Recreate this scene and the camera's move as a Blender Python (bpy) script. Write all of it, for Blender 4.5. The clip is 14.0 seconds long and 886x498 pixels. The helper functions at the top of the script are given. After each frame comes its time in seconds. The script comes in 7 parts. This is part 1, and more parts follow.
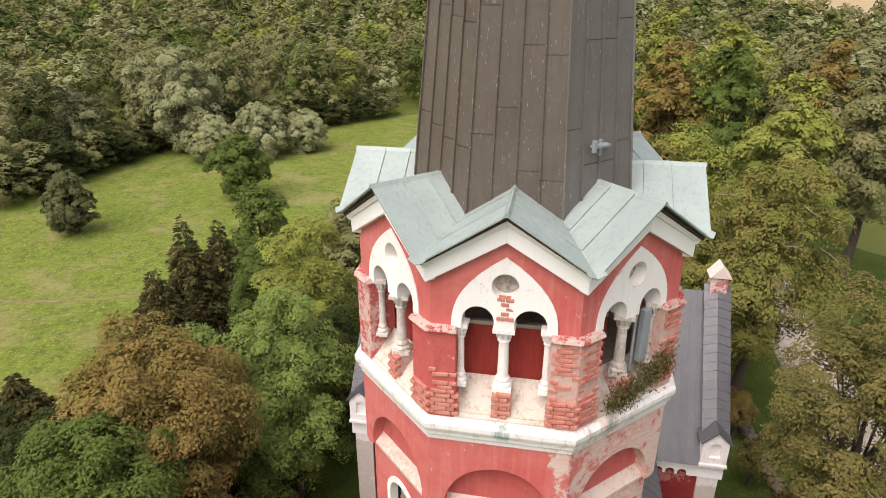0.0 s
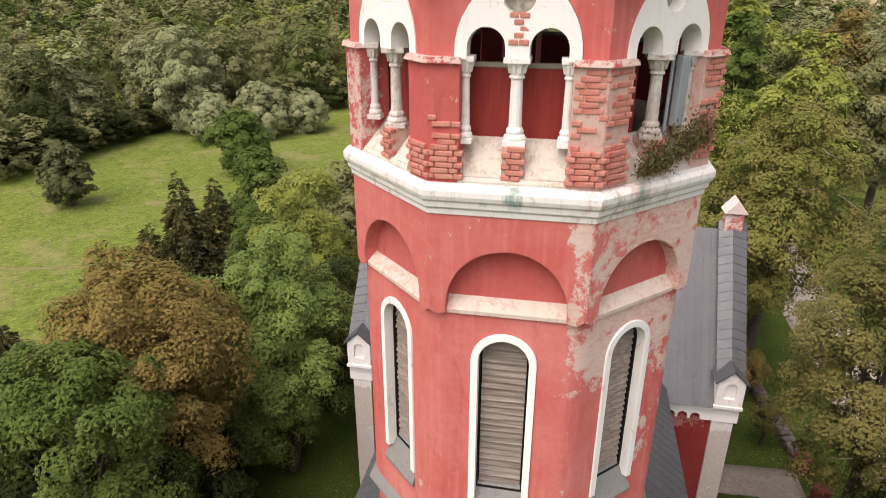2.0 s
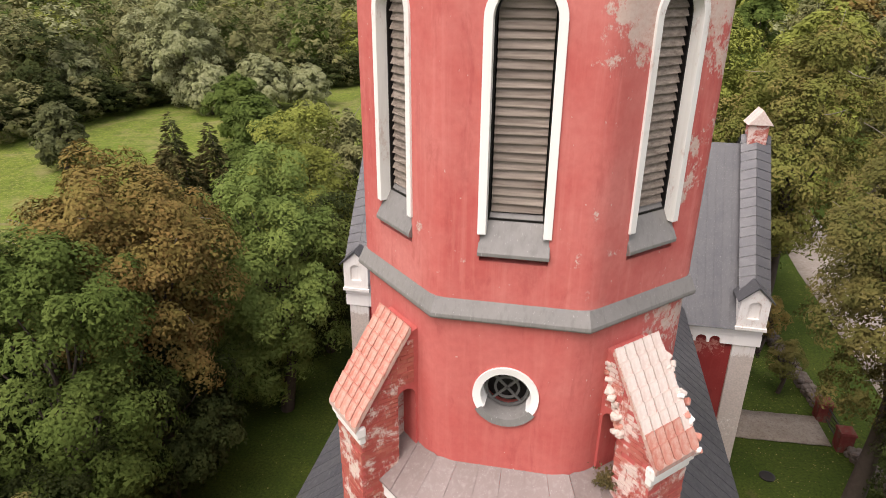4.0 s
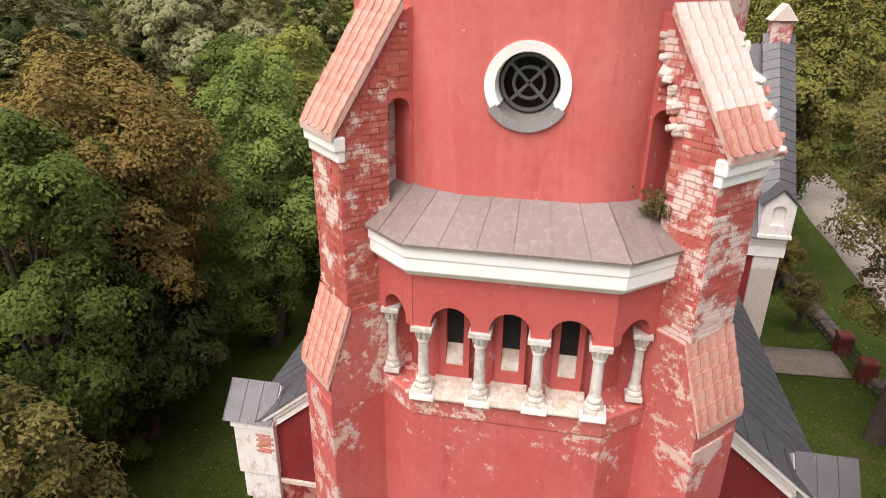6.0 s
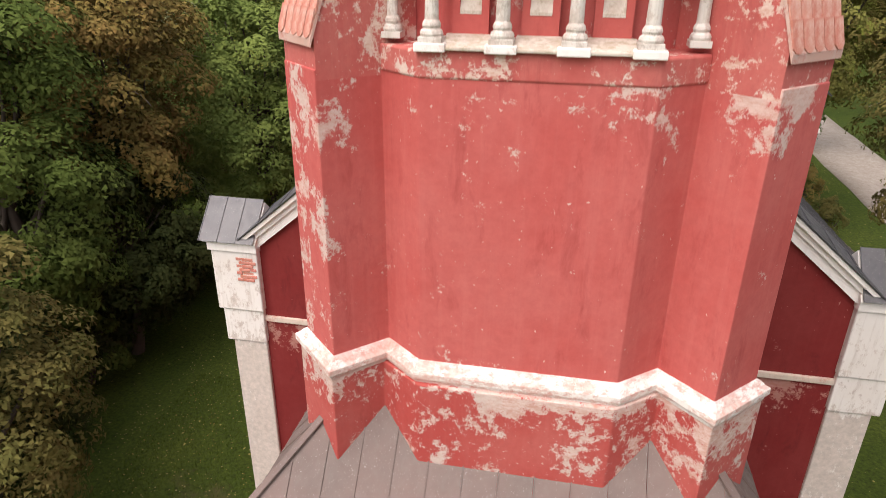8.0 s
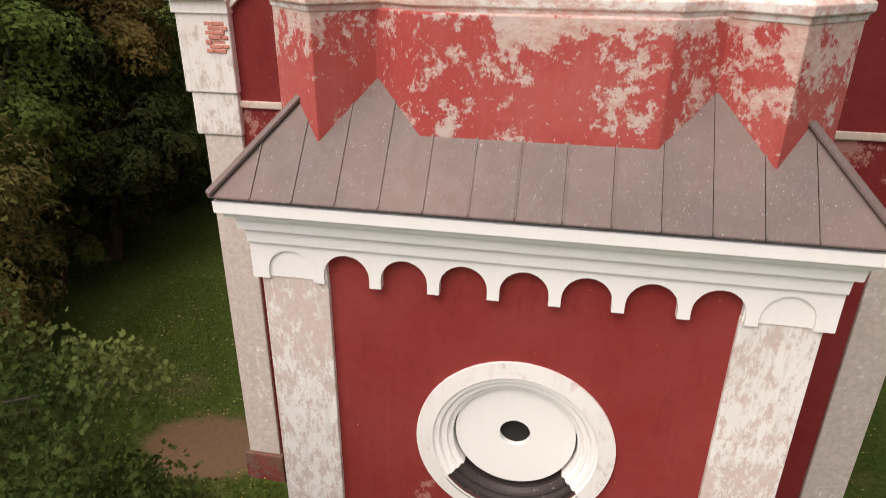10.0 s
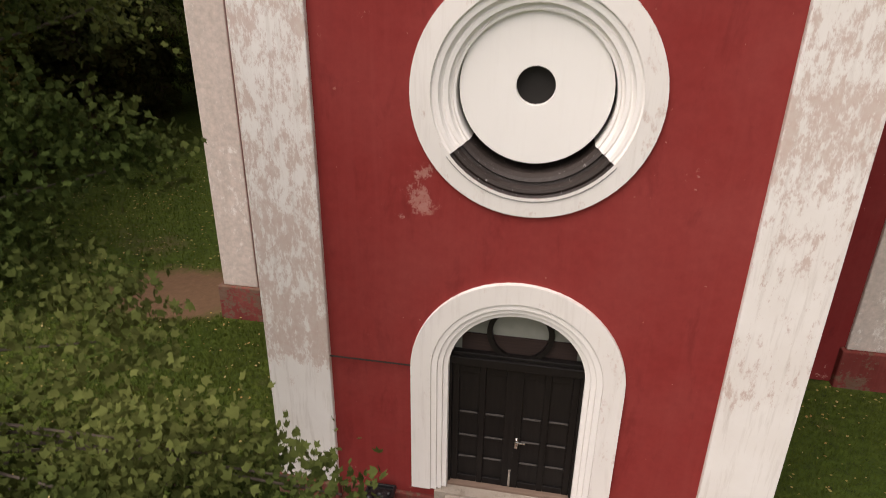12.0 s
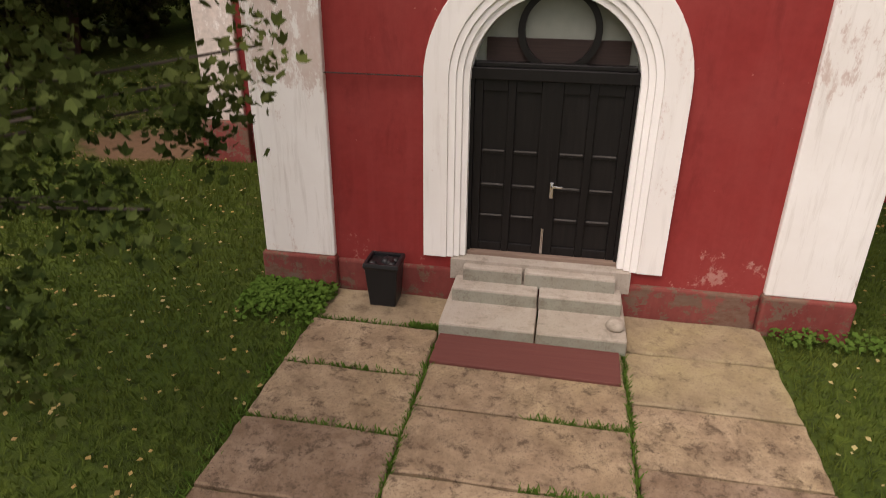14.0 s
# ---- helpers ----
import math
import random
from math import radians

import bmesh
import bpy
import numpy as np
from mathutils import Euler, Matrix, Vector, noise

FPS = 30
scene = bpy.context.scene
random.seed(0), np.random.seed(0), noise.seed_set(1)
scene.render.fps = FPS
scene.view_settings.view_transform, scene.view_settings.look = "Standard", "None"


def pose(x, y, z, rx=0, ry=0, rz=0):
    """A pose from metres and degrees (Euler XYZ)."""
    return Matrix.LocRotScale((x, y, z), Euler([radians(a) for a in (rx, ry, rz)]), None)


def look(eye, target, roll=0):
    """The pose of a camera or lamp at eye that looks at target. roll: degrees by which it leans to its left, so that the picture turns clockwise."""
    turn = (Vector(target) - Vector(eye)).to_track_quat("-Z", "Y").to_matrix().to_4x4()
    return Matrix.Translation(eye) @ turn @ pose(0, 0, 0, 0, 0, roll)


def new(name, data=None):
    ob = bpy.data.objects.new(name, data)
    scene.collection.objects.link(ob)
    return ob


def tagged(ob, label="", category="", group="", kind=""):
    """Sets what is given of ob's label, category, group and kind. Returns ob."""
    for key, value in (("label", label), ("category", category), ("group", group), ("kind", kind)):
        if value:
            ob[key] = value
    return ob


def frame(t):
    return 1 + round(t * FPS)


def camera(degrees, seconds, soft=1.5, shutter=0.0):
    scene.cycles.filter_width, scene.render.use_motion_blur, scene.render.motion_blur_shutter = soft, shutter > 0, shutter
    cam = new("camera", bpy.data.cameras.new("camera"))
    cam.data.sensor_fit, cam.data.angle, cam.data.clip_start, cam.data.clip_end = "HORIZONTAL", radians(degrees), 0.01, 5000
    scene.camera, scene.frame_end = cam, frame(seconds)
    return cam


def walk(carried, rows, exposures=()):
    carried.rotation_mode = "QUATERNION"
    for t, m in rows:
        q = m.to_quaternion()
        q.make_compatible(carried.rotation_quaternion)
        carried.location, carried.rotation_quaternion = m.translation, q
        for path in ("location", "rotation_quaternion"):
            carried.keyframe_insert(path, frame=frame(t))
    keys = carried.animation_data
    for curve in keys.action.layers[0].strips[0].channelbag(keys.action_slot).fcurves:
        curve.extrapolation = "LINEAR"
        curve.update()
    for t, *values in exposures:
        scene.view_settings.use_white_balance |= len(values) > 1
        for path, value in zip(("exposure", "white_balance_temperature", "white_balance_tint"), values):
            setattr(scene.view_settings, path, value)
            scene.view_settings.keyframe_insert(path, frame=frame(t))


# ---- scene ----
cam = camera(68.5, 14.0, soft=0.7, shutter=0.2)
PATH = [
    (0, (0.665, -7.423, 34.176), (0.324, -5.623, 33.374), 0.0),
    (0.5, (0.653, -7.421, 33.252), (0.31, -5.622, 32.449), 0.0),
    (1, (0.676, -7.451, 32.32), (0.33, -5.651, 31.519), -0.0),
    (1.5, (0.676, -7.448, 31.366), (0.328, -5.647, 30.568), 0.0),
    (2, (0.683, -7.413, 30.287), (0.334, -5.612, 29.489), 0.1),
    (2.5, (0.675, -7.424, 29.074), (0.324, -5.622, 28.279), 0.2),
    (3, (0.651, -7.377, 27.828), (0.299, -5.575, 27.036), 0.2),
    (3.2, (0.644, -7.369, 27.312), (0.29, -5.565, 26.523), 0.3),
    (5.3, (0.567, -6.793, 22.323), (0.217, -4.995, 21.521), 0.7),
    (5.5, (0.53, -6.755, 21.869), (0.183, -4.958, 21.064), 0.7),
    (6, (0.503, -6.693, 20.746), (0.156, -4.896, 19.939), 0.6),
    (6.5, (0.5, -6.66, 19.602), (0.151, -4.865, 18.791), 0.6),
    (7, (0.472, -6.629, 18.47), (0.122, -4.836, 17.656), 0.6),
    (7.2, (0.445, -6.625, 18.039), (0.098, -4.834, 17.219), 0.6),
    (9.3, (0.317, -6.67, 13.286), (-0.021, -4.878, 12.465), 0.6),
    (9.5, (0.3, -6.648, 12.83), (-0.033, -4.856, 12.006), 0.6),
    (10, (0.279, -6.618, 11.68), (-0.052, -4.827, 10.854), 0.6),
    (10.5, (0.276, -6.612, 10.534), (-0.054, -4.822, 9.706), 0.6),
    (10.6, (0.283, -6.612, 10.298), (-0.048, -4.82, 9.473), 0.6),
    (11, (0.284, -6.623, 9.37), (-0.048, -4.83, 8.547), 0.6),
    (11.4, (0.306, -6.612, 8.473), (-0.026, -4.821, 7.646), 0.6),
    (11.5, (0.308, -6.604, 8.269), (-0.025, -4.815, 7.439), 0.7),
    (12, (0.315, -6.54, 7.223), (-0.017, -4.753, 6.389), 0.7),
    (12.5, (0.36, -6.527, 6.32), (0.03, -4.74, 5.485), 0.7),
    (13, (0.301, -6.501, 5.508), (-0.028, -4.716, 4.668), 0.7),
    (13.5, (0.203, -6.485, 4.603), (-0.126, -4.699, 3.764), 0.7),
    (14, (0.121, -6.5, 3.703), (-0.207, -4.714, 2.865), 0.6),
]
EXPOSURES = [(t, e, 6700 + max(0, t - 7) * 45, 18 + max(0, t - 9) * 0.5) for t, e in ((0.0, 0.58), (3.0, 0.52), (5.5, 0.66), (7.0, 0.72), (9.5, 0.48), (11.0, 0.34), (12.5, 0.22), (14.0, 0.34))]
walk(cam, [(t, look(eye, target, roll)) for t, eye, target, roll in PATH], EXPOSURES)
# ---- world, sun, exposure ----
world = bpy.data.worlds.new("overcast_sky")
scene.world = world
world.use_nodes = True
wn = world.node_tree.nodes
sky = wn.new("ShaderNodeTexSky")
sky.sky_type = "NISHITA"
sky.sun_disc = False
SUN_AZ, SUN_EL = 208.0, 60.0            # compass-like: 180 is the facade side (-y), 270 is -x
sky.sun_elevation = radians(SUN_EL)
sky.sun_rotation = radians(SUN_AZ)
sky.air_density, sky.dust_density, sky.ozone_density = 1.2, 3.0, 1.0
desat = wn.new("ShaderNodeHueSaturation")
desat.inputs["Saturation"].default_value = 0.35
world.node_tree.links.new(sky.outputs[0], desat.inputs["Color"])
world.node_tree.links.new(desat.outputs[0], wn["Background"].inputs["Color"])
wn["Background"].inputs["Strength"].default_value = 0.15
sun = bpy.data.lights.new("sun", "SUN")
sun.energy, sun.angle, sun.color = 2.0, radians(60), (1.0, 0.95, 0.87)
sun_ob = new("sun", sun)
sx, sy = math.sin(radians(SUN_AZ)), math.cos(radians(SUN_AZ))
sun_dir = Vector((sx * math.cos(radians(SUN_EL)), sy * math.cos(radians(SUN_EL)), math.sin(radians(SUN_EL))))
sun_ob.matrix_world = look(sun_dir * 80, (0, 0, 0))

# ---- materials ----


class Nodes:
    """A short way to wire a node material."""

    def __init__(self, name):
        self.mat = bpy.data.materials.new(name)
        self.mat.use_nodes = True
        self.tree = self.mat.node_tree
        self.bsdf = self.tree.nodes["Principled BSDF"]
        self.co = self.tree.nodes.new("ShaderNodeTexCoord").outputs["Object"]

    def node(self, kind, **inputs):
        n = self.tree.nodes.new(kind)
        for key, value in inputs.items():
            self.put(n.inputs[key.replace("_", " ")], value)
        return n

    def put(self, socket, value):
        if isinstance(value, bpy.types.NodeSocket):
            self.tree.links.new(value, socket)
        elif isinstance(value, tuple) and len(value) == 3 and socket.type == "RGBA":
            socket.default_value = (*value, 1.0)
        else:
            socket.default_value = value

    def noise(self, scale, detail=4.0, rough=0.6, stretch=None, warp=0.0):
        co = self.co
        if stretch:
            m = self.node("ShaderNodeMapping", Vector=co)
            m.inputs["Scale"].default_value = stretch
            co = m.outputs[0]
        n = self.node("ShaderNodeTexNoise", Vector=co, Scale=scale, Detail=detail, Roughness=rough, Distortion=warp)
        return n.outputs["Fac"]

    def ramp(self, fac, lo, hi, v0=0.0, v1=1.0):
        n = self.node("ShaderNodeMapRange", Value=fac)
        for key, v in (("From Min", lo), ("From Max", hi), ("To Min", v0), ("To Max", v1)):
            n.inputs[key].default_value = v
        return n.outputs[0]

    def mix(self, fac, a, b, blend="MIX"):
        n = self.tree.nodes.new("ShaderNodeMix")
        n.data_type, n.blend_type = "RGBA", blend
        self.put(n.inputs[0], fac)
        self.put(n.inputs[6], a)
        self.put(n.inputs[7], b)
        return n.outputs[2]

    def math(self, op, a, b=0.0):
        n = self.tree.nodes.new("ShaderNodeMath")
        n.operation = op
        self.put(n.inputs[0], a)
        self.put(n.inputs[1], b)
        return n.outputs[0]

    def axis(self, which):
        n = self.node("ShaderNodeSeparateXYZ", Vector=self.co)
        return n.outputs[which]

    def random(self):
        return self.tree.nodes.new("ShaderNodeObjectInfo").outputs["Random"]

    def island(self):
        return self.tree.nodes.new("ShaderNodeNewGeometry").outputs["Random Per Island"]

    def bump(self, height, strength=0.3, distance=0.02):
        n = self.node("ShaderNodeBump", Height=height, Strength=strength, Distance=distance)
        self.put(self.bsdf.inputs["Normal"], n.outputs[0])

    def done(self, colour, rough=0.85, metal=0.0, spec=0.3):
        self.put(self.bsdf.inputs["Base Color"], colour)
        self.put(self.bsdf.inputs["Roughness"], rough)
        self.put(self.bsdf.inputs["Metallic"], metal)
        self.put(self.bsdf.inputs["Specular IOR Level"], spec)
        return self.mat


def plaster(name, paint, bare, wear, scale=1.0, streak=0.35, faded=(0.62, 0.3, 0.27), fade=0.35, chips=0.5, stain=(0.16, 0.045, 0.04), where=()):
    """Painted render: blotchy fading, rain streaks, flaked patches that show the pale coat beneath."""
    n = Nodes(name)
    blotch = n.ramp(n.noise(0.55 * scale, 5, 0.65), 0.38, 0.68)
    tint = n.mix(n.math("MULTIPLY", blotch, fade), paint, faded)
    fine = n.noise(9 * scale, 6, 0.7)
    tint = n.mix(n.ramp(fine, 0.3, 0.75, 0.0, 0.28), tint, stain)
    runs = n.ramp(n.noise(3.0, 4, 0.6, stretch=(3.2, 3.2, 0.16)), 0.5, 0.78, 0.0, streak)
    tint = n.mix(runs, tint, faded)
    dark = n.ramp(n.noise(2.1, 5, 0.7, stretch=(1.6, 1.6, 0.5), warp=0.4), 0.56, 0.74, 0.0, 0.45)
    tint = n.mix(dark, tint, stain)
    pieces = n.math("ADD", n.noise(2.6 * scale, 12, 0.78, warp=0.08), n.math("MULTIPLY", n.math("SUBTRACT", n.noise(17, 5, 0.75), 0.5), 0.22))
    gate = n.ramp(n.noise(0.5 * scale, 3, 0.6), 0.4, 0.62)
    pieces = n.math("ADD", pieces, n.math("MULTIPLY", gate, 0.14))
    for amount, *ranges in where:
        more = amount
        for which, lo, hi in ranges:
            more = n.math("MULTIPLY", n.ramp(n.axis(which), lo, hi), more)
        pieces = n.math("ADD", pieces, more)
    flake = n.ramp(pieces, 0.79 - wear, 0.83 - wear)
    chip = n.ramp(n.noise(14 * scale, 3, 0.5), 0.74 - 0.05 * chips, 0.75 - 0.05 * chips)
    flake = n.math("MAXIMUM", flake, n.math("MULTIPLY", chip, 0.8))
    under = n.mix(n.ramp(n.noise(7, 9, 0.8, stretch=(1, 1, 2.2)), 0.4, 0.62), bare, (bare[0] * 0.78, bare[1] * 0.55, bare[2] * 0.48))
    under = n.mix(n.ramp(n.noise(1.3, 6, 0.7), 0.45, 0.62, 0.0, 0.6), under, (bare[0] * 0.85, bare[1] * 0.95, bare[2] * 0.95))
    colour = n.mix(flake, tint, under)
    n.bump(n.math("ADD", n.math("MULTIPLY", fine, 0.5), n.math("MULTIPLY", flake, -0.6)), 0.35, 0.015)
    return n.done(colour, 0.88, spec=0.2)


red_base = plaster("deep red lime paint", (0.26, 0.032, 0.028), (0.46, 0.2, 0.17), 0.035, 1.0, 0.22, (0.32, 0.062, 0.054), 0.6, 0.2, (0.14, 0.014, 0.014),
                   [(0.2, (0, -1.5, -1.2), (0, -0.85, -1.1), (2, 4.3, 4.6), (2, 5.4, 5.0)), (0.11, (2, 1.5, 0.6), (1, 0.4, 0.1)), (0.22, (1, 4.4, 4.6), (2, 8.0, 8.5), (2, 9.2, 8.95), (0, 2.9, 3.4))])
# A deeper paint than the base; the nave front's deep shade is in it too.
red_nave_shaded = plaster("deeper maroon paint with shade in it", (0.19, 0.021, 0.02), (0.42, 0.2, 0.17), 0.04, 1.0, 0.2, (0.24, 0.045, 0.04), 0.6, 0.2, (0.1, 0.011, 0.012), [(0.2, (2, 8.0, 8.6), (2, 9.2, 8.95)), (0.1, (2, 1.5, 0.6))])
red_stage = plaster("red paint on the tower", (0.5, 0.104, 0.091), (0.66, 0.48, 0.43), 0.10, 1.0, 0.3, (0.56, 0.17, 0.15), 0.65, 0.35, (0.26, 0.035, 0.035), [(0.13, (2, 14.0, 15.0), (1, 0.9, 0.5), (0, -1.2, 1.0)), (0.1, (0, -1.9, -2.5)), (0.12, (0, 1.7, 2.1), (2, 14.2, 15.0))])
red_arcade = plaster("red paint over the arcade", (0.5, 0.104, 0.091), (0.66, 0.48, 0.43), 0.01, 1.0, 0.3, (0.5, 0.13, 0.11), 0.5, 0.1, (0.28, 0.04, 0.038))
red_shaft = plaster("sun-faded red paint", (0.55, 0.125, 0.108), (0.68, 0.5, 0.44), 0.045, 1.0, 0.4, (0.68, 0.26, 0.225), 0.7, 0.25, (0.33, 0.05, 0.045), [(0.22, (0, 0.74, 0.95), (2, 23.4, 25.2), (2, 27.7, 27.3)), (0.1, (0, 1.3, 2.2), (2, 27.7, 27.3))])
red_niche = plaster("red paint in the blind arches", (0.5, 0.1, 0.088), (0.66, 0.48, 0.43), 0.02, 1.0, 0.3, (0.58, 0.18, 0.155), 0.6, 0.2, (0.3, 0.045, 0.04), [(0.1, (0, 1.2, 2.0))])
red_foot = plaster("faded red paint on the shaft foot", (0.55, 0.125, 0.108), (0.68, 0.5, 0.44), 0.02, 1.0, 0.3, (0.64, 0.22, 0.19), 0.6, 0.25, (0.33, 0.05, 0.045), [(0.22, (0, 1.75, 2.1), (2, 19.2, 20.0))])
red_flaked = plaster("flaking red paint over pale render", (0.5, 0.11, 0.095), (0.7, 0.55, 0.48), 0.16, 1.5, 0.35, (0.55, 0.2, 0.17), 0.6, 0.8, (0.25, 0.05, 0.045))
red_peeled = plaster("mostly peeled red paint", (0.42, 0.068, 0.058), (0.62, 0.48, 0.43), 0.18, 1.5, 0.2, (0.5, 0.15, 0.125), 0.5, 0.8, (0.24, 0.045, 0.04), [(0.09, (2, 10.4, 11.1)), (0.05, (2, 9.6, 9.2))])


def limewash(name, wear, under=(0.45, 0.33, 0.27), dirt=0.35, white=(0.84, 0.81, 0.77), where=(), green=(), stretch=(1.4, 1.4, 0.8)):
    """White limewash: grey dirt, vertical streaks, worn patches."""
    n = Nodes(name)
    tone = n.mix(n.ramp(n.noise(0.9, 5, 0.6), 0.35, 0.7, 0.0, dirt), white, (0.66, 0.6, 0.54))
    tone = n.mix(n.ramp(n.noise(5, 5, 0.65, stretch=(2.2, 2.2, 0.2)), 0.52, 0.75, 0.0, dirt), tone, (0.42, 0.36, 0.3))
    worn = n.noise(4.5, 12, 0.78, stretch=stretch, warp=0.05)
    gate = n.ramp(n.noise(0.45, 3, 0.55), 0.38, 0.65)
    worn = n.math("ADD", worn, n.math("MULTIPLY", gate, 0.13))
    for amount, which, lo, hi in where:
        worn = n.math("ADD", worn, n.math("MULTIPLY", n.ramp(n.axis(which), lo, hi), amount))
    flake = n.ramp(worn, 0.80 - wear, 0.87 - wear, 0.0, 0.75)
    for z0, z1 in green:
        drip = n.math("MULTIPLY", n.ramp(n.noise(1.5, 6, 0.7, stretch=(1.3, 1.3, 0.5)), 0.56, 0.66, 0.0, 0.85), n.ramp(n.axis(2), z0, z1))
        tone = n.mix(drip, tone, (0.17, 0.27, 0.23))
    colour = n.mix(flake, tone, n.mix(n.ramp(n.noise(11, 4), 0.35, 0.7), under, (0.58, 0.48, 0.42)))
    n.bump(n.math("SUBTRACT", n.math("MULTIPLY", n.noise(16, 5), 0.4), flake), 0.3, 0.012)
    return n.done(colour, 0.85, spec=0.2)


white_clean = limewash("fresh white limewash", 0.03, dirt=0.07, white=(0.87, 0.845, 0.81))
white_disc = limewash("smooth white limewash", 0.0, dirt=0.05, white=(0.87, 0.85, 0.81))
white_tracery = limewash("chalky white limewash", 0.13, (0.6, 0.42, 0.35), 0.16, (0.86, 0.83, 0.79))
white_pilaster = limewash("streaked white limewash", 0.3, (0.53, 0.38, 0.32), 0.45, (0.82, 0.79, 0.75), ((-0.12, 2, 2.5, 2.25), (-0.07, 0, -2.0, 2.4)), (), (1.9, 1.9, 0.8))
white_band = limewash("white band worn to brick", 0.3, (0.52, 0.2, 0.15), 0.45, (0.74, 0.7, 0.66), (), (), (0.9, 0.9, 2.0))
white_worn = limewash("worn white limewash", 0.165, (0.66, 0.52, 0.46), dirt=0.22, white=(0.82, 0.79, 0.75))
white_cornice = limewash("white limewash with copper stains", 0.22, (0.55, 0.36, 0.3), 0.4, (0.77, 0.745, 0.71), (), ((27.2, 27.4),))
plinth_red = plaster("dirty red plinth", (0.165, 0.03, 0.025), (0.17, 0.105, 0.075), 0.2, 1.6, 0.2, (0.3, 0.1, 0.08), 0.5, 0.6, (0.08, 0.03, 0.025))
white_bare = limewash("white limewash worn to grey render", 0.2, (0.4, 0.34, 0.29), 0.5, (0.74, 0.71, 0.67), ((0.2, 2, 8.7, 8.3),))
stone_grey = limewash("grey weathered stone", 0.26, (0.33, 0.28, 0.23), 0.6, (0.62, 0.59, 0.54))
sill_stone = limewash("mortar sill with lichen", 0.28, (0.36, 0.29, 0.19), 0.6, (0.58, 0.52, 0.44))


sill_tan = limewash("bare tan mortar", 0.24, (0.5, 0.26, 0.2), 0.5, (0.57, 0.47, 0.39))


def brick_mat(name, a, b, mortar_dust, from_island=False, wash_at=0.55):
    n = Nodes(name)
    r = n.island() if from_island else n.random()
    colour = n.mix(n.math("MULTIPLY", r, 0.7) if from_island else r, a, b)
    if from_island:
        colour = n.mix(n.ramp(n.noise(1.3, 6, 0.7), 0.4, 0.56, 0.0, 0.8), colour, (0.4, 0.085, 0.07))
        wash = n.math("ADD", n.noise(1.9, 10, 0.74, warp=0.25), n.math("MULTIPLY", r, 0.03))
        colour = n.mix(n.ramp(wash, wash_at, wash_at + 0.07, 0.0, 0.9), colour, mortar_dust)
    else:
        colour = n.mix(n.ramp(n.noise(9, 6, 0.7), 0.42, 0.66, 0.0, 0.85), colour, mortar_dust)
    n.bump(n.noise(38, 5, 0.7), 0.5, 0.01)
    return n.done(colour, 0.9, spec=0.15)


brick_red = brick_mat("old red brick", (0.46, 0.125, 0.095), (0.5, 0.2, 0.13), (0.56, 0.27, 0.22))
brick_wall_mat = brick_mat("red brick with whitewash remains", (0.4, 0.1, 0.075), (0.52, 0.2, 0.14), (0.68, 0.57, 0.5), True, 0.535)
brick_pale = brick_mat("red brick under flaked whitewash", (0.46, 0.13, 0.1), (0.56, 0.27, 0.21), (0.7, 0.58, 0.52), True, 0.495)
mortar = limewash("lime mortar under red paint", 0.26, (0.5, 0.15, 0.12), 0.4, (0.55, 0.34, 0.28))
tile_red = brick_mat("clay roof tile", (0.46, 0.17, 0.125), (0.55, 0.25, 0.19), (0.58, 0.38, 0.31))
tile_white = brick_mat("whitewashed clay tile", (0.64, 0.55, 0.49), (0.62, 0.49, 0.43), (0.74, 0.66, 0.6))


def sheet(name, base, other, streak, rough=0.5, metal=0.35, island=False):
    """Painted or bare sheet metal with runs, dull patches and pale scratches."""
    n = Nodes(name)
    r = n.random()
    colour = n.mix(n.ramp(n.noise(0.8, 5, 0.6), 0.35, 0.7), base, other)
    colour = n.mix(n.math("MULTIPLY", r, 0.45), colour, other)
    colour = n.mix(n.ramp(n.noise(4, 5, 0.65, stretch=(3, 3, 0.25)), 0.5, 0.78, 0.0, 0.5), colour, streak)
    fleck = n.ramp(n.noise(26, 3, 0.5, stretch=(2.5, 2.5, 0.35)), 0.67, 0.71, 0.0, 0.6)
    colour = n.mix(fleck, colour, (0.5, 0.48, 0.46))
    n.bump(n.noise(2.2, 3), 0.15, 0.03)
    return n.done(colour, n.ramp(n.noise(6, 4), 0.3, 0.7, rough - 0.1, rough + 0.15), metal, 0.4)


tin_brown = sheet("brown-grey weathered tin", (0.128, 0.1, 0.088), (0.175, 0.122, 0.106), (0.17, 0.145, 0.13), 0.6, 0.05)
tin_bay = sheet("pale brown-grey sheet", (0.19, 0.15, 0.135), (0.25, 0.2, 0.185), (0.36, 0.33, 0.31), 0.6, 0.05)
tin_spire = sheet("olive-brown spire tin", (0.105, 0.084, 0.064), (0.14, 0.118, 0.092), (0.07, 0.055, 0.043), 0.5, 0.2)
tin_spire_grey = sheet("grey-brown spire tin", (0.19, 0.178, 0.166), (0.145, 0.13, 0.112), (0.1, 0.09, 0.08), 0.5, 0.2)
tin_green = sheet("pale green-grey zinc", (0.37, 0.435, 0.405), (0.27, 0.33, 0.305), (0.2, 0.205, 0.19), 0.5, 0.2)
tin_dark = sheet("dark grey roofing tin", (0.085, 0.085, 0.092), (0.12, 0.118, 0.12), (0.06, 0.06, 0.065), 0.45, 0.3)
tin_sill = sheet("lead-grey sill sheet", (0.2, 0.19, 0.18), (0.26, 0.245, 0.23), (0.13, 0.12, 0.11), 0.55, 0.2)


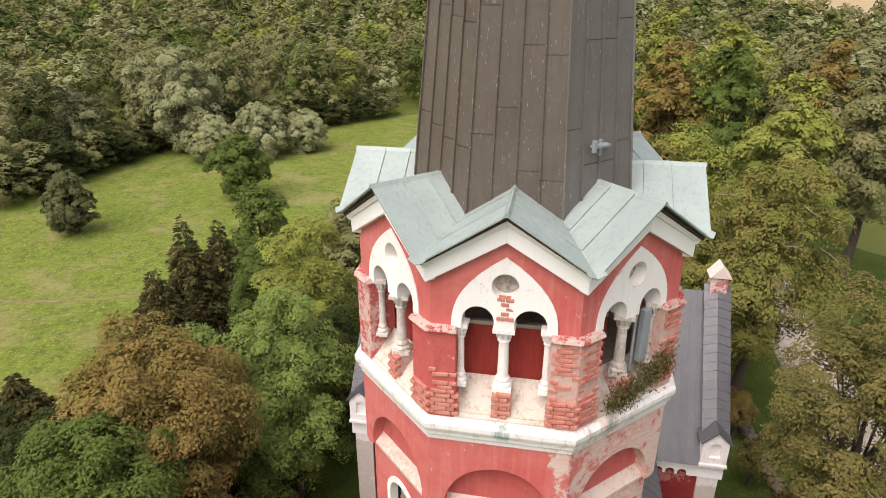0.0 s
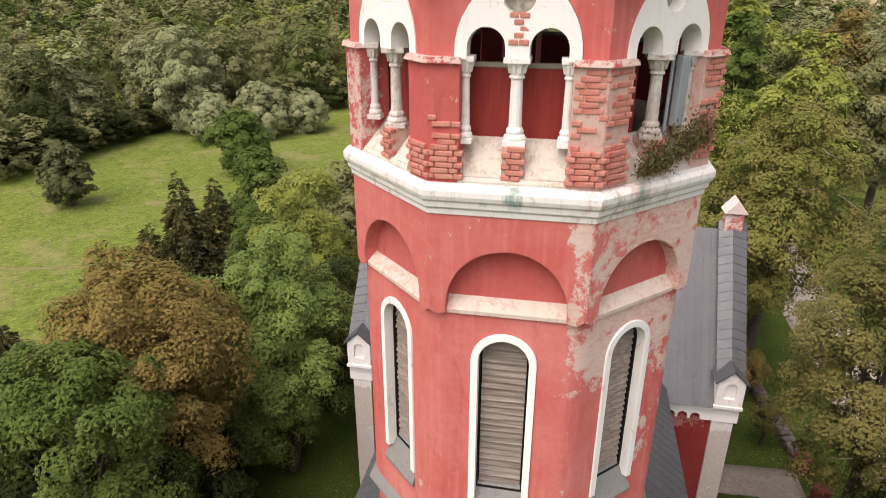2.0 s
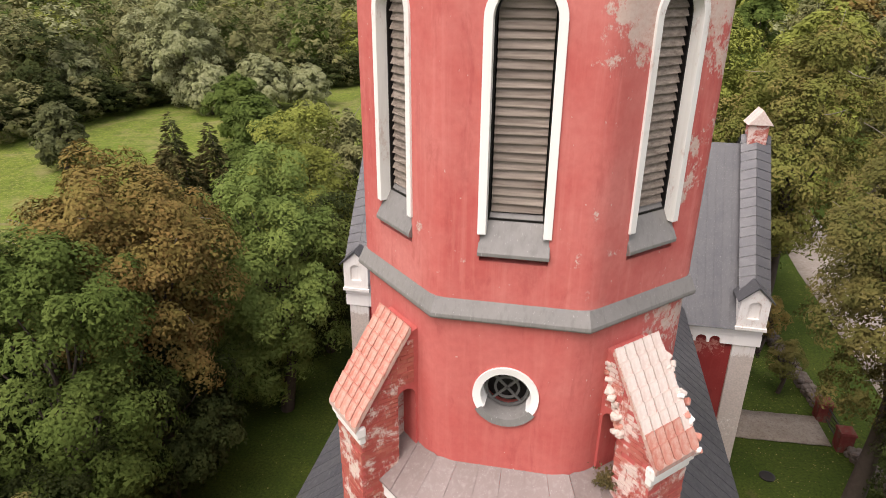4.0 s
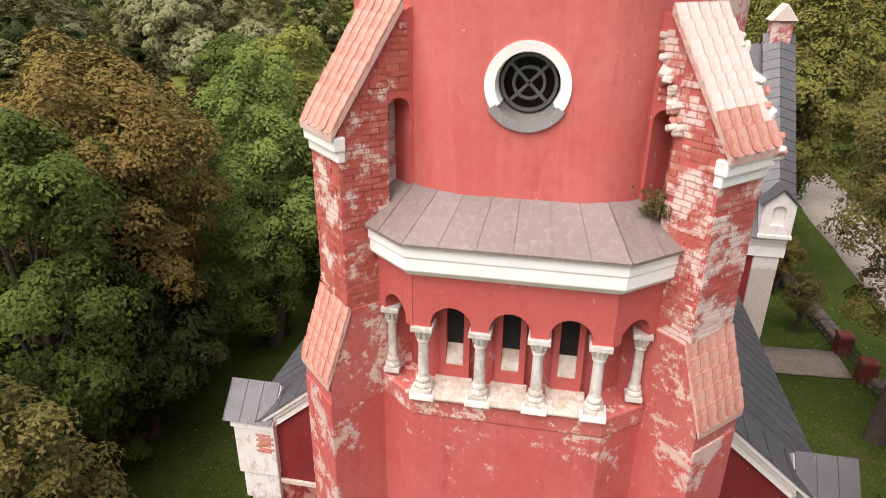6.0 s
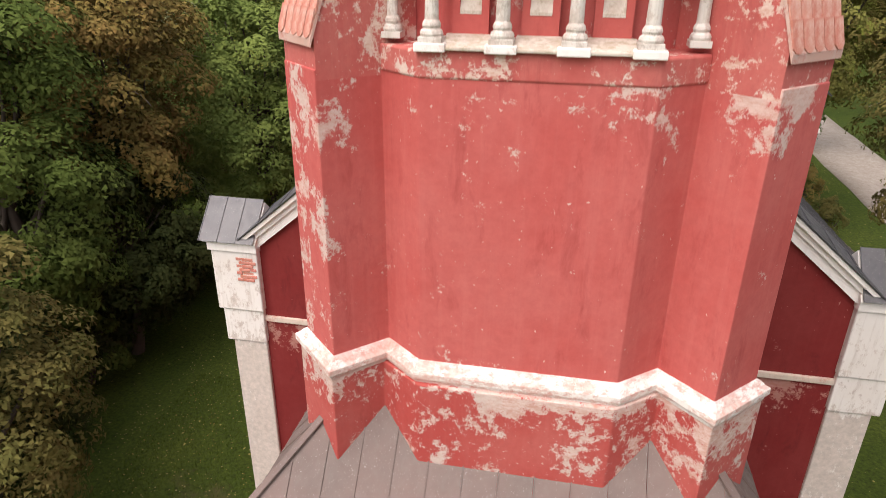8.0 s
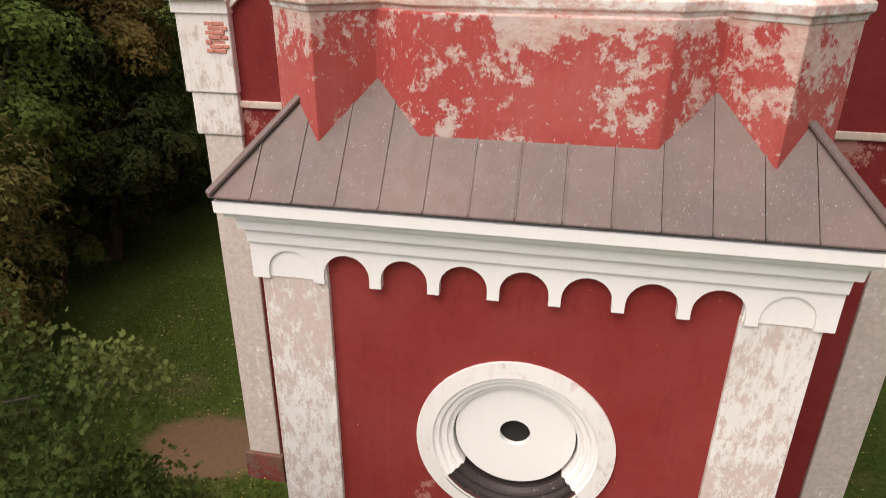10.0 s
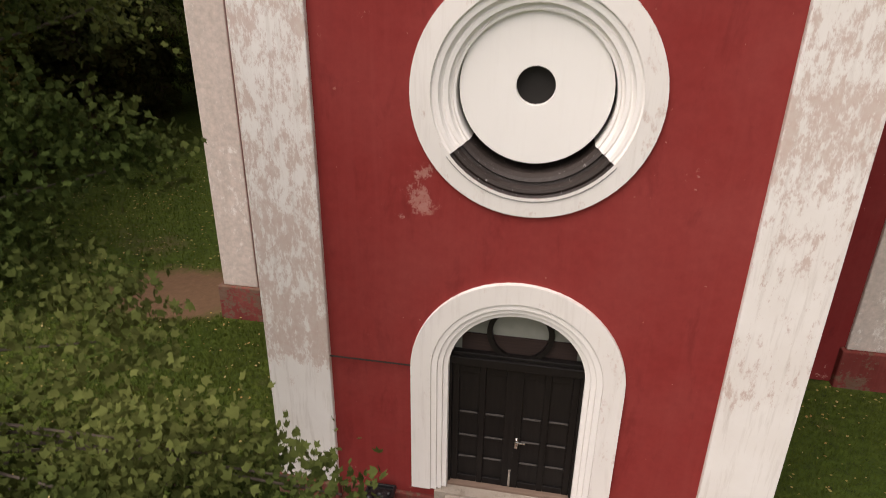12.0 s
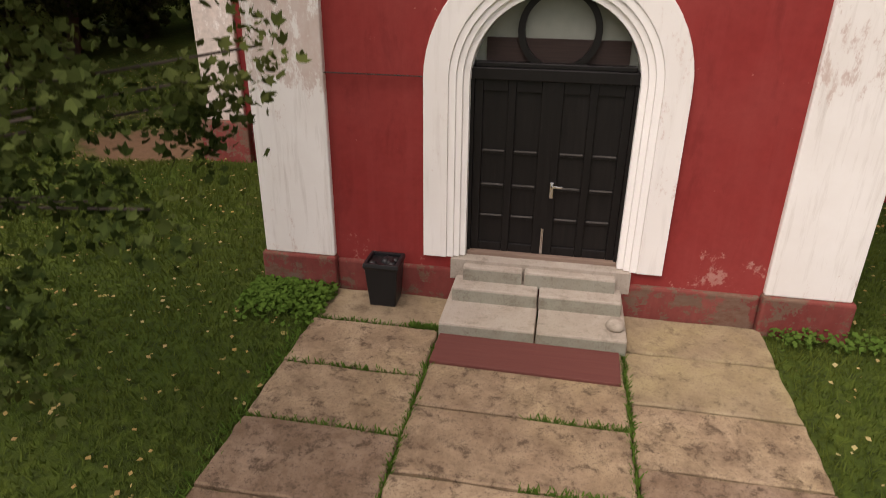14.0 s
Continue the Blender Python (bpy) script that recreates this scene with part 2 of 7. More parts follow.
def wood(name, a, b, grain=(0.6, 6, 22), rough=0.75, spec=0.3):
    n = Nodes(name)
    g = n.noise(3.0, 6, 0.65, stretch=grain)
    colour = n.mix(n.ramp(g, 0.32, 0.7), a, b)
    colour = n.mix(n.math("MULTIPLY", n.random(), 0.4), colour, (a[0] * 0.6, a[1] * 0.6, a[2] * 0.6))
    n.bump(g, 0.35, 0.008)
    return n.done(colour, rough, spec=spec)


threshold_wood = wood("worn brown threshold wood", (0.2, 0.135, 0.1), (0.28, 0.2, 0.15), (0.5, 8, 8))
slat_wood = wood("grey-brown weathered louvre wood", (0.15, 0.115, 0.09), (0.4, 0.335, 0.28), (0.5, 4, 14))
door_paint = wood("black-brown door paint", (0.007, 0.006, 0.006), (0.014, 0.012, 0.011), (9, 9, 0.7), 0.42, 0.25)
board_red = wood("dark red painted boards", (0.25, 0.022, 0.02), (0.33, 0.05, 0.035), (7, 7, 0.6), 0.55)
rail_grey = wood("grey bare timber", (0.28, 0.25, 0.2), (0.42, 0.38, 0.32))
mat_board = wood("red-brown painted step board", (0.135, 0.042, 0.034), (0.165, 0.055, 0.043), (0.5, 9, 9), 0.65)
door_worn_brown = wood("dark brown stained wood", (0.022, 0.014, 0.012), (0.045, 0.027, 0.022))
dark_sheet = sheet("dark brown rotten sheet", (0.035, 0.026, 0.022), (0.05, 0.038, 0.033), (0.02, 0.016, 0.014), 0.55, 0.1)


def plain(name, colour, rough=0.7, metal=0.0, var=0.25, scale=6.0):
    n = Nodes(name)
    c = n.mix(n.ramp(n.noise(scale, 5), 0.3, 0.72, 0.0, var), colour, tuple(v * 0.45 for v in colour))
    n.bump(n.noise(scale * 5, 4), 0.2, 0.006)
    return n.done(c, rough, metal, 0.35)


fan_glass = plain("dull grey fanlight glass", (0.28, 0.29, 0.255), 0.2, 0.0, 0.6, 1.6)
# Near-black backing for openings: the shade inside them is in the colour.
dark_inside = plain("near-black for interior shade", (0.02, 0.018, 0.016), 0.9)
iron = plain("dark iron", (0.06, 0.055, 0.05), 0.5, 0.6)
grille_iron = plain("dull grille iron", (0.13, 0.125, 0.12), 0.6, 0.3)
grey_metal = plain("grey coated metal", (0.33, 0.36, 0.38), 0.45, 0.2)
steel = plain("polished steel", (0.62, 0.62, 0.6), 0.25, 0.95, 0.1)
bin_black = plain("black plastic bin", (0.014, 0.014, 0.015), 0.35)
oculus_grey = limewash("stained grey render", 0.3, (0.12, 0.12, 0.09), 0.8, (0.4, 0.4, 0.34))
cornice_black = plain("red-brown eaves board", (0.075, 0.04, 0.034), 0.8)


def concrete(name, a, b, c, dirty=1.0):
    n = Nodes(name)
    colour = n.mix(n.ramp(n.noise(1.1, 6, 0.65), 0.36, 0.66), a, b)
    colour = n.mix(n.ramp(n.noise(0.5, 4, 0.6), 0.45, 0.68, 0.0, 0.8), colour, c)
    colour = n.mix(n.math("MULTIPLY", n.random(), 0.35), colour, a)
    speck = n.ramp(n.noise(48, 5, 0.75), 0.53, 0.66, 0.0, 0.6 * dirty)
    colour = n.mix(speck, colour, (0.09, 0.07, 0.055))
    grime = n.ramp(n.noise(2.6, 9, 0.78, warp=0.3), 0.42, 0.64, 0.0, 0.62 * dirty)
    colour = n.mix(grime, colour, (0.15, 0.1, 0.062))
    crust = n.ramp(n.noise(6, 11, 0.82, warp=0.2), 0.52, 0.61, 0.0, 0.68 * dirty)
    colour = n.mix(crust, colour, (0.095, 0.065, 0.042))
    n.bump(n.math("ADD", n.noise(45, 6, 0.75), n.math("MULTIPLY", crust, 0.8)), 0.55, 0.012)
    return n.done(colour, 0.92, spec=0.15)


slab_mat = concrete("worn tan concrete slab", (0.27, 0.205, 0.13), (0.36, 0.285, 0.185), (0.33, 0.27, 0.12), 0.8)
slab_mid = concrete("brown-grey mottled concrete slab", (0.28, 0.198, 0.125), (0.43, 0.33, 0.215), (0.33, 0.25, 0.13), 1.2)
slab_dark = concrete("dark mossy concrete slab", (0.2, 0.135, 0.09), (0.34, 0.25, 0.172), (0.2, 0.135, 0.082), 1.4)
riser_moss = concrete("mossy grey step edge", (0.28, 0.27, 0.215), (0.33, 0.31, 0.26), (0.24, 0.25, 0.18), 0.5)
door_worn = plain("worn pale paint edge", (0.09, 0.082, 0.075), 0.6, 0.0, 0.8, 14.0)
step_mat = concrete("grey concrete step", (0.37, 0.325, 0.27), (0.43, 0.37, 0.315), (0.37, 0.33, 0.25), 0.4)
path_mat = concrete("pale concrete path", (0.31, 0.265, 0.22), (0.37, 0.32, 0.27), (0.28, 0.24, 0.19), 0.7)
road_mat = concrete("pale gravel road", (0.38, 0.33, 0.28), (0.45, 0.4, 0.345), (0.4, 0.35, 0.3), 0.5)
field_stone = concrete("field stone", (0.14, 0.12, 0.11), (0.22, 0.19, 0.17), (0.1, 0.09, 0.08))


def leaf_mat(name, a, b, c, back=0.12, k=0.98):
    """Leaves: three tints, by leaf and by clump, with light let through."""
    a, b, c = (tuple(v * k for v in t) for t in (a, b, c))
    n = Nodes(name)
    colour = n.mix(n.ramp(n.island(), 0.0, 1.0, 0.15, 0.85), a, b)
    colour = n.mix(n.ramp(n.noise(0.55, 3, 0.6), 0.42, 0.66), colour, c)
    n.done(colour, 0.8, spec=0.06)
    glow = n.node("ShaderNodeBsdfTranslucent", Color=colour)
    mixer = n.node("ShaderNodeMixShader", Fac=back)
    n.tree.links.new(n.bsdf.outputs[0], mixer.inputs[1])
    n.tree.links.new(glow.outputs[0], mixer.inputs[2])
    n.tree.links.new(mixer.outputs[0], n.tree.nodes["Material Output"].inputs["Surface"])
    return n.mat


leaf_fresh = leaf_mat("fresh green leaves", (0.108, 0.155, 0.036), (0.15, 0.2, 0.055), (0.165, 0.21, 0.052), 0.14, 1.15)
leaf_green = leaf_mat("mid green leaves", (0.07, 0.105, 0.022), (0.115, 0.16, 0.036), (0.13, 0.172, 0.04), 0.12, 0.84)
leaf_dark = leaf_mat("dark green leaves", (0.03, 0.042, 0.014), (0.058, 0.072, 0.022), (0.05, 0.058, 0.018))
leaf_lime = leaf_mat("yellow-green leaves", (0.17, 0.195, 0.038), (0.235, 0.25, 0.056), (0.16, 0.175, 0.04), 0.14, 1.2)
leaf_brown = leaf_mat("browning autumn leaves", (0.25, 0.15, 0.05), (0.17, 0.14, 0.042), (0.2, 0.165, 0.045))
leaf_yellow = leaf_mat("yellowing leaves", (0.16, 0.145, 0.042), (0.115, 0.12, 0.034), (0.22, 0.18, 0.06), 0.12, 0.86)
leaf_turning = leaf_mat("leaves turning from green to ochre", (0.165, 0.165, 0.04), (0.155, 0.17, 0.042), (0.215, 0.175, 0.056), 0.13, 1.0)
leaf_grey = leaf_mat("silvery willow leaves", (0.2, 0.21, 0.105), (0.28, 0.285, 0.155), (0.17, 0.18, 0.075), 0.12, 1.25)
leaf_olive = leaf_mat("olive woodland leaves", (0.1, 0.105, 0.042), (0.145, 0.145, 0.06), (0.17, 0.16, 0.068), 0.14, 1.35)
needle = leaf_mat("dark spruce needles", (0.042, 0.055, 0.02), (0.085, 0.085, 0.03), (0.13, 0.1, 0.038), 0.08)
needle_pale = leaf_mat("grey-green pine needles", (0.085, 0.095, 0.042), (0.13, 0.138, 0.064), (0.11, 0.115, 0.042), 0.1)
leaf_purple = leaf_mat("dark purple leaves", (0.035, 0.022, 0.022), (0.05, 0.03, 0.028), (0.04, 0.03, 0.02))
leaf_fallen = leaf_mat("fallen yellow leaves", (0.32, 0.25, 0.07), (0.3, 0.17, 0.07), (0.38, 0.33, 0.16), 0.1, 1.0)
grass_blade = leaf_mat("grass blades", (0.05, 0.085, 0.014), (0.1, 0.135, 0.024), (0.09, 0.115, 0.02), 0.2, 0.88)
weed_green = leaf_mat("bright joint weeds", (0.08, 0.16, 0.022), (0.13, 0.22, 0.035), (0.1, 0.17, 0.03), 0.2, 0.75)
bark = plain("grey-brown bark", (0.09, 0.07, 0.055), 0.95, 0.0, 0.6, 4.0)
dead_twig = plain("bare grey twig", (0.27, 0.24, 0.2), 0.9)


def ground_mat():
    n = Nodes("grass ground")
    x, y = n.axis(0), n.axis(1)
    lawn = n.mix(n.ramp(n.noise(0.35, 5, 0.65), 0.35, 0.68), (0.06, 0.098, 0.014), (0.105, 0.138, 0.022))
    lawn = n.mix(n.ramp(n.noise(7, 7, 0.75), 0.35, 0.7), lawn, (0.024, 0.036, 0.011))
    speck = n.ramp(n.noise(5.5, 2, 0.4), 0.72, 0.735, 0.0, 0.9)
    lawn = n.mix(speck, lawn, (0.34, 0.28, 0.1))
    bare = n.ramp(n.noise(0.22, 4, 0.6), 0.62, 0.72, 0.0, 0.6)
    lawn = n.mix(bare, lawn, (0.15, 0.1, 0.06))
    meadow = n.mix(n.ramp(n.noise(0.06, 6, 0.65), 0.36, 0.66), (0.112, 0.168, 0.021), (0.155, 0.19, 0.03))
    meadow = n.mix(n.ramp(n.noise(0.9, 8, 0.75), 0.45, 0.59, 0.0, 0.9), meadow, (0.085, 0.11, 0.022))
    meadow = n.mix(n.ramp(n.noise(2.6, 6, 0.8), 0.52, 0.61, 0.0, 0.6), meadow, (0.3, 0.29, 0.1))
    meadow = n.mix(n.ramp(n.noise(0.16, 6, 0.7, warp=0.6), 0.5, 0.66, 0.0, 0.6), meadow, (0.26, 0.22, 0.1))
    ex = n.math("MULTIPLY", n.math("ADD", x, 8.1), 0.5)
    ey = n.math("MULTIPLY", n.math("SUBTRACT", y, 5.3), 0.72)
    ring = n.math("ADD", n.math("POWER", n.math("ADD", n.math("MULTIPLY", ex, ex), n.math("MULTIPLY", ey, ey)), 0.5), n.math("MULTIPLY", n.noise(1.4, 7, 0.7), 0.9))
    earth = n.mix(n.noise(6, 6, 0.75), (0.21, 0.125, 0.075), (0.1, 0.058, 0.035))
    lawn = n.mix(n.ramp(ring, 1.45, 1.15, 0.0, 0.95), lawn, earth)
    dist = n.math("ADD", n.math("MULTIPLY", x, -0.75), n.math("MULTIPLY", y, 0.45))
    far = n.ramp(n.math("ADD", dist, n.math("MULTIPLY", n.noise(0.08, 4), 8.0)), 35.0, 43.0)
    colour = n.mix(far, lawn, meadow)
    dry = n.math("MULTIPLY", n.ramp(x, 110.0, 150.0), n.ramp(y, 330.0, 400.0))
    colour = n.mix(dry, colour, (0.36, 0.28, 0.16))
    n.bump(n.noise(14, 8, 0.8), 0.7, 0.06)
    return n.done(colour, 0.95, spec=0.1)


ground_grass = ground_mat()
dry_grass = plain("trodden dry grass", (0.22, 0.2, 0.07), 0.95, 0.0, 0.7, 2.0)


def water_mat():
    n = Nodes("green pond water")
    colour = n.mix(n.ramp(n.noise(0.12, 5, 0.6, warp=0.8), 0.58, 0.63), (0.1, 0.115, 0.02), (0.012, 0.014, 0.008))
    n.bump(n.noise(1.5, 3), 0.05, 0.02)
    return n.done(colour, 0.55, spec=0.25)


pond_water = water_mat()

# ---- mesh helpers ----
import mathutils

S2 = math.sqrt(0.5)


def finish(name, bm, material, parent=None, label="", smooth=False, bevel=0.0):
    """Links a bmesh as one mesh object."""
    bmesh.ops.recalc_face_normals(bm, faces=bm.faces[:])
    me = bpy.data.meshes.new(name)
    bm.to_mesh(me)
    bm.free()
    me.materials.append(material)
    if smooth:
        me.polygons.foreach_set("use_smooth", [True] * len(me.polygons))
    ob = new(name, me)
    if parent is not None:
        ob.parent = parent
    if label:
        ob["label"] = label
    if bevel:
        mod = ob.modifiers.new("bevel", "BEVEL")
        mod.width, mod.segments, mod.limit_method, mod.angle_limit = bevel, 2, "ANGLE", radians(38)
    return ob


def thing(name, label, category, group="", at=(0, 0, 0)):
    ob = new(name)
    ob.empty_display_size = 0.2
    ob.location = at
    return tagged(ob, label, category, group)


def flat(u, v, w):
    """The facade's own frame: u to the right, v up, w out of the wall."""
    return Vector((u, -w, v))


def oct_frame(k, cy):
    """The frame of side k of an octagon round (0, cy); side 0 faces the viewer."""
    a = radians(45 * k)
    n, t = Vector((math.sin(a), -math.cos(a), 0)), Vector((math.cos(a), math.sin(a), 0))
    return lambda u, v, w: Vector((0, cy, v)) + n * w + t * u


def hexa(bm, corners):
    """A block from 8 corners: four below, four above, in the same turn."""
    v = [bm.verts.new(c) for c in corners]
    for f in ((0, 1, 2, 3), (4, 5, 6, 7), (0, 1, 5, 4), (1, 2, 6, 5), (2, 3, 7, 6), (3, 0, 4, 7)):
        bm.faces.new([v[i] for i in f])


def block(bm, u0, u1, v0, v1, w0, w1, place=flat):
    hexa(bm, [place(u, v, w) for v in (v0, v1) for u, w in ((u0, w0), (u1, w0), (u1, w1), (u0, w1))])


def plate(bm, outer, holes, w0, w1, place=flat):
    """A flat piece with holes, given thickness."""
    loops = [outer, *holes]
    tris = mathutils.geometry.tessellate_polygon([[Vector((u, v, 0)) for u, v in loop] for loop in loops])
    pts = [p for loop in loops for p in loop]
    a = [bm.verts.new(place(u, v, w0)) for u, v in pts]
    b = [bm.verts.new(place(u, v, w1)) for u, v in pts]
    for t in tris:
        for side in (a, b):
            try:
                bm.faces.new([side[i] for i in t])
            except ValueError:
                pass
    i = 0
    for loop in loops:
        m = len(loop)
        for j in range(m):
            p, q = i + j, i + (j + 1) % m
            bm.faces.new([a[p], a[q], b[q], b[p]])
        i += m


def arch(cx, half, v0, spring, n=14, rise=None):
    """Outline of an arched opening, from its lower left corner, anticlockwise."""
    rise = half if rise is None else rise
    pts = [(cx - half, v0), (cx + half, v0)]
    return pts + [(cx + half * math.cos(math.pi * i / n), spring + rise * math.sin(math.pi * i / n)) for i in range(n + 1)]


def pointed(cx, half, v0, spring, top, n=8):
    """A blunt pointed arch."""
    pts = [(cx - half, v0), (cx + half, v0)]
    for side in (1, -1):
        run = []
        for i in range(n + 1):
            f = i / n
            run.append((cx + side * half * (1 - f ** 2.2), spring + (top - spring) * f))
        pts += run if side == 1 else run[-2::-1]
    return pts


def circle(cx, cv, r, n=32):
    return [(cx + r * math.cos(2 * math.pi * i / n), cv + r * math.sin(2 * math.pi * i / n)) for i in range(n)]


def lathe(bm, profile, centre, segs=16, a0=0.0, a1=360.0, place=None):
    """A turned shape: rows of (radius, height) round an upright axis, or round w when place is given."""
    full = abs(a1 - a0 - 360) < 1e-6
    count = segs if full else segs + 1
    rings = []
    for r, h in profile:
        ring = []
        for i in range(count):
            a = radians(a0 + (a1 - a0) * i / segs)
            if place:
                ring.append(bm.verts.new(place(centre[0] + r * math.cos(a), centre[1] + r * math.sin(a), h)))
            else:
                ring.append(bm.verts.new((centre[0] + r * math.cos(a), centre[1] + r * math.sin(a), h)))
        rings.append(ring)
    for lo, hi in zip(rings, rings[1:]):
        for i in range(count if full else count - 1):
            j = (i + 1) % count
            bm.faces.new([lo[i], lo[j], hi[j], hi[i]])
    if not place and full:
        bm.faces.new(rings[0])
        bm.faces.new(rings[-1])
    return rings


def offset(poly, d):
    """A polygon (anticlockwise from above) pushed outwards by d."""
    out = []
    m = len(poly)
    for i in range(m):
        p0, p1, p2 = Vector(poly[i - 1]), Vector(poly[i]), Vector(poly[(i + 1) % m])
        e0, e1 = (p1 - p0).normalized(), (p2 - p1).normalized()
        n0, n1 = Vector((e0.y, -e0.x)), Vector((e1.y, -e1.x))
        b = n0 + n1
        out.append(tuple(p1 + b * (d / max(0.25, b.dot(n0)))))
    return out


def prism(bm, poly, z0, z1, inset=0.0):
    top = offset(poly, -inset) if inset else poly
    a = [bm.verts.new((x, y, z0)) for x, y in poly]
    b = [bm.verts.new((x, y, z1)) for x, y in top]
    m = len(poly)
    for i in range(m):
        bm.faces.new([a[i], a[(i + 1) % m], b[(i + 1) % m], b[i]])
    bm.faces.new(a[::-1])
    bm.faces.new(b)


def moulding(bm, poly, profile):
    """Sweeps a closed cross-section of (out, height) round a polygon."""
    rings = []
    for d, z in profile:
        rings.append([bm.verts.new((x, y, z)) for x, y in offset(poly, d)])
    m = len(poly)
    for r0, r1 in zip(rings, rings[1:] + rings[:1]):
        for i in range(m):
            bm.faces.new([r0[i], r0[(i + 1) % m], r1[(i + 1) % m], r1[i]])


def octagon(a, cy):
    r = a / math.cos(math.pi / 8)
    return [(r * math.cos(math.pi / 8 + k * math.pi / 4 - math.pi / 2), cy + r * math.sin(math.pi / 8 + k * math.pi / 4 - math.pi / 2)) for k in range(8)]


def piece_mesh(name, sx, sy, sz, material, chamfer=0.12, seed=0):
    """A small worn block, centred, for bricks, slabs and stones."""
    rnd = random.Random(seed)
    bm = bmesh.new()
    bmesh.ops.create_cube(bm, size=1.0)
    for v in bm.verts:
        v.co = Vector((v.co.x * sx, v.co.y * sy, v.co.z * sz))
    bmesh.ops.bevel(bm, geom=bm.edges[:], offset=min(sx, sy, sz) * chamfer, segments=1, affect="EDGES")
    for v in bm.verts:
        v.co += Vector((rnd.uniform(-1, 1) * sx, rnd.uniform(-1, 1) * sy, rnd.uniform(-1, 1) * sz)) * 0.02
    me = bpy.data.meshes.new(name)
    bm.to_mesh(me)
    bm.free()
    me.materials.append(material)
    return me


def piece(name, me, m, parent):
    ob = new(name, me)
    ob.parent = parent
    ob.matrix_basis = m
    return ob


# ---- the church ----
CY = 3.55                                # the tower's axis stands at (0, CY)
church = thing("church", "red and white brick church with a tall octagonal west tower", "church")

# base stage: front wall with the portal and the round recess
SPRING, DOOR_HALF, SILL = 2.5, 0.83, 0.52
bm = bmesh.new()
plate(bm, [(-3.14, 0.0), (3.14, 0.0), (3.14, 8.9), (-3.14, 8.9)], [arch(0, 0.99, SILL, SPRING, 20), circle(0, 5.9, 1.08, 40)], -0.6, -0.07)
block(bm, -3.14, -2.6, 0, 8.9, -4.7, -0.6)
block(bm, 2.6, 3.14, 0, 8.9, -4.7, -0.6)
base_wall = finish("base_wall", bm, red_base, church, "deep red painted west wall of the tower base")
# Added backing block whose black colour gives the unlit inside.
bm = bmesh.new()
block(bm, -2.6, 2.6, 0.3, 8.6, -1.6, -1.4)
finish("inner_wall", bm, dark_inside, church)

for x0, x1, z1, w0, w1 in ((-3.24, -2.33, 0.44, -0.5, 0.05), (2.33, 3.24, 0.44, -0.5, 0.05), (-2.33, 2.33, 0.40, -0.5, -0.02),
                           (-3.2, -3.08, 0.42, -4.7, -0.5), (3.08, 3.2, 0.42, -4.7, -0.5)):
    bm = bmesh.new()
    block(bm, x0, x1, -0.3, z1, w0, w1)
    finish("plinth", bm, plinth_red, church, "red plinth with crumbling render", bevel=0.03)
for s in (-1, 1):
    bm = bmesh.new()
    a, b = sorted((s * 2.35, s * 3.2))
    block(bm, a, b, 0.44, 8.12, -0.4, 0.0)
    finish("pilaster", bm, white_pilaster, church, "white corner pilaster with streaked worn limewash", bevel=0.015)

# arched frieze and stepped cornice
outline = [(-3.29, 8.62), (-3.29, 8.06), (-3.08, 8.06), (-3.08, 8.17)]
ARCHES = [-2.8 + 0.7 * i for i in range(9)]
for i, c in enumerate(ARCHES):
    outline += [(c - 0.28 * math.cos(math.pi * j / 12), 8.17 + 0.28 * math.sin(math.pi * j / 12)) for j in range(13)]
    if i < 8:
        outline += [(c + 0.28, 8.05), (c + 0.42, 8.05)]
outline += [(3.08, 8.06), (3.29, 8.06), (3.29, 8.62)]
bm = bmesh.new()
plate(bm, outline[::-1], [], -0.35, 0.045)
for s in (-1, 1):
    a, b = sorted((s * 2.9, s * 3.285))
    block(bm, a, b, 8.06, 8.62, -4.7, -0.3)
    a, b = sorted((s * 2.36, s * 3.19))
    block(bm, a, b, 8.08, 8.6, -0.34, 0.012)
finish("arched_frieze", bm, white_clean, church, "white frieze of hanging round arches")
RECT = [(-3.2, 0.0), (3.2, 0.0), (3.2, 4.62), (-3.2, 4.62)]
bm = bmesh.new()
moulding(bm, RECT, [(-0.6, 8.55), (0.09, 8.55), (0.1, 8.73), (0.16, 8.735), (0.175, 8.9), (0.25, 8.905), (0.265, 8.98), (0.33, 8.985), (0.335, 9.12), (-0.6, 9.16)])
finish("base_cornice", bm, white_clean, church, "white stepped cornice")

# skirt roof over the base: standing-seam panels, each its own sheet
EAVE, RZ, SLOPE = 0.36, 9.17, 1.16
bm = bmesh.new()
prism(bm, offset(RECT, EAVE - 0.03), RZ - 0.02, RZ - 0.004)
skirt = finish("skirt_roof", bm, dark_sheet, church, "brown-grey standing-seam skirt roof")


def skirt_panel(p0, p1, inward, run0, run1):
    """A sheet between two points of the eave that climbs inwards, with an upstanding seam."""
    bm = bmesh.new()
    a, b, q = Vector((*p0, RZ)), Vector((*p1, RZ)), Vector((*inward, SLOPE))
    low = [a, b, b + q * run1, a + q * run0]
    up = Vector((0, 0, 0.02))
    hexa(bm, low + [v + up for v in low])
    t = (b - a).normalized() * 0.008
    seam = [a - t, a + t, a + t + q * run0, a - t + q * run0]
    if run0 > 0.05:
        hexa(bm, [v + up for v in seam] + [v + up * 2.2 for v in seam])
    finish("roof_panel", bm, tin_brown, skirt)


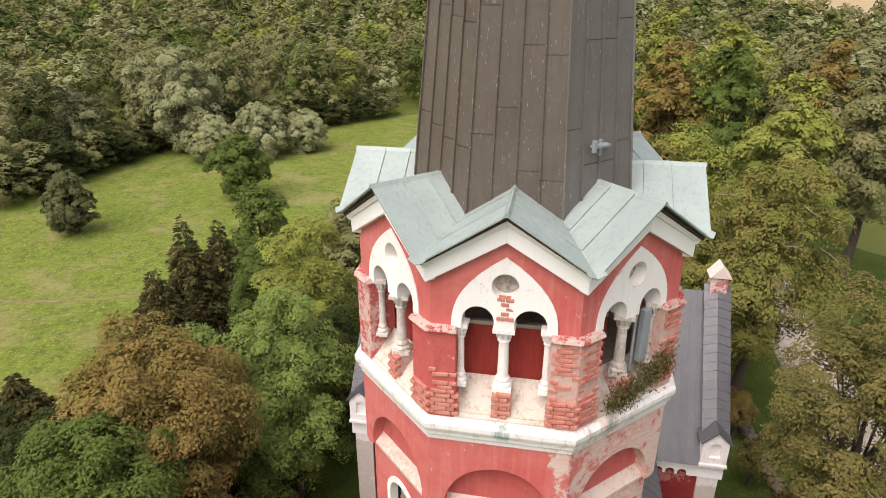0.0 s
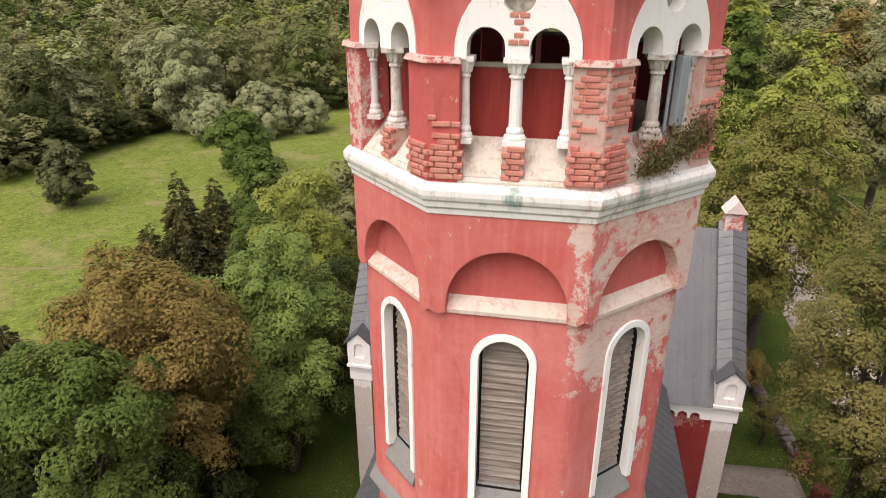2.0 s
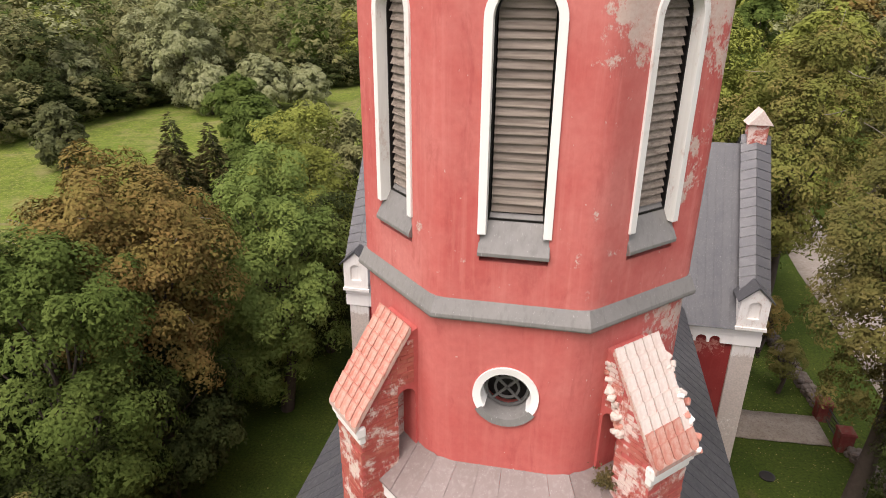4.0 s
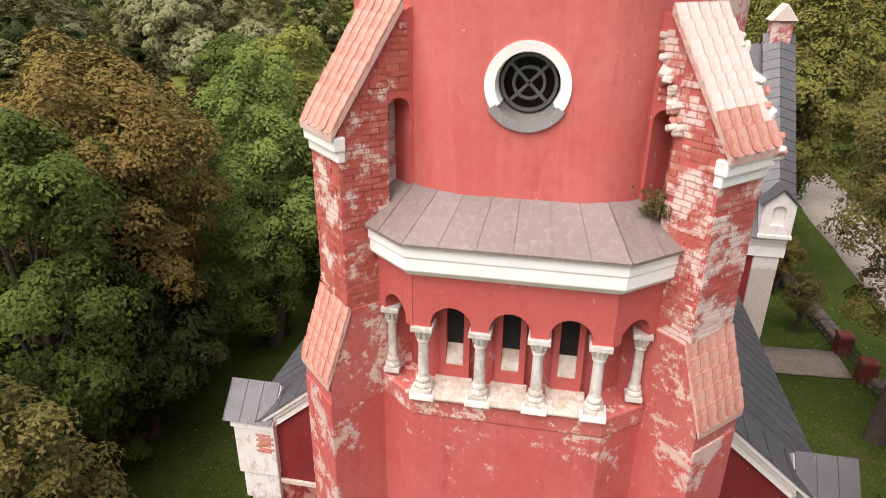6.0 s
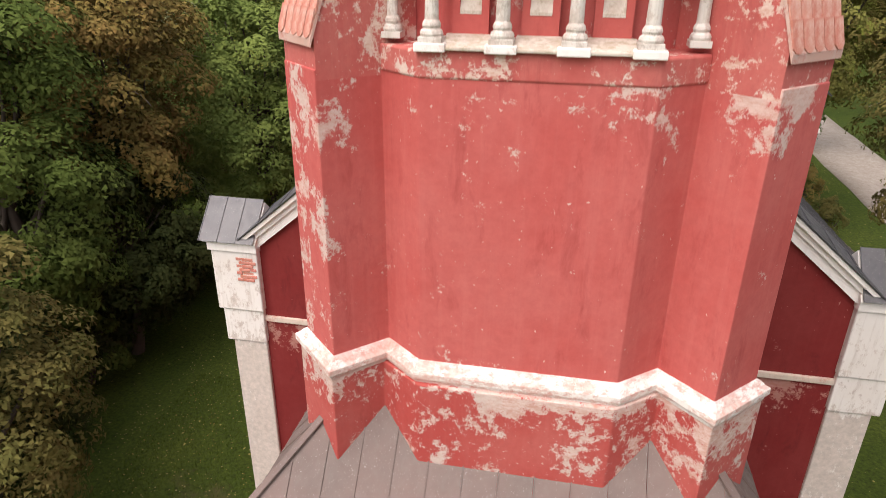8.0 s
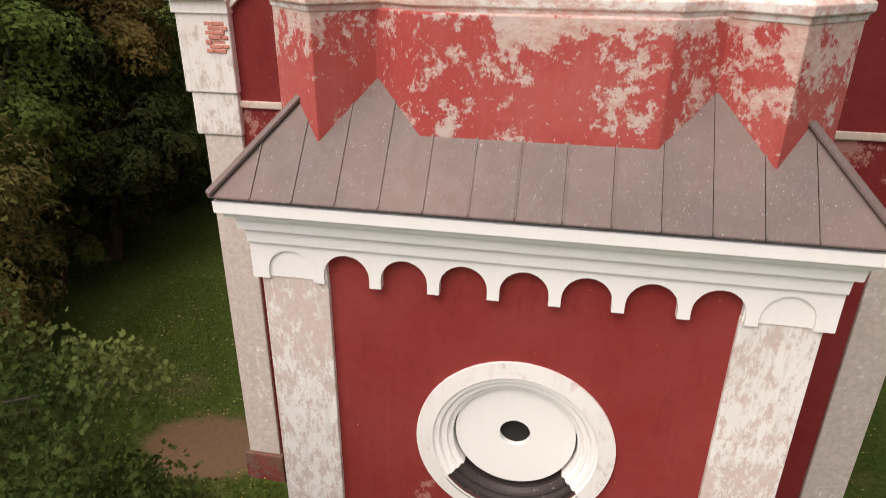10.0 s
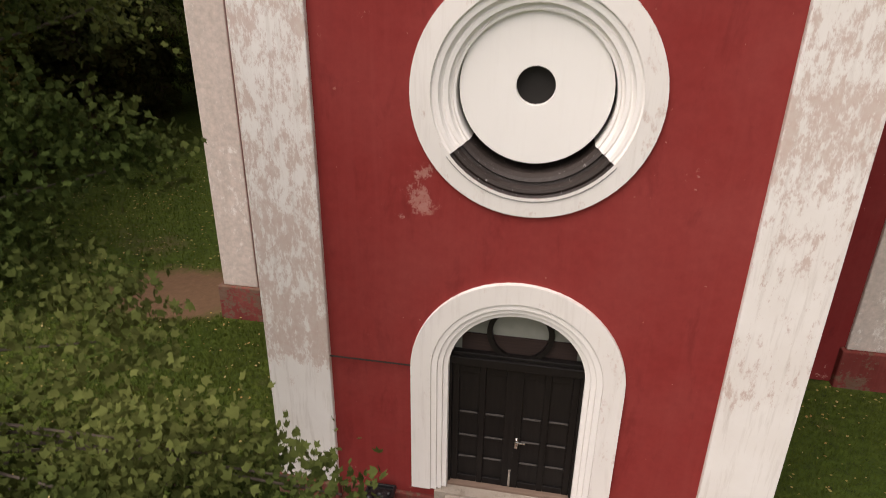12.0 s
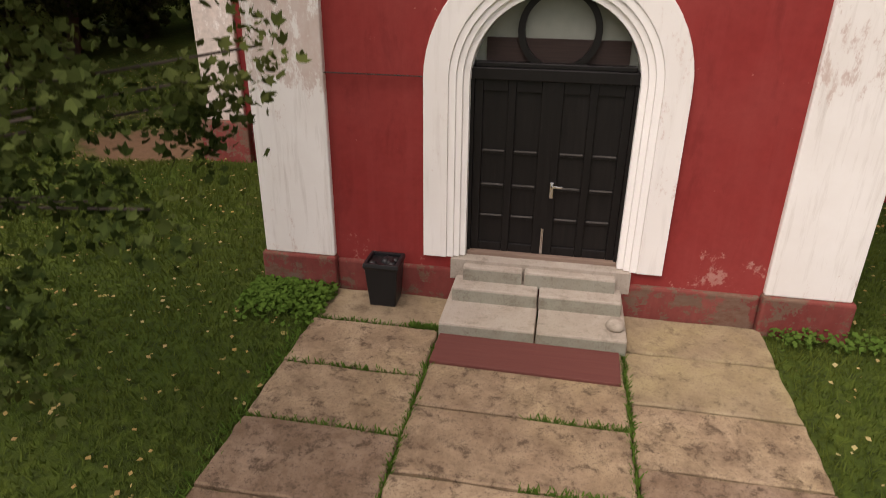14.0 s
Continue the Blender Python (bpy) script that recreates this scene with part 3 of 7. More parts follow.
HALF, FRONT, DEEP = 3.2 + EAVE, -EAVE, 1.3
SEAMS = [-HALF] + [-HALF + 0.5 + 0.488 * i for i in range(13)] + [HALF]
for x0, x1 in zip(SEAMS, SEAMS[1:]):
    x1 -= 0.012
    skirt_panel((x0, FRONT), (x1, FRONT), (0, 1), min(DEEP, x0 + HALF, HALF - x0), min(DEEP, x1 + HALF, HALF - x1))
for s in (-1, 1):
    for i in range(10):
        y0, y1 = FRONT + i * 0.5, FRONT + (i + 1) * 0.5 - 0.004
        skirt_panel((s * HALF, y0), (s * HALF, y1), (-s, 0), min(DEEP, y0 - FRONT), min(DEEP, y1 - FRONT))
    bm = bmesh.new()
    a, q = Vector((s * HALF, FRONT, RZ + 0.03)), Vector((-s, 1, SLOPE)) * DEEP
    side = Vector((0.045, 0.045 * s, 0)) if s < 0 else Vector((0.045, 0.045, 0))
    hexa(bm, [a - side, a + side, a + side + q, a - side + q] + [v + Vector((0, 0, 0.035)) for v in (a - side, a + side, a + side + q, a - side + q)])
    finish("hip_cap", bm, tin_brown, skirt)

# round recess over the door
ROUND = (0.0, 5.9)
bm = bmesh.new()
lathe(bm, [(1.06, -0.1), (1.28, -0.1), (1.28, -0.03), (1.06, -0.02)], ROUND, 64, place=flat)
bm.faces.ensure_lookup_table()
medallion = finish("round_frame", bm, white_worn, church, "white round frame with worn limewash")
PROFILE = [(1.065, -0.018), (1.06, -0.05), (1.045, -0.06), (1.02, -0.05), (0.985, -0.055), (0.965, -0.1), (0.945, -0.115), (0.925, -0.1), (0.89, -0.105), (0.875, -0.155), (0.855, -0.17), (0.84, -0.15), (0.815, -0.155), (0.805, -0.5)]
bm = bmesh.new()
lathe(bm, PROFILE, ROUND, 46, -37, 217, place=flat)
finish("stepped_reveal", bm, white_clean, medallion, "white stepped reveal")
bm = bmesh.new()
lathe(bm, [(1.1, -0.012), (1.085, -0.07), (1.05, -0.09), (1.02, -0.07), (0.985, -0.08), (0.96, -0.14), (0.93, -0.15), (0.91, -0.12), (0.875, -0.14), (0.84, -0.2), (0.8, -0.5)], ROUND, 24, 217, 323, place=flat)
finish("sheet_sill", bm, dark_sheet, medallion, "dark brown rippled sheet at the foot of the reveal")
bm = bmesh.new()
plate(bm, circle(0, 5.955, 0.785, 56), [circle(0.0, 5.985, 0.2, 28)], -0.28, -0.2)
finish("blind_disc", bm, white_disc, medallion, "smooth white disc with a dark round hole", bevel=0.012)
bm = bmesh.new()
plate(bm, circle(0, 5.94, 0.76, 40), [], -0.5, -0.29)
finish("hole_back", bm, dark_inside, medallion, "near-black plate painted as the shade behind the disc")

# portal: stepped white surround
portal = new("door_1")
portal.parent = church
portal["label"] = "arched church portal with black double doors"


def arch_band(r0, r1, w0, w1, name, mat_, label=""):
    """A flat band that follows the portal's arch."""
    out_, in_ = arch(0, r1, SILL + 0.03, SPRING, 28), arch(0, r0, SILL + 0.03, SPRING, 28)
    ring = out_[1:] + [out_[0]] + [in_[0]] + in_[:0:-1]
    bm = bmesh.new()
    plate(bm, ring, [], w0, w1)
    return finish(name, bm, mat_, portal, label, bevel=0.012)


arch_band(1.04, 1.3, -0.2, -0.01, "surround", white_worn, "white arched surround with flaking limewash")
arch_band(0.965, 1.0395, -0.3, -0.03, "surround_step", white_clean)
arch_band(0.9, 0.9645, -0.4, -0.06, "surround_step", white_clean)
arch_band(0.835, 0.8995, -0.5, -0.1, "surround_step", white_clean)

bm = bmesh.new()
block(bm, -0.83, 0.83, 2.5, 2.62, -0.36, -0.2)
block(bm, -0.8, 0.8, 2.62, 2.67, -0.34, -0.24)
finish("lintel", bm, door_paint, portal, "dark timber lintel", bevel=0.008)
bm = bmesh.new()
plate(bm, arch(0, 0.83, 2.64, 2.55, 20)[0:2] + [(0.83, 2.66)] + [(0.83 * math.cos(math.pi * i / 20), 2.5 + 0.83 * math.sin(math.pi * i / 20)) for i in range(3, 18)] + [(-0.83, 2.66)], [], -0.4, -0.36)
finish("fanlight", bm, fan_glass, portal, "dull grey fanlight glass")
bm = bmesh.new()
block(bm, -0.7, 0.72, 2.67, 2.9, -0.359, -0.33)
finish("fanlight_strip", bm, door_worn_brown, portal, "dark brown strip below the fanlight")
bm = bmesh.new()
block(bm, -2.345, -1.305, 2.53, 2.539, -0.03, -0.006)
tagged(finish("cable", bm, iron), "thin dark cable across the wall and door surround", "cable")
bm = bmesh.new()
plate(bm, circle(0.02, 2.985, 0.41, 36), [circle(0.02, 2.985, 0.345, 36)], -0.36, -0.27)
finish("fanlight_ring", bm, door_paint, portal, "black ring in the fanlight")
for s in (-1, 1):
    bm = bmesh.new()
    a, b = sorted((s * 0.015, s * 0.8))
    block(bm, a, b, 0.56, 2.5, -0.32, -0.27)
    leaf_ob = finish("door_leaf", bm, door_paint, portal, "black panelled door leaf")
    bm = bmesh.new()
    for u0, u1 in ((0.015, 0.11), (0.37, 0.45), (0.71, 0.8)):
        a, b = sorted((s * u0, s * u1))
        block(bm, a, b, 0.56, 2.5, -0.27, -0.235)
    finish("stile", bm, door_paint, leaf_ob, bevel=0.006)
    for v in (0.56, 0.98, 1.34, 1.72, 2.38):
        bm = bmesh.new()
        for u0, u1 in ((0.112, 0.368), (0.452, 0.708)):
            a, b = sorted((s * u0, s * u1))
            block(bm, a, b, v, v + (0.12 if v in (0.56, 2.38) else 0.035), -0.27, -0.24)
        finish("rail", bm, door_paint, leaf_ob, bevel=0.005)
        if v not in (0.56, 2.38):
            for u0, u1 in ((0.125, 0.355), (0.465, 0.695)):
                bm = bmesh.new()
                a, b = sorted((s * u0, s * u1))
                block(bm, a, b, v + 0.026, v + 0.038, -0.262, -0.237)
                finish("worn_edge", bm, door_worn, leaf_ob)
    if s == 1:
        bm = bmesh.new()
        block(bm, 0.045, 0.085, 1.26, 1.44, -0.235, -0.226)
        block(bm, 0.055, 0.18, 1.395, 1.418, -0.19, -0.17)
        block(bm, 0.055, 0.075, 1.395, 1.418, -0.226, -0.17)
        finish("door_handle", bm, steel, leaf_ob, "steel lever handle", bevel=0.004)
        bm = bmesh.new()
        block(bm, -0.014, 0.014, 0.57, 0.9, -0.235, -0.22)
        finish("cover_strip", bm, steel, leaf_ob, "worn steel cover strip")
        bm = bmesh.new()
        block(bm, -0.03, 0.03, 0.9, 2.49, -0.262, -0.228)
        finish("meeting_stile", bm, door_paint, leaf_ob)
for s in (-1, 1):
    bm = bmesh.new()
    a, b = sorted((s * 0.8, s * 0.835))
    block(bm, a, b, 0.55, 2.5, -0.4, -0.2)
    finish("door_jamb", bm, door_paint, portal)
bm = bmesh.new()
block(bm, -0.83, 0.83, 0.5, 0.585, -0.5, -0.16)
finish("threshold", bm, threshold_wood, portal, "dirty worn timber threshold", bevel=0.01)
bm = bmesh.new()
block(bm, -0.985, 0.985, 0.3, 0.545, -0.6, -0.002)
finish("threshold_stone", bm, step_mat, portal)

# second stage of the tower with its diagonal buttresses (p across, r along the diagonal)


def diag(s):
    """Frame of a front buttress: r outwards, p across it towards the side; s = -1 is the one at -x."""
    return lambda r, z, p: Vector((s * (p + r) * S2, (p - r) * S2, z))


def stage_plan(d=0.0, front=((1.27, 0.40), (1.80, 0.845))):
    half = [*front, (2.40, 0.247), (3.02, 0.87), (2.45, 1.44), (3.0, 2.2), (3.0, 4.9), (1.27, 6.7)]
    left = [(-x, y) for x, y in half[::-1]]
    return offset(half + left, d)


P0, P1 = 1.87, 2.75
bm = bmesh.new()
prism(bm, stage_plan(0.09, ((1.23, 0.31), (1.85, 0.795))), 8.9, 11.14)
finish("tower_plinth", bm, red_peeled, church, "tower foot with red paint flaking off pale render", bevel=0.02)
bm = bmesh.new()
moulding(bm, stage_plan(), [(-0.3, 11.12), (0.1, 11.12), (0.11, 11.18), (0.14, 11.2), (0.14, 11.29), (0.09, 11.33), (0.05, 11.38), (0.0, 11.42), (-0.3, 11.42)])
finish("tower_band", bm, white_band, church, "weathered white band with bare brick spots", bevel=0.01)
bm = bmesh.new()
prism(bm, stage_plan(), 11.3, 15.12)
CORE = [(-1.27, 0.40), (1.27, 0.40), (3.0, 1.86), (3.0, 4.9), (1.27, 6.7), (-1.27, 6.7), (-3.0, 4.9), (-3.0, 1.86)]
prism(bm, offset(CORE, -0.48), 15.1, 17.6)
tower_wall = finish("tower_wall", bm, red_stage, church, "faded red tower wall", bevel=0.015)
for s in (-1, 1):
    f = diag(s)
    bm = bmesh.new()
    plate(bm, [(0.2, 15.0), (1.50, 15.0), (1.50, 15.52), (1.16, 16.5), (0.2, 16.5)], [], P0, P1, f)
    finish("buttress_foot", bm, red_flaked, church)
for s in (-1, 1):
    bm = bmesh.new()
    f = diag(s)
    plate(bm, [(0.05, 16.3), (1.165, 16.3), (1.165, 18.9), (0.3, 20.2), (0.05, 20.3)], [arch(0.34, 0.17, 17.75, 19.05, 10)], P0 + 0.03, P1 - 0.03, f)
    finish("buttress", bm, red_niche, church, "brick buttress with whitewash remains")
    bm = bmesh.new()
    plate(bm, arch(0.34, 0.19, 17.7, 19.08, 10), [], P0 + 0.42, P1 - 0.2, f)
    finish("niche_back", bm, red_peeled, church, "bare back of the buttress niche")
    bm = bmesh.new()
    block(bm, 0, 1, 0, 1, 0, 1, lambda u, v, w: Vector((s * (1.9 + 0.75 * u), 5.6 + 0.8 * w, 15 + 4.4 * v)))
    finish("rear_buttress", bm, red_flaked, church)

# arcade bay: columns, arches, niches
BW = -0.40
front = flat


def arcade_outline(centres, half, left, right, low, spring, top):
    pts = [(left, top), (left, low)]
    for c in centres:
        pts += [(c - half * math.cos(math.pi * j / 12), spring + half * math.sin(math.pi * j / 12)) for j in range(13)]
    out_ = [pts[0], pts[1]]
    for i, c in enumerate(centres):
        out_ += [(c - half, low)]
        out_ += [(c - half * math.cos(math.pi * j / 12), spring + half * math.sin(math.pi * j / 12)) for j in range(1, 12)]
        out_ += [(c + half, low)]
    return (out_ + [(right, low), (right, top)])[::-1]


bm = bmesh.new()
plate(bm, arcade_outline([-0.755, 0, 0.755], 0.265, -1.27, 1.27, 16.44, 16.5, 17.28), [], BW - 0.36, BW + 0.02)
finish("arcade_wall", bm, red_arcade, church, "red wall over a blind arcade", bevel=0.012)
EDGE_A = math.atan2(0.445, 0.53)
for s in (-1, 1):
    n_ = Vector((s * math.sin(EDGE_A), -math.cos(EDGE_A), 0))
    t_ = Vector((s * math.cos(EDGE_A), math.sin(EDGE_A), 0))
    o_ = Vector((s * 1.27, 0.38, 0))
    side_face = lambda u, v, w, o_=o_, n_=n_, t_=t_: o_ + t_ * u + n_ * w + Vector((0, 0, v))
    bm = bmesh.new()
    plate(bm, arcade_outline([0.36], 0.235, -0.02, 0.85, 16.44, 16.5, 17.28), [], -0.36, 0.0, side_face)
    finish("arcade_wall", bm, red_arcade, church, bevel=0.012)


def colonnette(x, y, z0, z1, parent_, mat_, r=0.085, label=""):
    """A small column with a moulded base and a flared leafy capital."""
    bm = bmesh.new()
    block(bm, x - 1.75 * r, x + 1.75 * r, z0, z0 + 0.07, -y - 1.75 * r, -y + 1.75 * r)
    lathe(bm, [(1.65 * r, z0 + 0.07), (1.75 * r, z0 + 0.1), (1.6 * r, z0 + 0.13), (1.25 * r, z0 + 0.15), (1.4 * r, z0 + 0.18), (1.3 * r, z0 + 0.21), (r * 1.03, z0 + 0.24),
               (r * 0.9, z1 - 0.27), (r * 1.2, z1 - 0.26), (r * 1.2, z1 - 0.24), (r * 0.98, z1 - 0.22), (r * 1.2, z1 - 0.14), (r * 1.75, z1 - 0.07)], (x, y), 14)
    block(bm, x - 1.95 * r, x + 1.95 * r, z1 - 0.07, z1, -y - 1.95 * r, -y + 1.95 * r)
    for k in range(8):
        a = radians(45 * k + 22)
        cx, cy_ = x + 1.15 * r * math.cos(a), y + 1.15 * r * math.sin(a)
        lathe(bm, [(0.02, z1 - 0.2), (0.035, z1 - 0.13), (0.05, z1 - 0.09), (0.02, z1 - 0.07)], (cx, cy_), 6)
    return finish("column", bm, mat_, parent_, label, bevel=0.006)


for x in (-1.13, -0.375, 0.375, 1.13):
    colonnette(x, 0.47, 15.42, 16.46, church, stone_grey, 0.074, "pale weathered stone colonnette")
for s in (-1, 1):
    colonnette(s * 1.66, 0.86, 15.42, 16.46, church, stone_grey, 0.064, "pale weathered stone colonnette")
SILL_PLAN = [(-1.27, 0.384), (1.27, 0.384), (1.82, 0.83), (1.5, 1.4), (-1.5, 1.4), (-1.82, 0.83)]
bm = bmesh.new()
prism(bm, SILL_PLAN, 15.05, 15.36)
finish("arcade_sill", bm, red_flaked, church, "broken sill course with bare brick", bevel=0.03)
for x0, x1 in ((-1.02, -0.5), (-0.25, 0.25), (0.5, 1.02)):
    bm = bmesh.new()
    hexa(bm, [(x0, 0.33, 15.36), (x1, 0.33, 15.36), (x1, 0.75, 15.36), (x0, 0.75, 15.36), (x0, 0.33, 15.40), (x1, 0.33, 15.40), (x1, 0.75, 15.50), (x0, 0.75, 15.50)])
    finish("sill_slab", bm, sill_stone, church, "mossy sill slab", bevel=0.012)
for x in (-1.13, -0.375, 0.375, 1.13):
    bm = bmesh.new()
    block(bm, x - 0.17, x + 0.17, 15.34, 15.43, -0.62, -0.31)
    finish("column_plinth", bm, white_worn, church, bevel=0.012)
for x in (-0.755, 0, 0.755):
    bm = bmesh.new()
    plate(bm, arch(x, 0.2, 15.36, 16.52, 12), [arch(x, 0.118, 15.72, 16.58, 10)], -0.86, -0.735)
    finish("niche_back", bm, red_arcade, church, "red niche with a narrow slit")
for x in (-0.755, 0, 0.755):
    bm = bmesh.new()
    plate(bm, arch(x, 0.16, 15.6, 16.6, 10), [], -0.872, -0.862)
    finish("slit", bm, dark_inside, church, "narrow slit window with its shade painted near-black")
    bm = bmesh.new()
    hexa(bm, [(x - 0.117, 0.728, 15.7), (x + 0.117, 0.728, 15.7), (x + 0.117, 0.858, 15.7), (x - 0.117, 0.858, 15.7), (x - 0.117, 0.728, 15.735), (x + 0.117, 0.728, 15.735), (x + 0.117, 0.858, 15.97), (x - 0.117, 0.858, 15.97)])
    finish("slit_sill", bm, sill_stone, church)
BAY = [(-1.27, 0.38), (1.27, 0.38), (1.9, 0.92), (1.9, 2.0), (-1.9, 2.0), (-1.9, 0.92)]
bm = bmesh.new()
moulding(bm, BAY, [(-0.3, 17.2), (0.03, 17.2), (0.05, 17.23), (0.1, 17.27), (0.12, 17.3), (0.125, 17.46), (0.14, 17.48), (0.15, 17.63), (-0.3, 17.63)])
finish("bay_cornice", bm, white_clean, church, "white moulded cornice over the arcade")
EAVES = offset(BAY, 0.19)
bm = bmesh.new()
prism(bm, EAVES, 17.63, 17.66)
bay_roof = finish("bay_roof", bm, tin_bay, church, "brown-grey sheet lean-to roof")
RIDGE = [(-1.05, 0.96), (1.05, 0.96), (1.75, 1.62), (-1.75, 1.62)]


def roof_sheet(a, b, c, d, parent_, mat_, seam=True, thick=0.018):
    """A sheet a-b at the eave, c-d above (b under c), with a seam along a-d."""
    bm = bmesh.new()
    a, b, c, d = (Vector(v) for v in (a, b, c, d))
    n_ = (b - a).cross(d - a).normalized() * thick
    hexa(bm, [a, b, c, d, a + n_, b + n_, c + n_, d + n_])
    if seam:
        t = (b - a).normalized() * 0.007
        hexa(bm, [a - t + n_, a + t + n_, d + t + n_, d - t + n_] + [v + n_ * 1.9 for v in (a - t, a + t, d + t, d - t)])
    return finish("roof_panel", bm, mat_, parent_)


for i in range(6):
    f0, f1 = i / 6, (i + 1) / 6 - 0.002
    e0, e1 = Vector((*EAVES[0], 17.66)), Vector((*EAVES[1], 17.66))
    r0, r1 = Vector((*RIDGE[0], 18.1)), Vector((*RIDGE[1], 18.1))
    roof_sheet(e0.lerp(e1, f0), e0.lerp(e1, f1), r0.lerp(r1, f1), r0.lerp(r1, f0), bay_roof, tin_bay, i % 2 == 0, 0.012)
for s in (-1, 1):
    e0, e1 = Vector((s * EAVES[1][0], EAVES[1][1], 17.66)), Vector((s * EAVES[2][0], EAVES[2][1], 17.66))
    r0, r1 = Vector((s * 1.05, 0.96, 18.1)), Vector((s * 1.75, 1.66, 18.1))
    for i in range(2):
        f0, f1 = i / 2, (i + 1) / 2
        q = [e0.lerp(e1, f0), e0.lerp(e1, f1), r0.lerp(r1, f1), r0.lerp(r1, f0)]
        roof_sheet(*(q if s > 0 else [q[1], q[0], q[3], q[2]]), bay_roof, tin_bay)

# octagonal shaft
A_SHAFT = 2.63
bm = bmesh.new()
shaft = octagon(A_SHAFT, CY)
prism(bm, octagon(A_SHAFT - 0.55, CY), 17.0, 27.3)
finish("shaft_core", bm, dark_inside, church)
T8 = math.tan(math.pi / 8)
H = A_SHAFT * T8
EDGE_SOFT = 0.2
for k in range(8):
    f = oct_frame(k, CY)
    holes = [arch(0, 0.47, 21.64, 24.78, 14)]
    bm = bmesh.new()
    holes.append(arch(0, 0.87, 25.62, 25.78, 22))
    plate(bm, [(EDGE_SOFT - H, 20.74), (H - EDGE_SOFT, 20.74), (H - EDGE_SOFT, 27.25), (EDGE_SOFT - H, 27.25)], holes, A_SHAFT - 0.5, A_SHAFT, f)
    arc_r = EDGE_SOFT / T8
    bend = [f(H - EDGE_SOFT, 0, A_SHAFT - arc_r) + Vector((math.sin(a), -math.cos(a), 0)) * arc_r for a in [radians(45 * k + 45 * j / 6) for j in range(7)]]
    rings_ = [[bm.verts.new(v + Vector((0, 0, z))) for v in bend] for z in (20.74, 27.25)]
    for j in range(6):
        bm.faces.new([rings_[0][j], rings_[0][j + 1], rings_[1][j + 1], rings_[1][j]])
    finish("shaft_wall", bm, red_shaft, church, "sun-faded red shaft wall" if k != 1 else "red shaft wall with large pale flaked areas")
    bm = bmesh.new()
    plate(bm, arch(0, 0.9, 25.5, 25.78, 20), [], A_SHAFT - 0.45, A_SHAFT - 0.14, f)
    finish("niche_back", bm, red_niche, church, "red back of the blind arch")
    # blind arch storey, corbelled out
    A2 = A_SHAFT + 0.1
    H2 = A2 * math.tan(math.pi / 8)
    bm = bmesh.new()
    arc = [(-0.87 * math.cos(math.pi * j / 22), 25.78 + 0.87 * math.sin(math.pi * j / 22)) for j in range(23)]
    plate(bm, ([(-H2, 27.22), (-H2, 25.66), (-H2 + 0.1, 25.58), (-0.87, 25.62)] + arc + [(0.87, 25.62), (H2 - 0.1, 25.58), (H2, 25.66), (H2, 27.22)])[::-1], [], A_SHAFT - 0.02, A2, f)
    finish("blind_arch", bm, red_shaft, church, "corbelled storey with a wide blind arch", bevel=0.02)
    bm = bmesh.new()
    hexa(bm, [f(-0.87, 25.6, A_SHAFT - 0.16), f(0.87, 25.6, A_SHAFT - 0.16), f(0.87, 25.6, A_SHAFT + 0.04), f(-0.87, 25.6, A_SHAFT + 0.04),
              f(-0.87, 25.84, A_SHAFT - 0.16), f(0.87, 25.84, A_SHAFT - 0.16), f(0.87, 25.66, A_SHAFT + 0.04), f(-0.87, 25.66, A_SHAFT + 0.04)])
    finish("niche_sill", bm, sill_tan, church, "bare mortar sill of the blind arch")
    # louvred window
    win = new("window_%d" % (k + 1))
    win.parent = church
    win["label"] = "tall round-headed louvred window with a white surround"
    bm = bmesh.new()
    out_, in_ = arch(0, 0.5, 22.04, 24.8, 18), arch(0, 0.385, 22.04, 24.8, 18)
    plate(bm, out_[1:] + [out_[0]] + [in_[0]] + in_[:0:-1], [], A_SHAFT - 0.16, A_SHAFT + 0.035, f)
    finish("window_frame", bm, white_worn if k in (1, 7) else white_clean, win, "white moulded surround", bevel=0.02)
    # Added black strip: paints the dark gap round the slats, no real frame.
    bm = bmesh.new()
    out_, in_ = arch(0, 0.385, 22.2, 24.8, 16), arch(0, 0.362, 22.23, 24.8, 16)
    plate(bm, out_, [in_], A_SHAFT - 0.24, A_SHAFT - 0.14, f)
    finish("inner_frame", bm, door_paint, win, "thin black strip standing in for the shaded gap")
    bm = bmesh.new()
    hexa(bm, [f(-0.465, 21.62, A_SHAFT - 0.2), f(0.465, 21.62, A_SHAFT - 0.2), f(0.49, 21.74, A_SHAFT + 0.07), f(-0.49, 21.74, A_SHAFT + 0.07),
              f(-0.465, 22.3, A_SHAFT - 0.2), f(0.465, 22.3, A_SHAFT - 0.2), f(0.49, 21.79, A_SHAFT + 0.07), f(-0.49, 21.79, A_SHAFT + 0.07)])
    finish("window_sill", bm, tin_sill, win, "steep lead-grey sheet sill", bevel=0.006)
    z = 22.32
    while z < 25.1:
        half = 0.345 if z < 24.8 else math.sqrt(max(0.0, 0.345 ** 2 - (z - 24.8) ** 2))
        if half > 0.06:
            bm = bmesh.new()
            j = random.uniform(-0.012, 0.012)
            d_ = random.uniform(-0.012, 0.012)
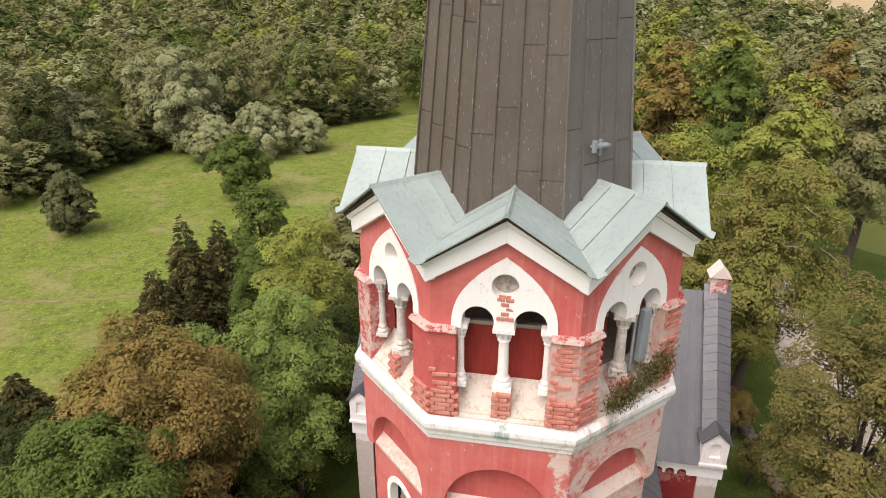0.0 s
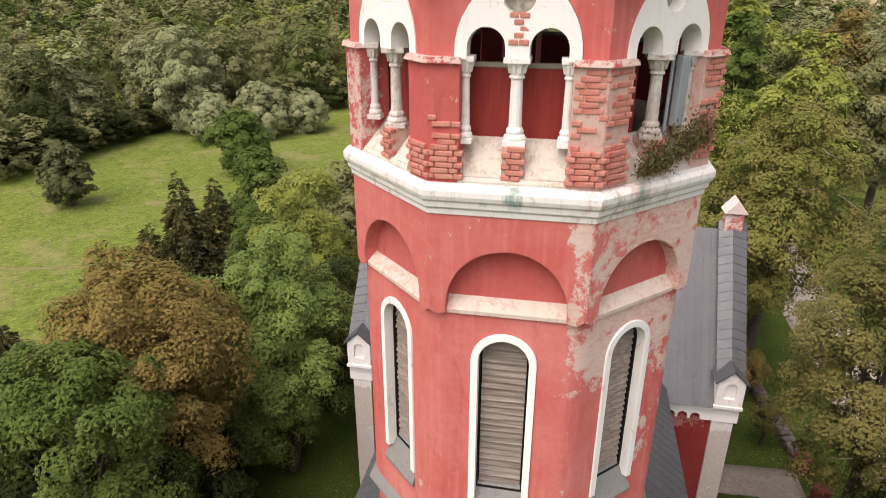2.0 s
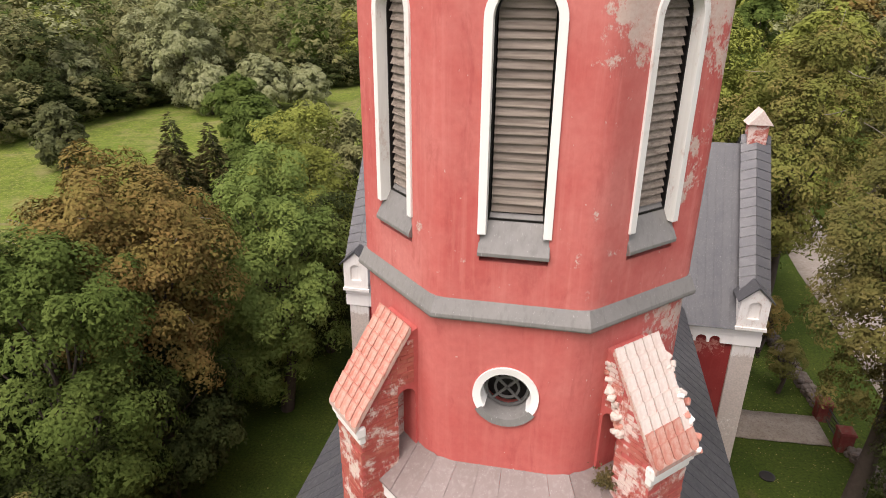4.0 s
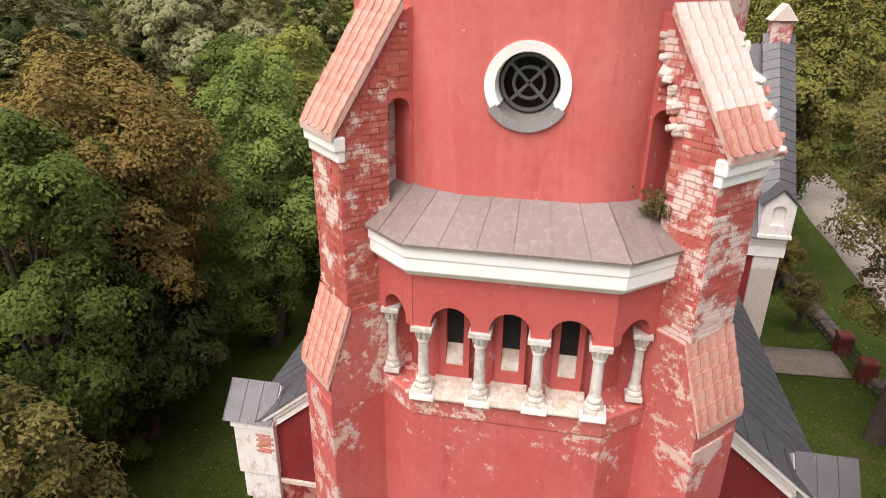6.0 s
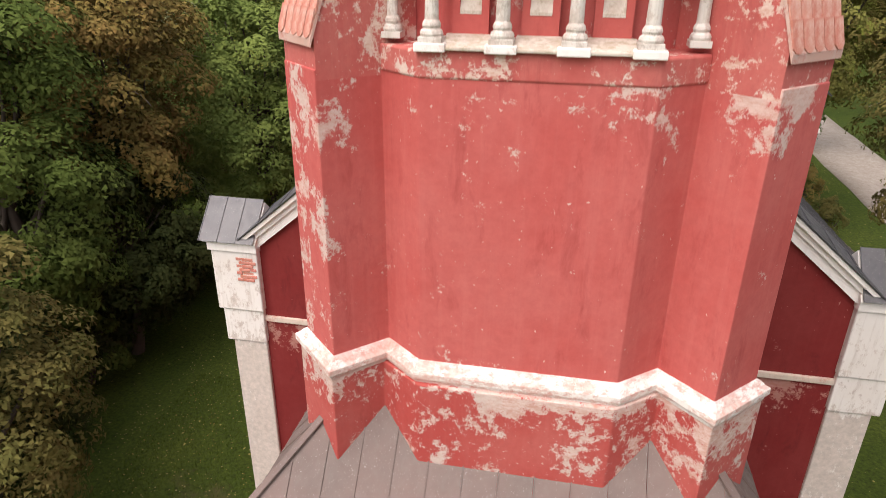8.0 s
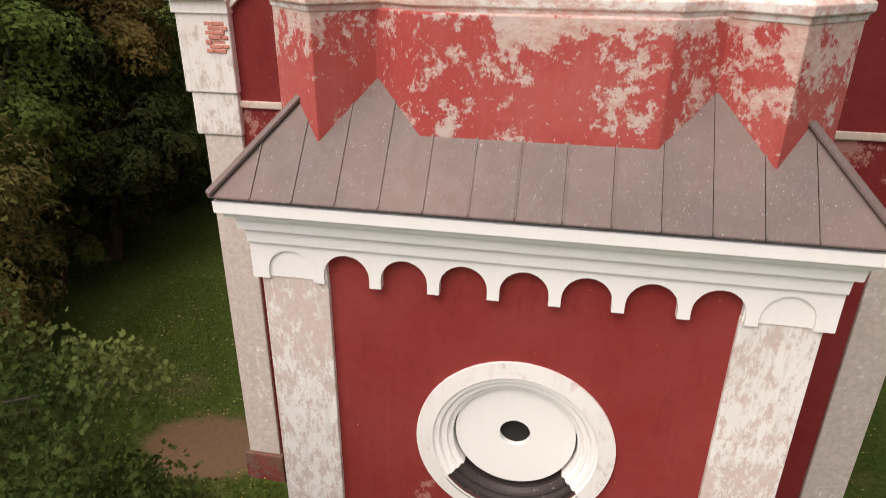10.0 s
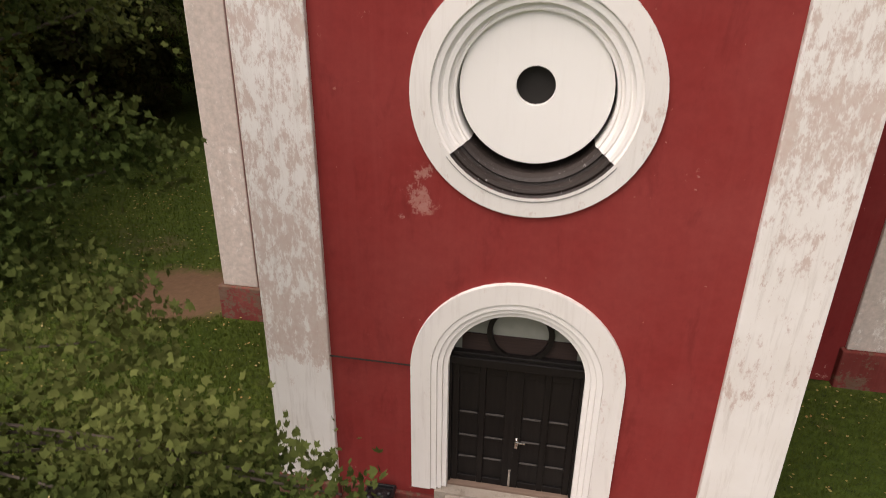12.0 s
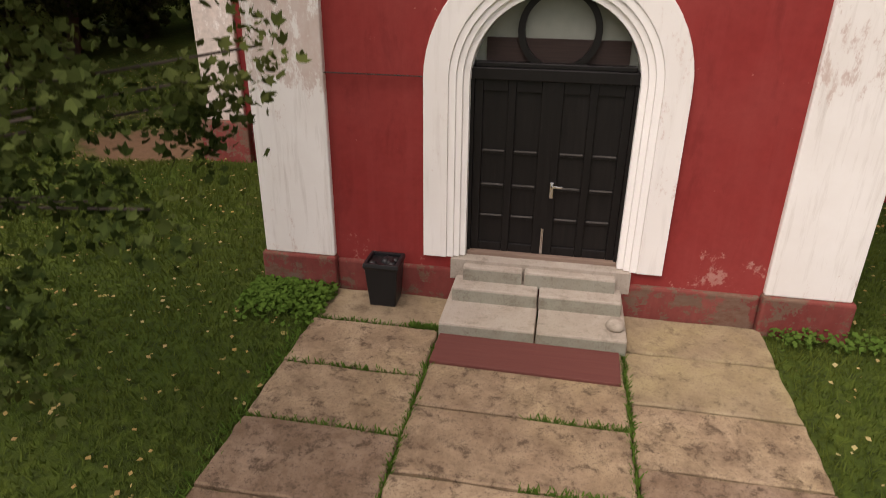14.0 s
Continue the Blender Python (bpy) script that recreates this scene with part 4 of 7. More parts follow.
            hexa(bm, [f(-half, z, A_SHAFT - 0.19 + d_), f(half, z + j, A_SHAFT - 0.19), f(half, z + j, A_SHAFT - 0.166), f(-half, z, A_SHAFT - 0.166 + d_),
                      f(-half, z + 0.128, A_SHAFT - 0.255), f(half, z + j + 0.128, A_SHAFT - 0.255), f(half, z + j + 0.134, A_SHAFT - 0.231), f(-half, z + 0.134, A_SHAFT - 0.231)])
            finish("slat", bm, slat_wood, win)
        z += 0.118

# foot of the shaft: the same octagon with its corners rounded off
SOFT = 0.38
FILLET = SOFT / math.tan(math.pi / 8)
bm = bmesh.new()
plate(bm, [(SOFT - H, 17.3), (H - SOFT, 17.3), (H - SOFT, 20.8), (SOFT - H, 20.8)], [circle(0, 19.46, 0.42, 28)], A_SHAFT - 0.5, A_SHAFT, oct_frame(0, CY))
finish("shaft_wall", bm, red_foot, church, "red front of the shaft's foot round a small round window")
rim = []
for k in range(8):
    turn = oct_frame(k, CY)
    c_ = turn(H - SOFT, 0, A_SHAFT - FILLET)
    for j in range(9):
        a = radians(45 * k + 45 * j / 8)
        rim.append((c_.x + FILLET * math.sin(a), c_.y - FILLET * math.cos(a)))
bm = bmesh.new()
lo, hi = ([bm.verts.new((x, y, z)) for x, y in rim] for z in (17.3, 20.8))
for i in range(len(rim) - 1):
    bm.faces.new([lo[i], lo[i + 1], hi[i + 1], hi[i]])
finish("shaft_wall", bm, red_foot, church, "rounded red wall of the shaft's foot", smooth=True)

# oculus in the shaft
f0_ = oct_frame(0, CY)
bm = bmesh.new()
lathe(bm, [(0.36, A_SHAFT - 0.3), (0.38, A_SHAFT + 0.01), (0.5, A_SHAFT + 0.03), (0.5, A_SHAFT - 0.02)], (0, 19.46), 30, -35, 215, place=f0_)
ocu = finish("oculus", bm, white_clean, church, "round window with a white rim and iron cross bars")
bm = bmesh.new()
lathe(bm, [(0.36, A_SHAFT - 0.3), (0.42, A_SHAFT + 0.02), (0.53, A_SHAFT + 0.045), (0.53, A_SHAFT - 0.02)], (0, 19.46), 22, 212, 328, place=f0_)
finish("oculus_sill", bm, tin_sill, ocu, "dented grey sheet sill")
bm = bmesh.new()
plate(bm, circle(0, 19.46, 0.34, 26), [circle(0, 19.46, 0.3, 26)], A_SHAFT - 0.26, A_SHAFT - 0.22, f0_)
plate(bm, circle(0, 19.46, 0.2, 22), [circle(0, 19.46, 0.165, 22)], A_SHAFT - 0.25, A_SHAFT - 0.22, f0_)
for a in (45, 135):
    c, s_ = math.cos(radians(a)), math.sin(radians(a))
    pts = [(0.31 * c * i - 0.018 * s_ * j, 19.46 + 0.31 * s_ * i + 0.018 * c * j) for i, j in ((-1, -1), (1, -1), (1, 1), (-1, 1))]
    plate(bm, pts, [], A_SHAFT - 0.245, A_SHAFT - 0.215, f0_)
finish("oculus_grille", bm, grille_iron, ocu, "dull iron ring and crossed bars")

# sheet-covered string course
bm = bmesh.new()
moulding(bm, shaft, [(-0.2, 20.72), (0.09, 20.72), (0.105, 20.75), (0.1, 20.8), (0.0, 21.02), (-0.05, 21.02)])
finish("string_course", bm, tin_sill, church, "sloping string course capped with grey sheet")
# cornice under the belfry
bm = bmesh.new()
moulding(bm, octagon(A_SHAFT + 0.1, CY), [(-0.3, 27.17), (0.02, 27.17), (0.028, 27.25), (0.065, 27.29), (0.075, 27.37), (0.11, 27.4), (0.13, 27.46), (0.13, 27.54), (0.08, 27.6), (-0.3, 27.74)])
finish("belfry_cornice", bm, white_cornice, church, "weathered white cornice with green stains", bevel=0.008)

# belfry
A_P, A_G = 2.74, 2.66
bm = bmesh.new()
prism(bm, octagon(2.7, CY), 27.3, 27.72)
finish("belfry_floor", bm, sill_stone, church)
piers = []
for k in range(8):
    f, g = oct_frame(k, CY), oct_frame((k + 1) % 8, CY)

    def wrap(ap, ain, u):
        return [f(u, 0, ap), f(ap * T8, 0, ap), g(-u, 0, ap), g(-u, 0, ain), f(ain * T8, 0, ain), f(u, 0, ain)]

    bm = bmesh.new()
    prism(bm, [(p.x, p.y) for p in wrap(A_P, A_P - 0.5, 0.70)], 27.6, 29.2)
    pier = finish("belfry_pier", bm, {0: mortar, 1: mortar}.get(k, red_stage), church, "corner pier with bare brick showing", bevel=0.015)
    piers.append(pier)
    bm = bmesh.new()
    prism(bm, [(p.x, p.y) for p in wrap(A_P + 0.06, A_P - 0.5, 0.68)], 29.18, 29.25, 0.03)
    finish("pier_band", bm, red_peeled, pier, "crumbling white band")
    # gable wall
    hg = A_G * T8
    bm = bmesh.new()
    plate(bm, [(-hg, 29.2), (-0.79, 29.2)] + pointed(0, 0.79, 29.2, 29.3, 30.42)[2:][::-1] + [(0.79, 29.2), (hg, 29.2), (hg, 30.2), (0, 30.98), (-hg, 30.2)], [], A_G - 0.4, A_G, f)
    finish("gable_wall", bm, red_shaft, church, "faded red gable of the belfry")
    # pale tracery
    two = [(-0.785, 29.22), (-0.63, 29.22)] + [(-0.39 - 0.24 * math.cos(math.pi * j / 12), 29.36 + 0.25 * math.sin(math.pi * j / 12)) for j in range(13)]
    two += [(-0.15, 29.24), (0.15, 29.24)] + [(0.39 - 0.24 * math.cos(math.pi * j / 12), 29.36 + 0.25 * math.sin(math.pi * j / 12)) for j in range(13)] + [(0.63, 29.22), (0.785, 29.22)]
    bm = bmesh.new()
    plate(bm, two + pointed(0, 0.785, 29.2, 29.3, 30.415)[2:], [circle(0, 29.96, 0.2, 26)], A_G - 0.3, A_G + 0.015, f)
    tracery = finish("tracery", bm, white_tracery, church, "white two-light tracery with a round eye")
    bm = bmesh.new()
    plate(bm, circle(0, 29.96, 0.22, 24), [], A_G - 0.34, A_G - 0.2, f)
    finish("blind_eye", bm, oculus_grey, tracery, "stained grey back of the eye")
    # columns
    for u, r in ((0.0, 0.085), (-0.66, 0.06), (0.66, 0.06)):
        p = f(u, 0, A_G - 0.14)
        colonnette(p.x, p.y, 28.13, 29.25, church, white_worn if k % 2 == 0 else stone_grey, r, "pale round belfry column" if u == 0 else "")
    # sill, boards
    bm = bmesh.new()
    hexa(bm, [f(-0.72, 27.55, A_G + 0.08), f(0.72, 27.55, A_G + 0.08), f(0.72, 27.55, A_G - 0.5), f(-0.72, 27.55, A_G - 0.5),
              f(-0.72, 27.66, A_G + 0.08), f(0.72, 27.66, A_G + 0.08), f(0.72, 28.16, A_G - 0.4), f(-0.72, 28.16, A_G - 0.4)])
    finish("belfry_sill", bm, sill_stone, church, "steep mortar sill")
    for u0, u1 in ((-0.66, -0.05), (0.05, 0.66)):
        if k == 1 and u0 > 0:
            continue
        bm = bmesh.new()
        block(bm, u0, u1, 28.1, 29.08, A_G - 0.44, A_G - 0.41, f)
        board = finish("shutter_board", bm, board_red, church, "dark red shutter board")
        bm = bmesh.new()
        block(bm, u0, u1, 29.08, 29.14, A_G - 0.46, A_G - 0.39, f)
        finish("top_rail", bm, rail_grey, board, "grey bare top rail")
    # raking cornice and eaves board
    for s in (-1, 1):
        HA = (A_G + 0.12) * T8
        bm = bmesh.new()
        lo, hi = (s * HA, 29.98), (0.0, 30.68)
        hexa(bm, [f(lo[0], lo[1], A_G - 0.3), f(lo[0], lo[1], A_G + 0.12), f(hi[0], hi[1], A_G + 0.12), f(hi[0], hi[1], A_G - 0.3),
                  f(lo[0], lo[1] + 0.33, A_G - 0.3), f(lo[0], lo[1] + 0.33, A_G + 0.13), f(hi[0], hi[1] + 0.33, A_G + 0.13), f(hi[0], hi[1] + 0.33, A_G - 0.3)])
        HB = (A_G + 0.2) * T8
        hexa(bm, [f(s * HB, 30.22, A_G), f(s * HB, 30.22, A_G + 0.15), f(0, 30.95, A_G + 0.16), f(0, 30.95, A_G),
                  f(s * HB, 30.29, A_G), f(s * HB, 30.29, A_G + 0.2), f(0, 31.04, A_G + 0.2), f(0, 31.04, A_G)])
        finish("raking_cornice", bm, white_clean, church, "white raking cornice", bevel=0.01)
        bm = bmesh.new()
        HB = (A_G + 0.23) * T8
        hexa(bm, [f(s * HB, 30.295, A_G), f(s * HB, 30.295, A_G + 0.23), f(0, 31.05, A_G + 0.23), f(0, 31.05, A_G),
                  f(s * HB, 30.335, A_G), f(s * HB, 30.335, A_G + 0.23), f(0, 31.095, A_G + 0.23), f(0, 31.095, A_G)])
        finish("eaves_board", bm, cornice_black, church)

# gable roofs in pale zinc, three sheets to a slope
RZ2, M2, OUT = 31.16, 0.655, A_G + 0.32
for k in range(8):
    f = oct_frame(k, CY)
    for s in (-1, 1):
        cuts = [OUT, 2.45, 2.0, 1.45]
        for w1, w0 in zip(cuts, cuts[1:]):
            bm = bmesh.new()
            e1, e0 = s * w1 * T8, s * w0 * T8
            low = [f(0, RZ2, w1), f(e1, RZ2 - M2 * abs(e1), w1), f(e0, RZ2 - M2 * abs(e0), w0), f(0, RZ2, w0)]
            d = Vector((0, 0, 0.025))
            hexa(bm, [v - d for v in low] + low)
            seam = [f(0, RZ2, w1 - 0.012), f(0, RZ2, w1 + 0.012), f(e1, RZ2 - M2 * abs(e1), w1 + 0.012), f(e1, RZ2 - M2 * abs(e1), w1 - 0.012)]
            if w1 < OUT:
                hexa(bm, seam + [v + Vector((0, 0, 0.028)) for v in seam])
            finish("gable_sheet", bm, tin_green, church, "")
    bm = bmesh.new()
    a, b = f(0, RZ2, 1.5), f(0, RZ2, OUT + 0.01)
    t = f(1, 0, 0) - f(0, 0, 0)
    hexa(bm, [a - t * 0.05 - Vector((0, 0, 0.03)), a + t * 0.05 - Vector((0, 0, 0.03)), b + t * 0.05 - Vector((0, 0, 0.03)), b - t * 0.05 - Vector((0, 0, 0.03)),
              a - t * 0.012 + Vector((0, 0, 0.03)), a + t * 0.012 + Vector((0, 0, 0.03)), b + t * 0.012 + Vector((0, 0, 0.03)), b - t * 0.012 + Vector((0, 0, 0.03))])
    finish("ridge_cap", bm, tin_green, church)
    # valley flashing at the corner
    g = oct_frame(k + 0.5, CY)
    r1, r0 = OUT / math.cos(math.pi / 8), 1.5 / math.cos(math.pi / 8)
    z1, z0 = RZ2 - M2 * OUT * T8, RZ2 - M2 * 1.5 * T8
    bm = bmesh.new()
    low = [g(-0.13, z1 + 0.06, r1 + 0.03), g(0.13, z1 + 0.06, r1 + 0.03), g(0.13, z0 + 0.06, r0), g(-0.13, z0 + 0.06, r0)]
    mid = [g(0, z1 + 0.004, r1 + 0.03), g(0, z0 + 0.004, r0)]
    va = [bm.verts.new(v) for v in (low[0], mid[0], mid[1], low[3])]
    vb = [bm.verts.new(v) for v in (low[1], low[2])]
    bm.faces.new(va)
    bm.faces.new([va[1], vb[0], vb[1], va[2]])
    ob = finish("valley_sheet", bm, tin_green, church)
    mod = ob.modifiers.new("solid", "SOLIDIFY")
    mod.thickness = 0.012

# spire
SP0, SP1, SA, TAPER = 30.7, 50.5, 1.76, 0.088
bm = bmesh.new()
prism(bm, octagon(SA - 0.03, CY), SP0, SP1, (SP1 - SP0) * TAPER - 0.02)
spire = finish("spire", bm, tin_spire, church, "tall octagonal spire clad in dark standing-seam tin")
for k in range(8):
    f = oct_frame(k, CY)
    # Sides 1 to 4 take the paler grey-brown colour, the others olive-brown.
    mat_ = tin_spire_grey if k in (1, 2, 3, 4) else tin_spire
    n_cols = 4
    rnd = random.Random(40 + k)
    for c in range(n_cols):
        u0, u1 = -1 + 2 * c / n_cols, -1 + 2 * (c + 1) / n_cols - 0.01
        z = SP0 - rnd.uniform(0, 1.2)
        while z < SP1 - 1.6:
            za, zb = max(z, SP0), min(z + 1.75, SP1 - 1.0)
            z += 1.76
            if zb - za < 0.1:
                continue
            aa, ab = SA - (za - SP0) * TAPER, SA - (zb - SP0) * TAPER
            ha, hb = aa * T8, ab * T8
            j = rnd.uniform(0.0, 0.006)
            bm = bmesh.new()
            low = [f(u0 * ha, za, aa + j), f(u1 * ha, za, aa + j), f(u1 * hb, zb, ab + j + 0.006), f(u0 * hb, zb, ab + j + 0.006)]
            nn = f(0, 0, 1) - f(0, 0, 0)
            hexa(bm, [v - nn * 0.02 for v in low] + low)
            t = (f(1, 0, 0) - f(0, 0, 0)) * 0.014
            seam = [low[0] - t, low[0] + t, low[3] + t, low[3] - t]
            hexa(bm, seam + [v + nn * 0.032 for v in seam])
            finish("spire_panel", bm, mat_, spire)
# roof hook on the spire
f = oct_frame(1, CY)
bm = bmesh.new()
wz = SA - 1.0 * TAPER
block(bm, -0.03, 0.03, 31.55, 31.8, wz, wz + 0.05, f)
block(bm, -0.22, 0.1, 31.7, 31.74, wz + 0.02, wz + 0.14, f)
block(bm, -0.24, -0.18, 31.64, 31.82, wz + 0.08, wz + 0.14, f)
finish("roof_hook", bm, grey_metal, spire, "pale metal roof hook", bevel=0.006)

# nave
bm = bmesh.new()
plate(bm, [(-6.2, 0), (6.2, 0), (6.2, 10.7), (0, 15.85), (-6.2, 10.7)], [], -5.2, -4.66)
for s in (-1, 1):
    a, b = sorted((s * 5.75, s * 6.2))
    block(bm, a, b, 0, 10.7, -21.9, -5.2)
# Wall colour carries the shade beside the tower as well as its paint.
finish("nave_wall", bm, red_nave_shaded, church, "maroon nave wall with its deep shade put into the paint")
piers_nave = []
for s in (-1, 1):
    bm = bmesh.new()
    a, b = sorted((s * 5.68, s * 6.46))
    block(bm, a, b, 0.75, 8.5, -5.5, -4.58)
    a, b = sorted((s * 5.66, s * 6.58))
    block(bm, a, b, 8.5, 9.3, -5.55, -4.54)
    a, b = sorted((s * 5.64, s * 6.66))
    block(bm, a, b, 9.3, 10.75, -5.6, -4.5)
    corner_pier = finish("corner_pier", bm, white_bare, church, "white corner pier with limewash worn to render", bevel=0.03)
    bm = bmesh.new()
    a, b = sorted((s * 5.6, s * 6.56))
    block(bm, a, b, -0.2, 0.76, -5.6, -4.5)
    piers_nave.append(corner_pier)
    finish("pier_plinth", bm, plinth_red, corner_pier, "red pier plinth", bevel=0.03)
    bm = bmesh.new()
    a, b = sorted((s * 5.62, s * 6.7))
    block(bm, a, b, 10.7, 10.9, -5.7, -4.46)
    hexa(bm, [(s * 5.6, 4.4, 10.9), (s * 6.76, 4.4, 10.9), (s * 6.76, 5.8, 10.9), (s * 5.6, 5.8, 10.9), (s * 5.6, 4.42, 10.93), (s * 6.76, 4.42, 10.93), (s * 6.76, 5.05, 11.6), (s * 5.6, 5.05, 11.6)])
    finish("kneeler", bm, white_worn, corner_pier, "white kneeler block")
    for i in range(3):
        x0, x1 = s * (5.62 + 0.4 * i), s * (5.62 + 0.4 * (i + 1) - 0.01)
        if s < 0:
            x0, x1 = x1, x0
        roof_sheet((x0, 4.36, 10.93), (x1, 4.36, 10.93), (x1, 5.05, 11.66), (x0, 5.05, 11.66), corner_pier, tin_dark)
    # raking coping
    bm = bmesh.new()
    for d0, d1, y0 in ((-0.42, -0.2, 4.56), (-0.2, -0.06, 4.5), (-0.06, 0.04, 4.42)):
        x_lo, z_lo, x_hi, z_hi = 5.9, 10.98, 2.2, 14.05
        hexa(bm, [(s * x_lo, y0, z_lo + d0), (s * x_hi, y0, z_hi + d0), (s * x_hi, 5.1, z_hi + d0), (s * x_lo, 5.1, z_lo + d0),
                  (s * x_lo, y0, z_lo + d1), (s * x_hi, y0, z_hi + d1), (s * x_hi, 5.1, z_hi + d1), (s * x_lo, 5.1, z_lo + d1)])
    finish("raking_coping", bm, white_worn, church, "white moulded raking coping")
    for i in range(8):
        g0, g1 = i / 8, (i + 1) / 8 - 0.004
        a, b = Vector((s * 5.95, 4.38, 11.0)), Vector((s * 2.0, 4.38, 14.28))
        p, q = a.lerp(b, g0), a.lerp(b, g1)
        up = Vector((0, 0.85, 0.12))
        quad = (p, q, q + up, p + up) if s < 0 else (q, p, p + up, q + up)
        roof_sheet(*quad, church, tin_dark)
    bm = bmesh.new()
    a, b = sorted((s * 3.2, s * 5.7))
    block(bm, a, b, 9.03, 9.16, -4.7, -4.6)
    finish("gable_string", bm, sill_tan, church, "crumbling tan string course", bevel=0.02)
# nave roof
nave_roof = new("nave_roof")
nave_roof.parent = church
nave_roof["label"] = "dark grey standing-seam nave roof"
for s in (-1, 1):
    for i in range(30):
        y0, y1 = 5.1 + i * 0.58, 5.1 + (i + 1) * 0.58 - 0.006
        a, b, c, d = (s * 6.6, y0, 10.55), (s * 6.6, y1, 10.55), (0.0, y1, 16.0), (0.0, y0, 16.0)
        roof_sheet(*((a, b, c, d) if s > 0 else (b, a, d, c)), nave_roof, tin_dark)

# transept with its gable copings and pinnacles
TY0, TY1, TR = 21.8, 32.6, 27.2
for s in (-1, 1):
    bm = bmesh.new()
    a, b = sorted((s * 5.9, s * 9.1))
    block(bm, a, b, 0, 9.6, -22.3, -21.9)
    plate(bm, [(TY0 + 0.1, 0), (TY1, 0), (TY1, 10.2), (TR, 17.4), (TY0 + 0.1, 10.2)], [], 9.2, 9.9, lambda u, v, w, s=s: Vector((s * w, u, v)))
    block(bm, a, b, 0, 9.6, -32.6, -32.2)
    finish("transept_wall", bm, red_base, church, "deep red transept wall")
for s in (-1, 1):
    bm = bmesh.new()
    a, b = sorted((s * 9.05, s * 10.1))
    block(bm, a, b, 0.8, 9.4, -22.9, -21.75)
    pr = finish("transept_pier", bm, white_bare, church, "white transept corner pier", bevel=0.03)
    bm = bmesh.new()
    a, b = sorted((s * 6.0, s * 10.2))
    centres = [6.35 + 0.62 * i for i in range(4)]
    pts = arcade_outline(centres, 0.25, 6.0, 9.1, 9.0, 9.12, 9.6)
    plate(bm, pts, [], -21.95, -21.72, (lambda u, v, w, s=s: Vector((s * u, -w, v))))
    block(bm, a, b, 9.55, 9.75, -22.2, -21.66)
    block(bm, a, b, 9.75, 9.95, -22.2, -21.56)
    a, b = sorted((s * 9.0, s * 10.25))
    block(bm, a, b, 9.0, 9.55, -22.9, -21.7)
    finish("transept_cornice", bm, white_clean, church, "white transept cornice with hanging arches")
    # roof slopes facing west and east
    for i in range(8):
        x0, x1 = 6.0 + 0.38 * i, 6.0 + 0.38 * (i + 1) - 0.006
        for y_e, flip in ((TY0 - 0.35, 1), (TY1 + 0.35, -1)):
            q = [(s * x0, y_e, 9.95), (s * x1, y_e, 9.95), (s * x1, TR, 17.4), (s * x0, TR, 17.4)]
            if s * flip < 0:
                q = [q[1], q[0], q[3], q[2]]
            roof_sheet(*q, nave_roof, tin_dark)
    # inner link of the roof towards the nave
    q = [(0, TY0 - 0.35, 9.95), (s * 6.0, TY0 - 0.35, 9.95), (s * 6.0, TR, 17.4), (0, TR, 17.4)]
    roof_sheet(*(q if s > 0 else [q[1], q[0], q[3], q[2]]), nave_roof, tin_dark, False)
    q = [(0, TY1 + 0.35, 9.95), (s * 6.0, TY1 + 0.35, 9.95), (s * 6.0, TR, 17.4), (0, TR, 17.4)]
    roof_sheet(*(q if s < 0 else [q[1], q[0], q[3], q[2]]), nave_roof, tin_dark, False)
    # gable coping: a narrow two-sided strip of small sheets
    coping = new("gable_coping")
    coping.parent = church
    coping["label"] = "gable coping clad in small dark tin sheets"
    for side_y, sg in ((TY0 - 0.1, 1), (TY1 + 0.1, -1)):
        nrow = 18
        for i in range(nrow):
            g0, g1 = i / nrow, (i + 1) / nrow
            y0, y1 = side_y + (TR - side_y) * g0, side_y + (TR - side_y) * g1
            z0, z1 = 10.9 + 6.9 * g0, 10.9 + 6.9 * g1 + 0.03
            for e0, e1 in ((8.95, 9.65), (9.65, 10.35)):
                za = 0.0 if e0 < 9.2 else 0.22
                zb = 0.22 if e0 < 9.2 else 0.0
                q = [(s * e0, y0, z0 + za + 0.05), (s * e1, y0, z0 + zb + 0.05), (s * e1, y1, z1 + zb), (s * e0, y1, z1 + za)]
                if s * sg < 0:
                    q = [q[1], q[0], q[3], q[2]]
                roof_sheet(*q, coping, tin_dark, False, 0.03)
        bm = bmesh.new()
        plate(bm, [(side_y, 9.9), (side_y, 10.9), (TR, 17.8), (TR, 16.6), (side_y + 1.2 * sg, 9.9)], [], 9.05, 10.25, lambda u, v, w, s=s: Vector((s * w, u, v)))
        finish("coping_wall", bm, white_bare, coping, "pale wall under the coping")
    # pinnacle block at the foot of the coping
    bm = bmesh.new()
    plate(bm, [(8.95, 9.95), (10.25, 9.95), (10.25, 11.5), (9.6, 12.1), (8.95, 11.5)], [arch(9.6, 0.27, 10.55, 11.15, 10)], -22.4, -21.5, lambda u, v, w, s=s: Vector((s * u, -w, v)))
    block(bm, *sorted((s * 9.0, s * 10.2)), 10.0, 11.5, -22.35, -21.62)
    block(bm, *sorted((s * 8.9, s * 10.3)), 9.95, 10.12, -22.4, -21.42)
    pin = finish("pinnacle", bm, white_worn, church, "white gabled pinnacle block with a blind arch", bevel=0.02)
    for e0, e1, za, zb in ((8.82, 9.6, 11.42, 12.16), (9.6, 10.38, 12.16, 11.42)):
        q = [(s * e0, 21.38, za), (s * e1, 21.38, zb), (s * e1, 22.6, zb), (s * e0, 22.6, za)]
        if s < 0:
            q = [q[1], q[0], q[3], q[2]]
        roof_sheet(*q, pin, tin_dark, False, 0.05)
    # finial on the gable top
    bm = bmesh.new()
